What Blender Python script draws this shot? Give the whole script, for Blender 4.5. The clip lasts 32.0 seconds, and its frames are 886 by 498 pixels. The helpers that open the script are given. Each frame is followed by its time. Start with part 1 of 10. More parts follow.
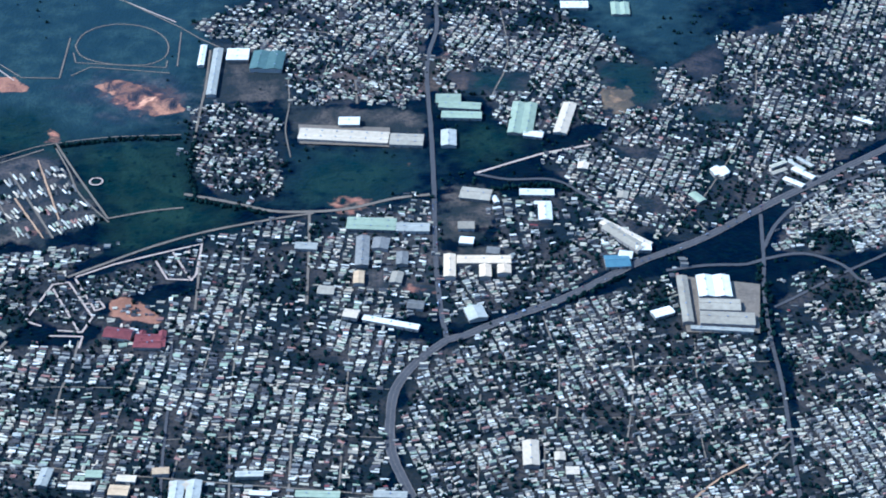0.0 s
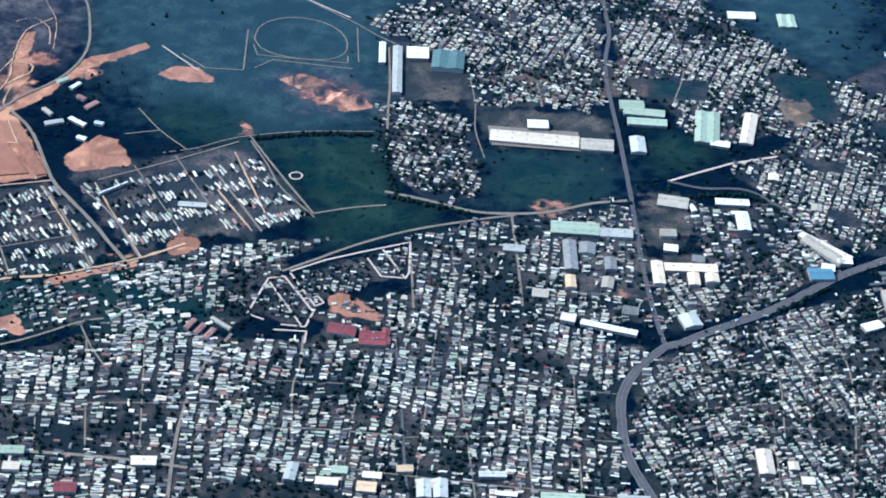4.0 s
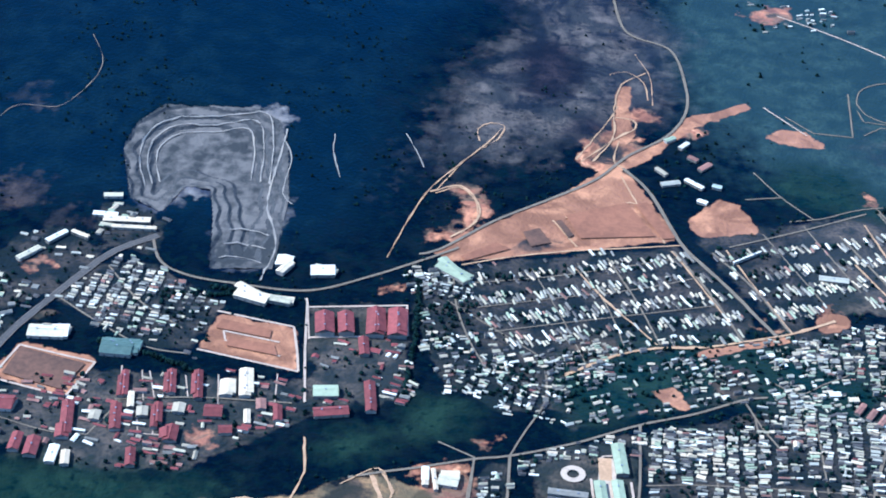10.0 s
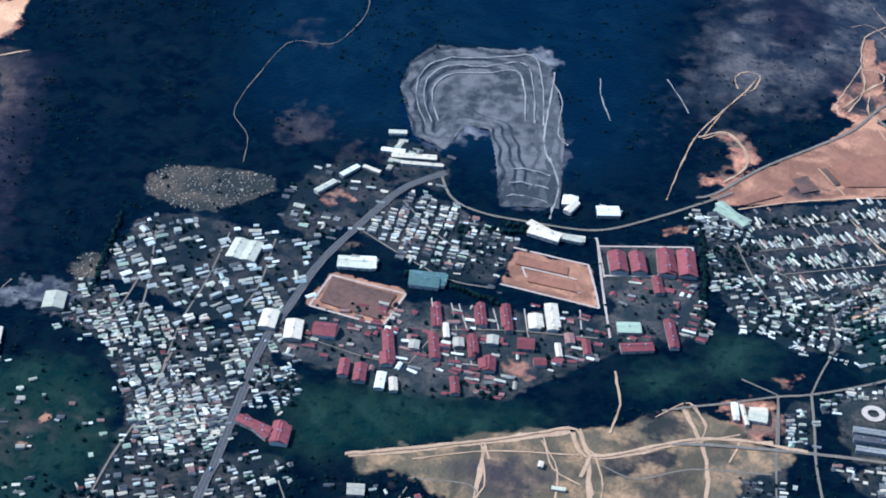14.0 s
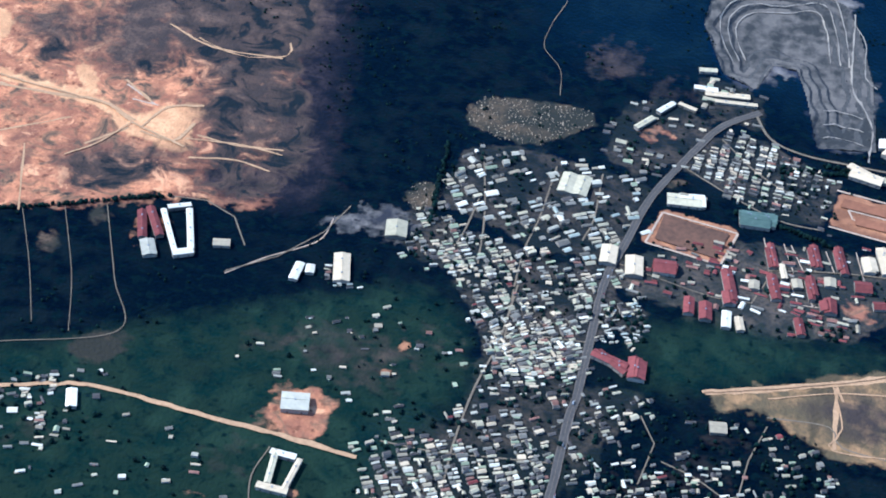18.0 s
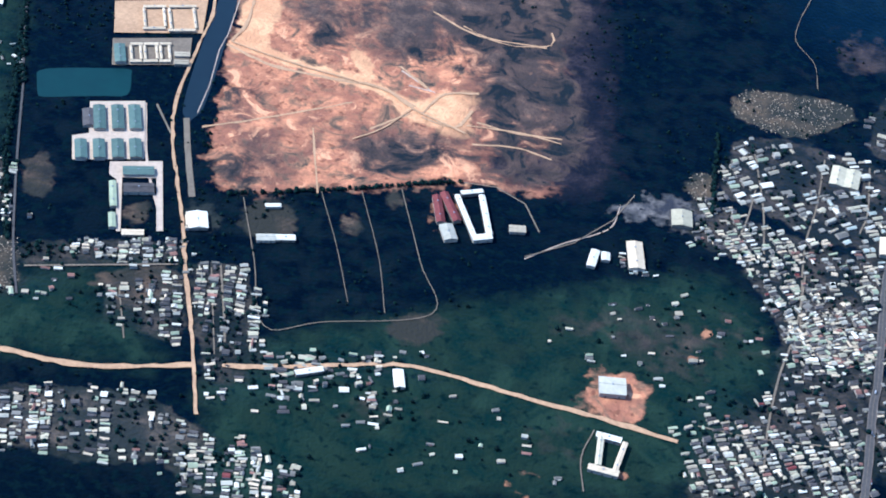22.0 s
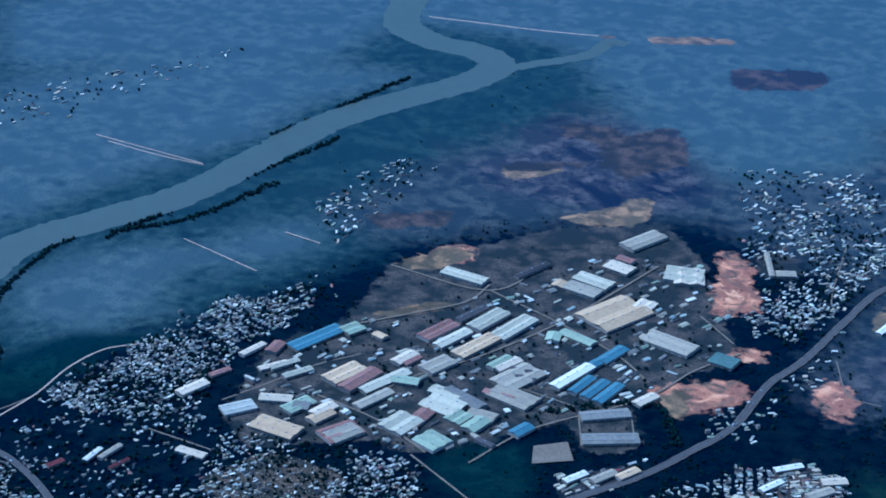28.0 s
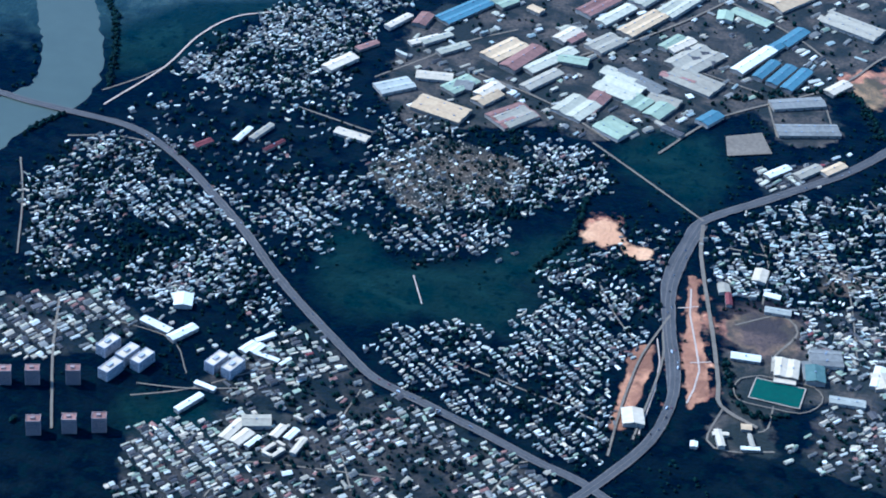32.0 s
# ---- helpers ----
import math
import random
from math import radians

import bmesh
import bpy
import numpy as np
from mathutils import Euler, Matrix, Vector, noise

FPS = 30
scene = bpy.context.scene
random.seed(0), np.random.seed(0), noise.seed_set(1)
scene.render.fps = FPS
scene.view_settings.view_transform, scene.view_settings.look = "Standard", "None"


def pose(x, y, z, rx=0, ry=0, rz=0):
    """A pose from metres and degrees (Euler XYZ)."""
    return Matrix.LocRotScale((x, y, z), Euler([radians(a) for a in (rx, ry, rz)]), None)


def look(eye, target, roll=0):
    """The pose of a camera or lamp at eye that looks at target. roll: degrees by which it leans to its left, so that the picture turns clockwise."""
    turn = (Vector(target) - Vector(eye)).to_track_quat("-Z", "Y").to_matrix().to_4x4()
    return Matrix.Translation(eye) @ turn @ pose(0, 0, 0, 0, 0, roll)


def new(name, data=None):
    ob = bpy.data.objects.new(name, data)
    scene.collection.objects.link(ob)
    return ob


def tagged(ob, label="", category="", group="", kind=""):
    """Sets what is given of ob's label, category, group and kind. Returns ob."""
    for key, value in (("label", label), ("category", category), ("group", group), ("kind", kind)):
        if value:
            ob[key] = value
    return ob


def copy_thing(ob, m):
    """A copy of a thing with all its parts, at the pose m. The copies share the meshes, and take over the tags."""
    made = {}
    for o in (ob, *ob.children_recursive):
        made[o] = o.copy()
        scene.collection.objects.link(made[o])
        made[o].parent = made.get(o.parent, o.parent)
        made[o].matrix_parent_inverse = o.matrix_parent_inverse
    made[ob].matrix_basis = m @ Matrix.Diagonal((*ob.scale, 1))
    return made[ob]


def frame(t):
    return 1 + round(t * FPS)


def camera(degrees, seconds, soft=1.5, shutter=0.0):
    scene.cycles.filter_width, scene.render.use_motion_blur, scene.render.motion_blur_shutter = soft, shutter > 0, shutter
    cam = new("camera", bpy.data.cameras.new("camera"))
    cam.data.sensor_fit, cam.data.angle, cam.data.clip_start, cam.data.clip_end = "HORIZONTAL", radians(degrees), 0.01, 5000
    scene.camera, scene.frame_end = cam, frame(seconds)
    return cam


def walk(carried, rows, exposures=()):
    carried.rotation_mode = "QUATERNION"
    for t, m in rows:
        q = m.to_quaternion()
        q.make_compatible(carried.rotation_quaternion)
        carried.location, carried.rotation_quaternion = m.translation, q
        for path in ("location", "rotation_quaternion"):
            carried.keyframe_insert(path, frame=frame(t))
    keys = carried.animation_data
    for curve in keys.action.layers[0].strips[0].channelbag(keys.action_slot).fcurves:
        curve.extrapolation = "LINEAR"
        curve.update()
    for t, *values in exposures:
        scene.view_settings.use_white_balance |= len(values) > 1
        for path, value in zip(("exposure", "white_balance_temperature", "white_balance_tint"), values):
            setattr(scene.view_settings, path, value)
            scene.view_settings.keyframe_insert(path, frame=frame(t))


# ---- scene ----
# A valley town seen from a passing aircraft, at about 1:28 of its true size.
cam = camera(23.51, 32.0, soft=1.9)
# seconds, eye x, y, z, ground point looked at x, y, roll
PATH = [
    (0.0, -0.04, -7.34, 88.95, 0.64, 117.90, -0.08),
    (0.5, -2.74, -7.18, 89.03, 0.56, 119.33, 0.76),
    (1.0, -5.39, -7.04, 89.16, 0.05, 119.54, 1.52),
    (1.5, -8.00, -6.97, 89.33, -1.12, 119.41, 2.19),
    (2.0, -10.57, -6.90, 89.49, -2.94, 119.24, 2.69),
    (2.5, -13.13, -7.10, 89.81, -5.38, 118.96, 3.02),
    (4.5, -23.34, -8.14, 91.12, -17.73, 117.66, 3.54),
    (5.0, -25.88, -8.26, 91.31, -21.57, 117.30, 3.48),
    (5.5, -28.39, -8.44, 91.53, -27.00, 116.81, 2.92),
    (6.0, -30.88, -8.64, 91.74, -33.73, 117.45, 2.05),
    (6.5, -33.36, -9.16, 92.10, -41.61, 121.47, 0.93),
    (7.0, -35.77, -10.53, 92.95, -49.48, 127.63, 0.01),
    (7.5, -37.99, -13.49, 94.78, -55.38, 131.85, -0.29),
    (8.0, -40.29, -16.01, 96.49, -58.98, 131.96, 0.05),
    (8.1, -41.11, -13.76, 94.99, -59.70, 131.37, 0.13),
    (8.2, -41.94, -11.52, 93.49, -60.41, 130.78, 0.21),
    (8.3, -42.76, -9.28, 91.99, -61.13, 130.19, 0.29),
    (8.4, -43.58, -7.04, 90.50, -61.85, 129.59, 0.37),
    (8.5, -44.40, -4.80, 89.00, -62.56, 129.00, 0.44),
    (8.6, -45.29, -2.08, 87.33, -62.96, 128.51, 0.51),
    (8.7, -46.18, 0.63, 85.66, -63.35, 128.01, 0.58),
    (8.8, -47.07, 3.35, 84.00, -63.74, 127.51, 0.65),
    (8.9, -47.96, 6.06, 82.33, -64.13, 127.02, 0.72),
    (9.0, -48.85, 8.78, 80.66, -64.53, 126.52, 0.79),
    (9.1, -49.19, 8.06, 81.06, -64.05, 125.83, 1.01),
    (9.2, -49.52, 7.33, 81.46, -63.58, 125.14, 1.23),
    (9.3, -49.86, 6.61, 81.86, -63.10, 124.45, 1.44),
    (9.4, -50.20, 5.89, 82.26, -62.63, 123.76, 1.66),
    (9.5, -50.54, 5.16, 82.65, -62.16, 123.07, 1.88),
    (10.0, -52.28, -1.84, 87.32, -60.71, 122.23, 2.73),
    (10.5, -54.69, -4.83, 89.30, -62.43, 123.13, 2.76),
    (11.0, -57.34, -4.74, 89.20, -64.94, 123.34, 2.80),
    (11.5, -59.96, -4.96, 89.25, -67.19, 122.18, 3.11),
    (12.0, -62.55, -5.56, 89.54, -69.33, 120.61, 3.51),
    (12.5, -65.15, -6.40, 89.96, -71.68, 118.56, 3.86),
    (13.0, -67.76, -7.38, 90.47, -74.40, 116.19, 4.19),
    (13.5, -70.39, -8.08, 90.78, -77.22, 113.86, 4.51),
    (14.0, -73.03, -8.52, 90.89, -80.13, 111.50, 4.67),
    (14.5, -75.69, -8.80, 90.89, -83.08, 109.27, 4.79),
    (15.0, -78.35, -9.05, 90.85, -86.10, 107.23, 4.91),
    (15.5, -81.02, -9.28, 90.78, -89.11, 105.41, 4.97),
    (17.5, -91.66, -10.46, 90.63, -100.00, 100.35, 5.78),
    (18.0, -94.26, -11.30, 90.99, -101.89, 99.40, 6.22),
    (18.5, -96.87, -12.22, 91.40, -103.89, 98.38, 6.57),
    (19.0, -99.48, -13.22, 91.88, -106.02, 97.34, 6.98),
    (19.5, -102.11, -14.02, 92.18, -108.18, 96.25, 7.27),
    (20.0, -104.76, -14.82, 92.48, -110.36, 95.23, 7.55),
    (20.5, -107.41, -15.50, 92.68, -112.57, 94.29, 7.81),
    (21.0, -110.08, -16.00, 92.72, -114.83, 93.46, 8.08),
    (21.5, -112.75, -16.42, 92.69, -117.43, 92.69, 8.13),
    (22.0, -115.44, -16.62, 92.46, -121.11, 93.11, 7.96),
    (22.5, -118.14, -16.78, 92.20, -126.22, 96.36, 7.37),
    (23.0, -120.86, -16.80, 91.84, -132.74, 101.45, 6.52),
    (23.5, -123.59, -16.89, 91.53, -139.88, 106.63, 5.61),
    (24.0, -126.40, -16.50, 90.88, -147.42, 111.90, 4.68),
    (24.5, -129.15, -16.71, 90.65, -155.51, 117.51, 3.50),
    (25.0, -131.79, -17.34, 90.65, -163.00, 122.42, 2.87),
    (25.5, -134.53, -17.43, 90.28, -168.50, 126.67, 2.32),
    (27.5, -144.87, -19.96, 89.85, -198.80, 147.18, 1.81),
    (28.0, -147.30, -20.86, 89.80, -207.10, 149.09, 1.42),
    (28.5, -149.98, -21.00, 89.38, -213.57, 146.23, 1.08),
    (29.0, -152.80, -20.85, 88.81, -215.56, 139.75, 0.94),
    (29.5, -155.30, -21.65, 88.74, -213.26, 131.39, 1.36),
    (30.0, -157.91, -22.21, 88.55, -210.22, 123.70, 1.94),
    (30.5, -160.61, -22.57, 88.25, -207.87, 117.46, 2.66),
    (31.0, -163.29, -23.07, 88.03, -205.64, 111.35, 3.47),
    (31.5, -166.44, -21.98, 86.81, -203.08, 103.36, 4.37),
    (32.0, -171.51, -13.79, 80.60, -202.71, 96.91, 4.70),
]
walk(cam, [(t, look((x, y, z), (gx, gy, 0), roll)) for t, x, y, z, gx, gy, roll in PATH], [(0.0, 0.26, 3860, 13), (1.0, 0.10, 3850, 13), (2.0, 0.21, 3900, 13), (5.0, 0.46, 4080, 13), (6.0, 0.46, 4040, 13), (7.0, 0.10, 3880, 13), (8.0, 0.51, 4010, 13), (11.0, 0.56, 4010, 13), (12.0, 0.40, 3940, 13), (13.0, 0.48, 3970, 13), (14.0, 0.30, 3990, 13), (18.0, 0.31, 4210, 14), (22.0, 0.40, 4200, 16), (25.0, 0.58, 3600, 13), (28.0, -0.25, 3460, 11), (30.0, 0.02, 3500, 11), (31.0, 0.10, 3640, 11), (32.0, 0.28, 3770, 12)])

# ---- light ----
SUN_EL, SUN_AZ = radians(46), radians(-84)   # azimuth from +y towards +x
world = bpy.data.worlds.new("sky")
scene.world = world
world.use_nodes = True
wn = world.node_tree
sky = wn.nodes.new("ShaderNodeTexSky")
sky.sky_type, sky.sun_disc = "NISHITA", False
sky.sun_elevation, sky.sun_rotation = SUN_EL, SUN_AZ
sky.air_density, sky.dust_density, sky.ozone_density = 1.6, 0.6, 3.0
wn.links.new(sky.outputs[0], wn.nodes["Background"].inputs[0])
wn.nodes["Background"].inputs[1].default_value = 0.13
sun = new("sun", bpy.data.lights.new("sun", "SUN"))
sun.data.energy, sun.data.angle, sun.data.color = 5.5, radians(0.5), (1.0, 0.80, 0.51)
sun_way = Vector((math.sin(SUN_AZ) * math.cos(SUN_EL), math.cos(SUN_AZ) * math.cos(SUN_EL), math.sin(SUN_EL)))
sun.matrix_world = look(sun_way * 400, (0, 0, 0))


# ---- materials ----
def material(name, base, second=None, grain=4.0, rough=0.85, spread=0.5, bump=0.3, blotch=0.6, vary=0.0, spec=0.25, haze_sheen=0.0):
    """Two colours mixed by fine and coarse noise, with a bump of the fine one; vary: change of value from object to object."""
    m = bpy.data.materials.new(name)
    m.use_nodes = True
    n, l = m.node_tree.nodes, m.node_tree.links
    b = n["Principled BSDF"]
    geo = n.new("ShaderNodeNewGeometry")
    fine, coarse = n.new("ShaderNodeTexNoise"), n.new("ShaderNodeTexNoise")
    fine.inputs["Scale"].default_value, fine.inputs["Detail"].default_value = grain, 4
    coarse.inputs["Scale"].default_value, coarse.inputs["Detail"].default_value = grain * 0.12, 3
    for t in (fine, coarse):
        l.new(geo.outputs["Position"], t.inputs["Vector"])
    add = n.new("ShaderNodeMath")
    add.operation = "MULTIPLY_ADD"
    l.new(coarse.outputs[0], add.inputs[0])
    add.inputs[1].default_value = blotch
    l.new(fine.outputs[0], add.inputs[2])
    ramp = n.new("ShaderNodeMapRange")
    mid = 0.5 + blotch * 0.5
    ramp.inputs[1].default_value, ramp.inputs[2].default_value = mid - spread * 0.5, mid + spread * 0.5
    l.new(add.outputs[0], ramp.inputs[0])
    mix = n.new("ShaderNodeMix")
    mix.data_type = "RGBA"
    l.new(ramp.outputs[0], mix.inputs[0])
    second = second or tuple(c * 0.7 for c in base)
    mix.inputs[6].default_value, mix.inputs[7].default_value = (*base, 1), (*second, 1)
    out = mix.outputs[2]
    if vary:
        info, hsv, amp = n.new("ShaderNodeObjectInfo"), n.new("ShaderNodeHueSaturation"), n.new("ShaderNodeMapRange")
        isl = geo.outputs["Random Per Island"]
        sumr = n.new("ShaderNodeMath")
        sumr.operation = "ADD"
        l.new(info.outputs["Random"], sumr.inputs[0])
        l.new(isl, sumr.inputs[1])
        fr = n.new("ShaderNodeMath")
        fr.operation = "FRACT"
        l.new(sumr.outputs[0], fr.inputs[0])
        l.new(fr.outputs[0], amp.inputs[0])
        amp.inputs[3].default_value, amp.inputs[4].default_value = 1 - vary, 1 + vary
        l.new(amp.outputs[0], hsv.inputs["Value"])
        l.new(out, hsv.inputs["Color"])
        out = hsv.outputs[0]
    l.new(out, b.inputs["Base Color"])
    b.inputs["Roughness"].default_value = rough
    b.inputs["Specular IOR Level"].default_value = spec
    # blue tinted sheen, a veil of haze put into the surface
    if haze_sheen:
        b.inputs["Sheen Weight"].default_value, b.inputs["Sheen Roughness"].default_value, b.inputs["Sheen Tint"].default_value = haze_sheen, 0.5, (0.06, 0.24, 1.0, 1)
    if bump:
        bp = n.new("ShaderNodeBump")
        bp.inputs["Strength"].default_value, bp.inputs["Distance"].default_value = bump, 0.15
        l.new(fine.outputs[0], bp.inputs["Height"])
        l.new(bp.outputs[0], b.inputs["Normal"])
    return m


ASPHALT = material("asphalt", (0.098, 0.088, 0.074), (0.066, 0.059, 0.05), 6, 0.9)
CONCRETE = material("concrete road", (0.235, 0.182, 0.112), (0.145, 0.113, 0.072), 5, 0.9)
SOIL_ROAD = material("earth road", (0.56, 0.345, 0.165), (0.38, 0.23, 0.11), 4, 0.95)
PALE_ROAD = material("pale concrete", (0.58, 0.43, 0.285), (0.42, 0.31, 0.20), 5, 0.9)
CREAM_PAVING = material("cream paving", (0.60, 0.46, 0.30), (0.44, 0.335, 0.22), 5, 0.9)
WATER = material("river water", (0.085, 0.098, 0.066), (0.072, 0.084, 0.057), 0.6, 0.45, bump=0.05, spec=0.25)
VERGE = material("dusty verge", (0.17, 0.14, 0.105), (0.11, 0.092, 0.07), 5, 0.95)
POND = material("pond water", (0.009, 0.038, 0.033), (0.007, 0.029, 0.027), 0.8, 0.4, bump=0.05, spec=0.2)
RESERVOIR = material("dark water", (0.012, 0.022, 0.028), (0.010, 0.018, 0.024), 0.8, 0.4, bump=0.05, spec=0.2)
TURF = material("sports turf", (0.016, 0.075, 0.045), (0.012, 0.058, 0.036), 3, 0.9)
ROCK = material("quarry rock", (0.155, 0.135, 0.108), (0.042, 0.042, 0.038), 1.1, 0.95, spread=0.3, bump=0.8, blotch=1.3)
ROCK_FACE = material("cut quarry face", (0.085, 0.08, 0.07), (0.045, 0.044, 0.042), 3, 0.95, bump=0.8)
LEDGE = material("dusty quarry ledge", (0.38, 0.325, 0.24), (0.25, 0.215, 0.165), 3, 0.95, bump=0.5)
GRADED = material("graded earth", (0.31, 0.132, 0.062), (0.21, 0.092, 0.045), 2.5, 0.95, blotch=1.0)
DARK_SOIL = material("damp dark soil", (0.165, 0.085, 0.048), (0.085, 0.05, 0.031), 2.5, 0.95, blotch=1.0)
WALL = material("rendered wall", (0.34, 0.29, 0.22), (0.22, 0.19, 0.15), 5, 0.9, vary=0.35)
# the crowns carry a little of the blue haze sheen
LEAF = material("foliage", (0.008, 0.020, 0.014), (0.005, 0.013, 0.010), 5, 0.8, vary=0.5, bump=0.6, spec=0.05, haze_sheen=0.03)
STONE = material("grave stone", (0.40, 0.315, 0.20), (0.17, 0.125, 0.08), 6, 0.9, vary=0.5)
TANK = material("dull steel", (0.3, 0.32, 0.34), None, 8, 0.5)
STYLES = {
    "white": material("white metal roof", (0.88, 0.80, 0.58), (0.72, 0.65, 0.47), 3, 0.55, vary=0.12),
    "pale": material("pale grey metal roof", (0.54, 0.49, 0.34), (0.39, 0.355, 0.25), 3, 0.55, vary=0.2),
    "olive": material("weathered cream metal roof", (0.58, 0.50, 0.30), (0.43, 0.37, 0.22), 3, 0.65, vary=0.22),
    "cool": material("pale blue metal roof", (0.46, 0.47, 0.355), (0.33, 0.35, 0.27), 3, 0.55, vary=0.2),
    "grey": material("grey cement roof", (0.255, 0.228, 0.168), (0.155, 0.14, 0.105), 3, 0.8, vary=0.3),
    "dark": material("weathered dark roof", (0.10, 0.088, 0.075), (0.06, 0.052, 0.046), 3, 0.85, vary=0.3),
    "green": material("pale green metal roof", (0.40, 0.42, 0.24), (0.30, 0.32, 0.18), 3, 0.6, vary=0.15),
    "teal": material("teal metal roof", (0.125, 0.175, 0.13), (0.085, 0.125, 0.095), 3, 0.6, vary=0.15),
    "blue": material("blue metal roof", (0.13, 0.215, 0.22), (0.095, 0.165, 0.175), 3, 0.55, vary=0.15),
    "red": material("red tiled roof", (0.24, 0.062, 0.05), (0.14, 0.038, 0.033), 3, 0.8, vary=0.25),
    "rust": material("rusted metal roof", (0.33, 0.17, 0.11), (0.20, 0.10, 0.07), 3, 0.8, vary=0.25),
    "tan": material("tan cement roof", (0.44, 0.365, 0.225), (0.32, 0.26, 0.16), 3, 0.8, vary=0.15),
    "cream": material("cream metal roof", (0.72, 0.57, 0.34), (0.58, 0.45, 0.26), 3, 0.65, vary=0.12),
    "yellow": material("ochre metal roof", (0.66, 0.46, 0.22), (0.50, 0.33, 0.15), 3, 0.7, vary=0.12),
    "school": material("yellow rendered roof", (0.82, 0.62, 0.35), (0.68, 0.50, 0.27), 3, 0.7, vary=0.08),
}
KINDS = ("town", "yard", "plain", "grass", "marsh", "scrub", "graves", "rock", "soil", "sand", "court", "field",
         "canopy", "meadow", "stubble", "earth", "burnt", "glade", "mottle")
LAYERS = (("cover_e", KINDS[12:15]), ("cover_a", KINDS[0:3]), ("cover_b", KINDS[3:6]), ("cover_c", KINDS[6:9]), ("cover_d", KINDS[9:12]), ("cover_f", KINDS[15:18]))


def ground_material():
    """Dark vegetation under patches of earth, rock, scrub, grass, marsh, farmland and yards, each patch with a ragged edge."""
    m = bpy.data.materials.new("open ground")
    m.use_nodes = True
    n, l = m.node_tree.nodes, m.node_tree.links
    b = n["Principled BSDF"]
    geo = n.new("ShaderNodeNewGeometry")

    def noise_at(scale, detail=5):
        t = n.new("ShaderNodeTexNoise")
        t.inputs["Scale"].default_value, t.inputs["Detail"].default_value = scale, detail
        l.new(geo.outputs["Position"], t.inputs["Vector"])
        return t.outputs[0]

    edge, fine, mid, big, patch = noise_at(0.9, 8), noise_at(3.5), noise_at(0.55), noise_at(0.09), noise_at(0.22, 8)

    swirl = n.new("ShaderNodeTexNoise")
    for key, value in (("Scale", 0.15), ("Detail", 8), ("Distortion", 2.2)):
        swirl.inputs[key].default_value = value
    l.new(geo.outputs["Position"], swirl.inputs["Vector"])
    wisp = swirl.outputs[0]
    bush, streak = noise_at(1.5, 3), noise_at(0.4, 6)
    rill = n.new("ShaderNodeTexNoise")
    for key, value in (("Scale", 0.42), ("Detail", 9), ("Roughness", 0.62), ("Distortion", 1.3)):
        rill.inputs[key].default_value = value
    l.new(geo.outputs["Position"], rill.inputs["Vector"])
    rill = rill.outputs[0]

    rag = n.new("ShaderNodeMath")
    rag.operation = "MULTIPLY_ADD"
    l.new(patch, rag.inputs[0])
    rag.inputs[1].default_value = 1.2
    half = n.new("ShaderNodeMath")
    half.operation = "MULTIPLY_ADD"
    l.new(edge, half.inputs[0])
    half.inputs[1].default_value, half.inputs[2].default_value = 1.2, -0.7
    l.new(half.outputs[0], rag.inputs[2])

    def blend(fac, a, c):
        x = n.new("ShaderNodeMix")
        x.data_type = "RGBA"
        l.new(fac, x.inputs[0])
        for k, v in ((6, a), (7, c)):
            if isinstance(v, tuple):
                x.inputs[k].default_value = (*v, 1)
            else:
                l.new(v, x.inputs[k])
        return x.outputs[2]

    def sharpen(value, low, high):
        r = n.new("ShaderNodeMapRange")
        r.inputs[1].default_value, r.inputs[2].default_value = low, high
        l.new(value, r.inputs[0])
        return r.outputs[0]

    def ragged(weight):
        s = n.new("ShaderNodeMath")
        s.operation = "ADD"
        l.new(weight, s.inputs[0])
        l.new(rag.outputs[0], s.inputs[1])
        low = n.new("ShaderNodeMath")
        low.operation = "MINIMUM"
        l.new(sharpen(s.outputs[0], 0.92, 1.12), low.inputs[0])
        l.new(sharpen(weight, 0.02, 0.25), low.inputs[1])
        return low.outputs[0]

    def soften(weight):
        mul = n.new("ShaderNodeMath")
        mul.operation = "MULTIPLY_ADD"
        l.new(rag.outputs[0], mul.inputs[0])
        mul.inputs[1].default_value = 0.9
        l.new(weight, mul.inputs[2])
        low = n.new("ShaderNodeMath")
        low.operation = "MINIMUM"
        l.new(sharpen(mul.outputs[0], 0.6, 1.3), low.inputs[0])
        l.new(sharpen(weight, 0.02, 0.4), low.inputs[1])
        return low.outputs[0]

    # woods toned navy: the blue of distance haze is put into their colour
    col = blend(sharpen(fine, 0.35, 0.65), (0.0008, 0.0026, 0.0050), (0.0018, 0.0050, 0.0066))
    col = blend(sharpen(big, 0.40, 0.60), col, blend(sharpen(mid, 0.42, 0.58), (0.0008, 0.0024, 0.0042), (0.0055, 0.0095, 0.0095)))
    col = blend(sharpen(bush, 0.52, 0.62), col, (0.003, 0.008, 0.008))
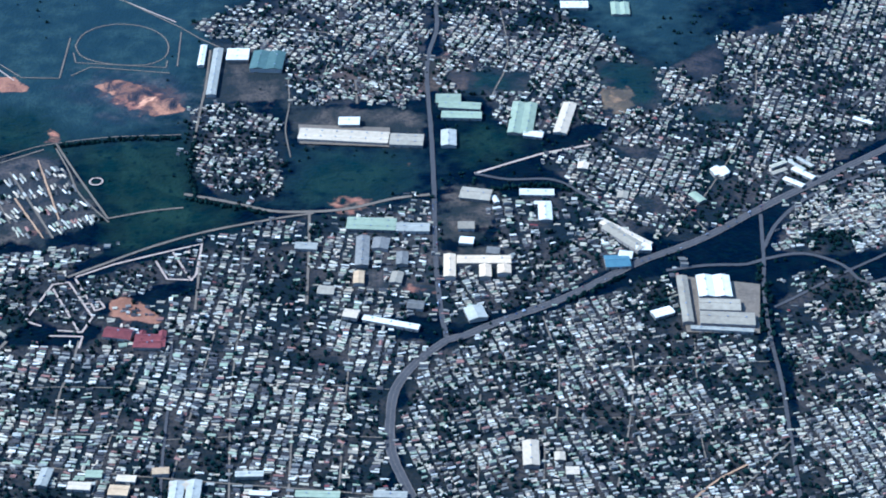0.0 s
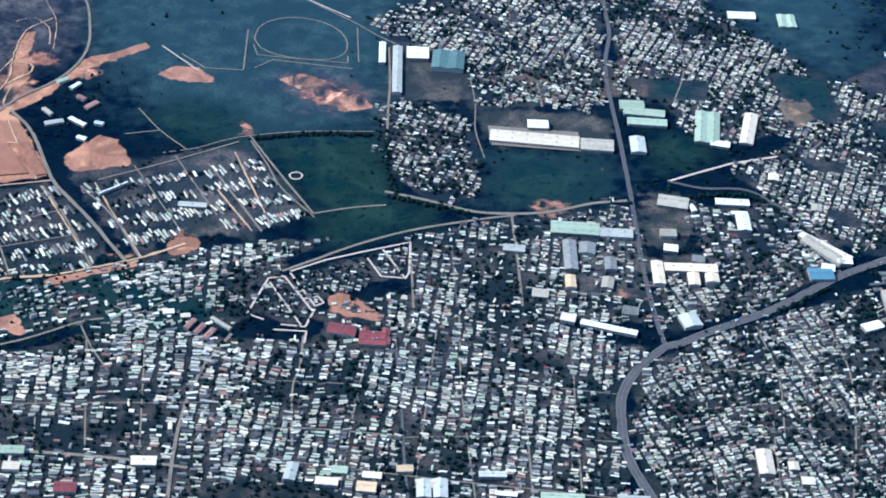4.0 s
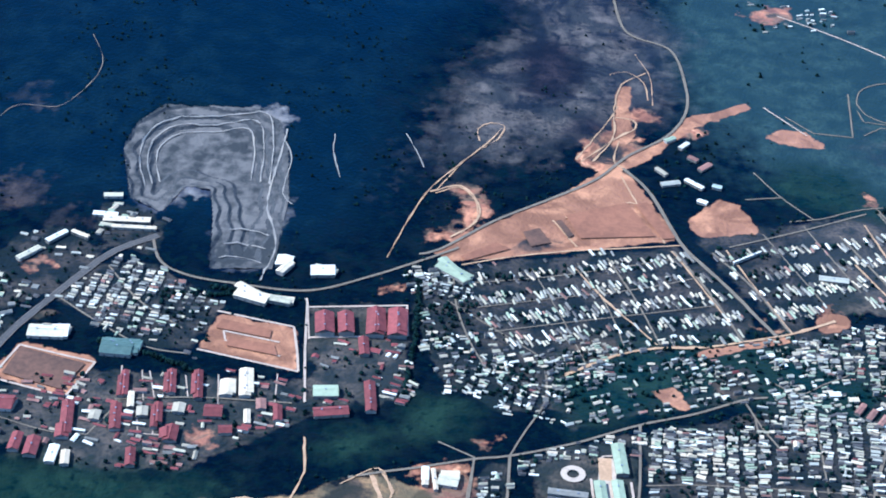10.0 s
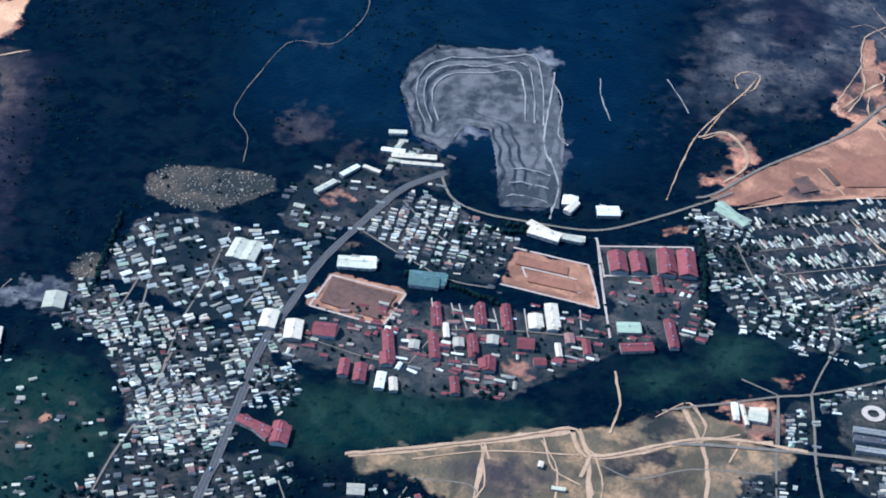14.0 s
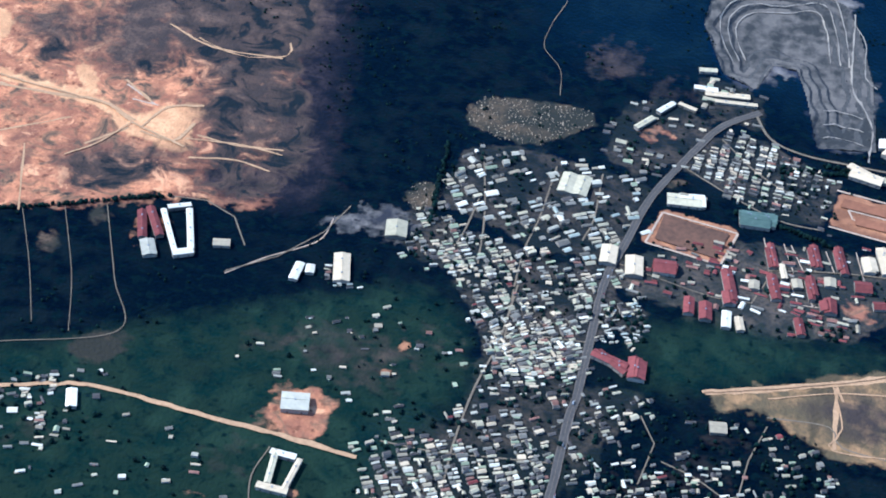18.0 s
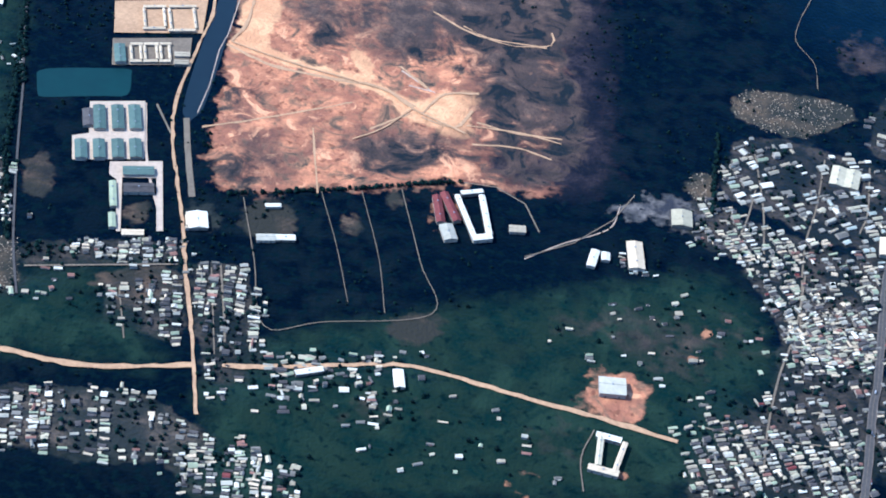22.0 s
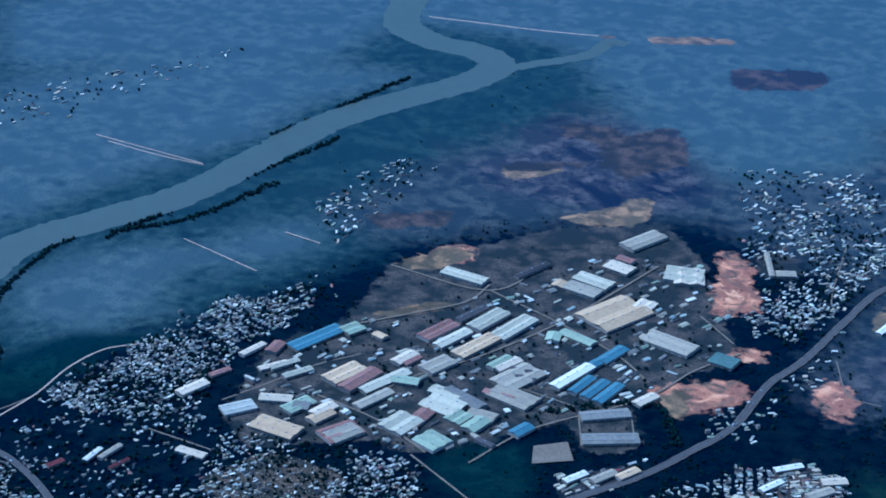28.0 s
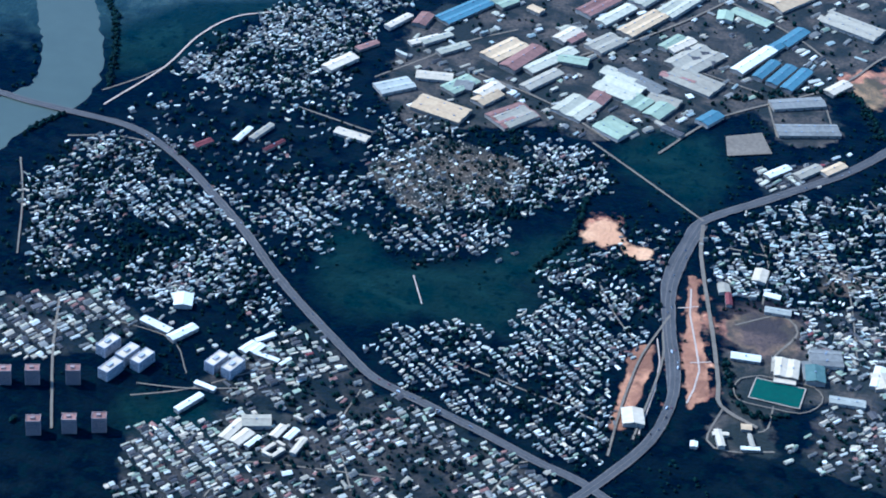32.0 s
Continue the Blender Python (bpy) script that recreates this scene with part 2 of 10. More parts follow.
    kinds = {
        "town": ((0.066, 0.053, 0.035), (0.014, 0.018, 0.013)),
        # plain made paler so that the far land looks veiled by haze
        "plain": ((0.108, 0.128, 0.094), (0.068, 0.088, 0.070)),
        "grass": ((0.006, 0.019, 0.013), (0.014, 0.026, 0.014)),
        "marsh": ((0.004, 0.015, 0.012), (0.009, 0.020, 0.014)),
        "scrub": ((0.120, 0.098, 0.074), (0.042, 0.042, 0.038)),
        "yard": ((0.105, 0.082, 0.054), (0.028, 0.031, 0.023)),
        "court": ((0.33, 0.195, 0.080), (0.13, 0.098, 0.048)),
        "field": ((0.115, 0.078, 0.045), (0.036, 0.034, 0.022)),
        "graves": ((0.12, 0.086, 0.048), (0.036, 0.036, 0.024)),
        "rock": ((0.20, 0.175, 0.14), (0.07, 0.066, 0.058)),
        "soil": ((0.60, 0.262, 0.112), (0.33, 0.140, 0.070)),
        "sand": ((0.78, 0.44, 0.19), (0.60, 0.31, 0.13)),
        "canopy": ((0.006, 0.014, 0.016), (0.003, 0.008, 0.010)),
        "meadow": ((0.040, 0.062, 0.046), (0.022, 0.038, 0.032)),
        "stubble": ((0.088, 0.088, 0.064), (0.034, 0.042, 0.036)),
        "earth": ((0.47, 0.225, 0.098), (0.31, 0.145, 0.068)),
        "burnt": ((0.035, 0.028, 0.028), (0.010, 0.011, 0.014)),
        "glade": ((0.145, 0.095, 0.062), (0.060, 0.046, 0.035)),
    }
    haze_share = None
    for a, names in LAYERS:
        at, sep = n.new("ShaderNodeAttribute"), n.new("ShaderNodeSeparateColor")
        at.attribute_name = a
        l.new(at.outputs["Color"], sep.inputs[0])
        for k, name in enumerate(names):
            light, dark = kinds[name]
            tone = blend(sharpen(mid, 0.42, 0.60), light, dark)
            tone = blend(sharpen(patch, 0.48, 0.60), tone, dark)
            tone = blend(sharpen(fine, 0.45, 0.75), tone, dark)
            if name in ("grass", "marsh"):
                tone = blend(sharpen(wisp, 0.52, 0.64), tone, tuple(1.4 * c for c in dark))
                tone = blend(sharpen(bush, 0.56, 0.70), tone, tuple(0.6 * c for c in light))
            if name in ("court", "earth"):
                tone = blend(sharpen(wisp, 0.50, 0.60), tone, tuple(0.75 * c for c in dark))
                tone = blend(sharpen(streak, 0.56, 0.66), tone, tuple(1.15 * c for c in light))
            if name in ("soil", "scrub", "rock"):
                tone = blend(sharpen(bush, 0.56, 0.66), tone, tuple(0.6 * c for c in dark))
                deep = {"soil": (0.15, 0.078, 0.05), "scrub": (0.017, 0.020, 0.024), "rock": (0.04, 0.04, 0.042)}[name]
                tone = blend(sharpen(wisp, 0.53, 0.72) if name == "soil" else sharpen(wisp, 0.47, 0.62), tone, deep)
                tone = blend(sharpen(streak, 0.55, 0.70), tone, tuple(min(1.2 * c, 0.9) for c in light))
                if name == "soil":
                    tone = blend(sharpen(rill, 0.50, 0.60), tone, (0.21, 0.125, 0.066))
                    tone = blend(sharpen(rill, 0.59, 0.66), tone, (0.075, 0.058, 0.036))
                    tone = blend(sharpen(rill, 0.43, 0.36), tone, (0.74, 0.37, 0.165))
            col = blend(soften(sep.outputs[k]) if name in ("plain", "canopy", "meadow", "stubble", "glade", "burnt", "scrub", "grass", "marsh") else ragged(sep.outputs[k]), col, tone)
            # how much of the haze-like blue sheen each kind of land takes
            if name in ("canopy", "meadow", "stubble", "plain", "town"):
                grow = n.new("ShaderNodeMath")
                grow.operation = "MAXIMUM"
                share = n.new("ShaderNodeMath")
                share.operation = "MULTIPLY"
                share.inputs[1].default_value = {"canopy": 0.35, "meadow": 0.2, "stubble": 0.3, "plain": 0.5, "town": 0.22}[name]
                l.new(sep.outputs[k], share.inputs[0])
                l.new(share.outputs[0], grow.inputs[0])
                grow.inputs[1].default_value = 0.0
                if haze_share is not None:
                    l.new(haze_share, grow.inputs[1])
                haze_share = grow.outputs[0]
    at = n.new("ShaderNodeAttribute")
    at.attribute_name = "mottle"
    s = n.new("ShaderNodeMath")
    s.operation = "MULTIPLY_ADD"
    l.new(at.outputs["Fac"], s.inputs[0])
    s.inputs[1].default_value = 0.56
    l.new(rill, s.inputs[2])
    col = blend(sharpen(s.outputs[0], 0.92, 1.06), col, blend(sharpen(mid, 0.35, 0.65), (0.100, 0.066, 0.044), (0.034, 0.030, 0.024)))
    col = blend(sharpen(s.outputs[0], 1.08, 1.16), col, (0.016, 0.020, 0.019))
    l.new(col, b.inputs["Base Color"])
    b.inputs["Roughness"].default_value = 0.9
    b.inputs["Specular IOR Level"].default_value = 0.01
    haze_veil = n.new("ShaderNodeMapRange")   # blue sheen put over the land to stand in for haze
    haze_veil.inputs[3].default_value, haze_veil.inputs[4].default_value = 0.065, 0.30
    l.new(haze_share, haze_veil.inputs[0])
    l.new(haze_veil.outputs[0], b.inputs["Sheen Weight"])
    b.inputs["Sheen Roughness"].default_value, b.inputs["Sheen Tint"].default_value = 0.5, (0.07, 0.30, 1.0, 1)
    bp = n.new("ShaderNodeBump")
    bp.inputs["Strength"].default_value, bp.inputs["Distance"].default_value = 0.5, 0.25
    l.new(fine, bp.inputs["Height"])
    l.new(bp.outputs[0], b.inputs["Normal"])
    return m


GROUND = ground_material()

# ---- the lie of the land ----
X0, Y0, X1, Y1, CELL = -330.0, 50.0, 70.0, 290.0, 0.2
NX, NY = int((X1 - X0) / CELL), int((Y1 - Y0) / CELL)
taken = np.zeros((NY, NX), bool)      # roads, buildings and houses
wet = np.zeros((NY, NX), bool)
cover = {k: np.zeros((NY, NX), np.float32) for k in KINDS}
rng = np.random.default_rng(7)


def height(x, y):
    """The wooded hill north of the town, with the quarry cut into it."""
    hill = 3.4 * np.exp(-(((x + 85) / 27) ** 2) - ((y - 158) / 24) ** 2)
    if np.ndim(x) == 0 and not (-88 < x < -70 and 115 < y < 142):
        return hill
    return hill - 0.16 * quarry_step(x, y)


QUARRY = [(-85.6, 130.6), (-85.2, 133.6), (-83.6, 136.0), (-79.5, 136.4), (-76.6, 136.6), (-74.6, 135.4), (-73.6, 132.4), (-72.6, 126.2), (-72.4, 117.8), (-76.6, 117.3), (-77.4, 123.0),
          (-78.2, 126.4), (-80.2, 126.6), (-81.4, 123.4), (-83.8, 124.6)]


def quarry_depth(x, y):
    """How far inside the quarry's rim a place lies; less than 0 outside."""
    x, y = np.asarray(x, float), np.asarray(y, float)
    near = np.full(x.shape, 1e9)
    for (ax, ay), (bx, by) in zip(QUARRY, QUARRY[1:] + QUARRY[:1]):
        t = np.clip(((x - ax) * (bx - ax) + (y - ay) * (by - ay)) / ((bx - ax) ** 2 + (by - ay) ** 2), 0, 1)
        near = np.minimum(near, np.hypot(x - ax - t * (bx - ax), y - ay - t * (by - ay)))
    return np.where(inside(QUARRY, x, y), near, -near)


def quarry_step(x, y):
    """The number of ledges below the rim, with short worn faces between them."""
    d = (quarry_depth(x, y) + 0.24 * np.sin(0.9 * x + 0.5 * y) + 0.14 * np.sin(1.9 * y - 1.3 * x + 1.0)) / 0.95
    d = np.clip(d, 0, 3.0)
    return np.floor(d) + np.clip((d - np.floor(d)) * 3.5, 0, 1)


def inside(points, px, py):
    """Which of the places px, py lie in the polygon."""
    hit = np.zeros(px.shape, bool)
    for (ax, ay), (bx, by) in zip(points, points[1:] + points[:1]):
        with np.errstate(divide="ignore", invalid="ignore"):
            hit ^= ((ay > py) != (by > py)) & (px < (bx - ax) * (py - ay) / (by - ay) + ax)
    return hit


def window(points, margin=0.0):
    """The raster cells round some points: slices, and the cells' places."""
    xs, ys = [p[0] for p in points], [p[1] for p in points]
    i0, i1 = max(0, int((min(xs) - margin - X0) / CELL)), min(NX, int((max(xs) + margin - X0) / CELL) + 2)
    j0, j1 = max(0, int((min(ys) - margin - Y0) / CELL)), min(NY, int((max(ys) + margin - Y0) / CELL) + 2)
    gx, gy = np.meshgrid(X0 + (np.arange(i0, max(i1, i0)) + 0.5) * CELL, Y0 + (np.arange(j0, max(j1, j0)) + 0.5) * CELL)
    return (slice(j0, max(j1, j0)), slice(i0, max(i1, i0))), gx, gy


def lay(kind, *points):
    """A patch of one kind of ground."""
    where, gx, gy = window(points)
    hit = inside(list(points), gx, gy)
    cover[kind][where][hit] = 1.0
    if kind in ("soil", "sand", "court"):
        taken[where] |= hit


def clearing(kind, *points):
    """Open ground inside a quarter, on which no house stands."""
    lay(kind, *points)
    where, gx, gy = window(points)
    taken[where] |= inside(list(points), gx, gy)


def occupy(x, y, length, width, angle, margin=0.1):
    r = (length + width) / 2 + margin
    where, gx, gy = window([(x - r, y - r), (x + r, y + r)])
    c, s = math.cos(angle), math.sin(angle)
    u, v = (gx - x) * c + (gy - y) * s, (gy - y) * c - (gx - x) * s
    taken[where][(abs(u) < length / 2 + margin) & (abs(v) < width / 2 + margin)] = True


def free(x, y):
    i, j = int((x - X0) / CELL), int((y - Y0) / CELL)
    return 0 <= i < NX and 0 <= j < NY and not taken[j, i]


# ---- building helpers ----
def mesh_object(name, verts, faces, materials, parent=None, index=None, smooth=False):
    me = bpy.data.meshes.new(name)
    me.from_pydata(verts, [], faces)
    for m in materials:
        me.materials.append(m)
    if index is not None:
        me.polygons.foreach_set("material_index", np.asarray(index, np.int32))
    if smooth:
        me.polygons.foreach_set("use_smooth", np.ones(len(me.polygons), bool))
    me.update()
    ob = new(name, me)
    ob.parent = parent
    return ob


def part(name, bm, mat, parent, label=""):
    me = bpy.data.meshes.new(name)
    bm.to_mesh(me)
    bm.free()
    me.materials.append(mat)
    ob = new(name, me)
    ob.parent = parent
    return tagged(ob, label)


def box(bm, x0, y0, z0, x1, y1, z1):
    v = [bm.verts.new(p) for p in ((x0, y0, z0), (x1, y0, z0), (x1, y1, z0), (x0, y1, z0), (x0, y0, z1), (x1, y0, z1), (x1, y1, z1), (x0, y1, z1))]
    for f in ((3, 2, 1, 0), (4, 5, 6, 7), (0, 1, 5, 4), (1, 2, 6, 5), (2, 3, 7, 6), (3, 0, 4, 7)):
        bm.faces.new([v[i] for i in f])
    return bm


def smooth_line(points, step=0.6):
    """A curve through the points, at even steps."""
    p = [np.array(q, float) for q in points]
    p = [2 * p[0] - p[1], *p, 2 * p[-1] - p[-2]]
    out = []
    for a, b, c, d in zip(p, p[1:], p[2:], p[3:]):
        k = max(2, int(np.linalg.norm(c - b) / step))
        for i in range(k):
            t = i / k
            out.append(0.5 * (2 * b + (c - a) * t + (2 * a - 5 * b + 4 * c - d) * t * t + (3 * b - a - 3 * c + d) * t ** 3))
    out.append(p[-2])
    return out


LEVEL = [0.012]


def ribbon(name, width, mat, points, label, rise=None, wobble=0.0, straight=False):
    if straight:
        line = [np.array(a) + (np.array(b) - np.array(a)) * k / 6 for a, b in zip(points, points[1:]) for k in range(6)] + [np.array(points[-1])]
    else:
        line = smooth_line(points)
    LEVEL[0] += 0.0002
    z = LEVEL[0] if rise is None else rise
    verts, faces = [], []
    for k, q in enumerate(line):
        t = line[min(k + 1, len(line) - 1)] - line[max(k - 1, 0)]
        t = t / (np.linalg.norm(t) + 1e-9)
        side = np.array((-t[1], t[0])) * width * 0.5
        a, b = q + side * (1 + wobble * rng.normal()), q - side * (1 + wobble * rng.normal())
        for s in (a, b):
            verts.append((s[0], s[1], float(height(s[0], s[1])) * 1.02 + z))
        if k:
            n = 2 * k
            faces.append((n - 2, n - 1, n + 1, n))
        where, gx, gy = window([q - width, q + width])
        taken[where][(gx - q[0]) ** 2 + (gy - q[1]) ** 2 < (width * 0.5 + 0.10) ** 2] = True
    return tagged(mesh_object(name, verts, faces, [mat]), label, "road", kind="structure")


ROAD_LABEL = {"asphalt": "grey asphalt road between the houses", "concrete": "narrow pale concrete street between houses",
              "earth": "bare orange earth track across the ground", "light": "thin whitish concrete path on open ground", "rock": "pale dusty haul road along a quarry ledge"}


SLIM = {"avenue": 0.62, "highway": 0.8, "hill_road": 0.55, "boulevard": 0.75, "main_street": 1.1, "trunk_road": 0.8, "dirt_road": 0.8, "hill_track": 0.8, "court_edge": 0.95,
        "lower_highway": 0.85, "bridge_highway": 0.85, "running_track": 0.7, "path": 0.85, "wall_path": 1.0, "pitch_line": 1.0}


def road(name, width, what, *points):
    width *= SLIM.get(name, 0.8)
    mat = {"asphalt": ASPHALT, "concrete": CONCRETE, "earth": SOIL_ROAD, "light": PALE_ROAD, "rock": LEDGE}[what]
    if what == "asphalt" and width > 0.42:
        tagged(ribbon("pavement", width + 0.14, VERGE, points, "tan concrete verge along both sides of a road", wobble=0.05), category="pavement")
    LEVEL[0] += 0.004 if what == "asphalt" and width > 0.42 else 0.0
    ribbon(name, width, mat, points, ROAD_LABEL[what], wobble=0.6 if name in ("hill_track", "quarry_road") else 0.3 if what == "earth" else 0.06, straight=name in ("path", "court_edge", "wall_path"))
    if what == "asphalt" and width > 0.42:
        tagged(ribbon("road_marking", 0.022, CONCRETE, points, "thin pale line along the middle of a road"), category="road marking")


# ---- single buildings ----
LABELS = {
    "white": "hall with a bright white metal roof", "pale": "shed with a pale grey metal roof", "grey": "block with a grey cement roof",
    "green": "long shed with a pale green metal roof", "teal": "hall with a dark teal metal roof", "blue": "shed with a blue metal roof",
    "red": "building with a red tiled gable roof", "tan": "low hall with a tan cement roof", "cream": "building with a cream metal roof",
    "olive": "hall with a weathered cream metal roof", "yellow": "warehouse with an ochre metal roof", "dark": "low hall with a weathered dark roof", "cool": "shed with a pale bluish metal roof", "rust": "hall with a rusted brown metal roof", "school": "school wing with a yellow roof and walls",
}


def building(style, x, y, length, width, angle, tall):
    """A hall or shed: walls with door openings' frames, a gable roof with eaves, a ridge and, on long ones, roof vents."""
    a = radians(angle)
    name = {"school": "school_building", "red": "tiled_house"}.get(style, "warehouse" if length * width > 1.2 else "shed")
    base = new(name)
    base.matrix_world = pose(x, y, float(height(x, y)), 0, 0, angle)
    l, w, eave = length / 2, width / 2, 0.03
    if width > length:
        l, w = w, l
        base.matrix_world = pose(x, y, float(height(x, y)), 0, 0, angle + 90)
    bm = bmesh.new()
    box(bm, -l + eave, -w + eave, -0.03, l - eave, w - eave, tall)
    wall = part("wall", bm, WALL, base)
    bays = 2 if w > 0.75 and l > 0.9 else 1
    step = 2 * w / bays
    for k in range(bays):
        y0 = -w + k * step
        rise = tall + step * (0.20 if style == "red" else 0.10)
        bm = bmesh.new()
        p = [(-l, y0, tall), (l, y0, tall), (l, y0 + step, tall), (-l, y0 + step, tall), (-l, y0 + step / 2, rise), (l, y0 + step / 2, rise)]
        v = [bm.verts.new(q) for q in p] + [bm.verts.new((q[0], q[1], q[2] + 0.012)) for q in p]
        for f in ((6, 7, 11, 10), (10, 11, 8, 9), (0, 4, 5, 1), (4, 3, 2, 5), (0, 1, 7, 6), (2, 3, 9, 8), (0, 6, 10, 4), (4, 10, 9, 3), (1, 5, 11, 7), (5, 2, 8, 11)):
            bm.faces.new([v[i] for i in f])
        roof = part("roof", bm, STYLES[style], base, LABELS[style].split("with a ")[-1].split("with ")[-1])
        bm = bmesh.new()
        box(bm, -l, y0 + step / 2 - 0.02, rise, l, y0 + step / 2 + 0.02, rise + 0.022)
        part("ridge", bm, STYLES[style], roof)
        if l > 0.8:
            for i in range(int(l / 0.55)):
                u = -l + (i + 0.5) * 2 * l / int(l / 0.55)
                bm = bmesh.new()
                box(bm, u - 0.05, y0 + step / 2 - 0.05, rise + 0.012, u + 0.05, y0 + step / 2 + 0.05, rise + 0.06)
                part("roof_vent", bm, TANK, roof)
    if l > 0.5:
        for i in range(int(l / 0.3)):
            u = -l + (i + 0.5) * 2 * l / int(l / 0.3)
            bm = bmesh.new()
            box(bm, u - 0.05, -w + eave - 0.008, 0.0, u + 0.05, -w + eave, min(0.14, tall * 0.7))
            part("door", bm, STYLES["dark"], wall)
    occupy(x, y, length, width, a)
    return tagged(base, LABELS[style], "building", "halls and sheds with " + style + " roofs")


# ---- streets of small houses ----
PALETTES = {
    "city": (("white", 2.4), ("pale", 3.6), ("olive", 4.8), ("grey", 5.2), ("dark", 6.0), ("green", 2.8), ("cream", 3.2), ("tan", 2.6), ("rust", 1.2), ("red", 0.15)),
    "cool": (("white", 5.2), ("pale", 3.8), ("cool", 3), ("olive", 1.5), ("grey", 3.5), ("dark", 3), ("green", 1), ("cream", 1.4), ("tan", 0.8), ("rust", 0.4)),
    "warm": (("white", 2), ("pale", 2), ("cream", 4), ("grey", 3), ("rust", 2), ("tan", 3), ("dark", 2)),
    "large": (("white", 2.5), ("pale", 3), ("olive", 3), ("cool", 1.5), ("grey", 4), ("green", 1.5), ("tan", 2.5), ("dark", 1)),
    "red": (("red", 5), ("white", 1.2), ("olive", 1.2), ("tan", 1.5), ("grey", 1.5), ("rust", 1.5)),
}
near_houses, gaps = [], []


def house_mesh(w, d, tall, rise):
    """Corners and faces of a small house, ridge along x: walls, two gables, two roof slopes with eaves."""
    l, h, e = w / 2, d / 2, 0.012
    verts = [(-l, -h, -0.04), (l, -h, -0.04), (l, h, -0.04), (-l, h, -0.04), (-l, -h, tall), (l, -h, tall), (l, h, tall), (-l, h, tall),
             (-l, 0, tall + rise), (l, 0, tall + rise),
             (-l - e, -h - e, tall), (l + e, -h - e, tall), (l + e, 0, tall + rise + e), (-l - e, 0, tall + rise + e), (l + e, h + e, tall), (-l - e, h + e, tall)]
    faces = [(0, 1, 5, 4), (1, 2, 6, 5), (2, 3, 7, 6), (3, 0, 4, 7), (5, 6, 9), (7, 4, 8), (10, 11, 12, 13), (13, 12, 14, 15)]
    return verts, faces


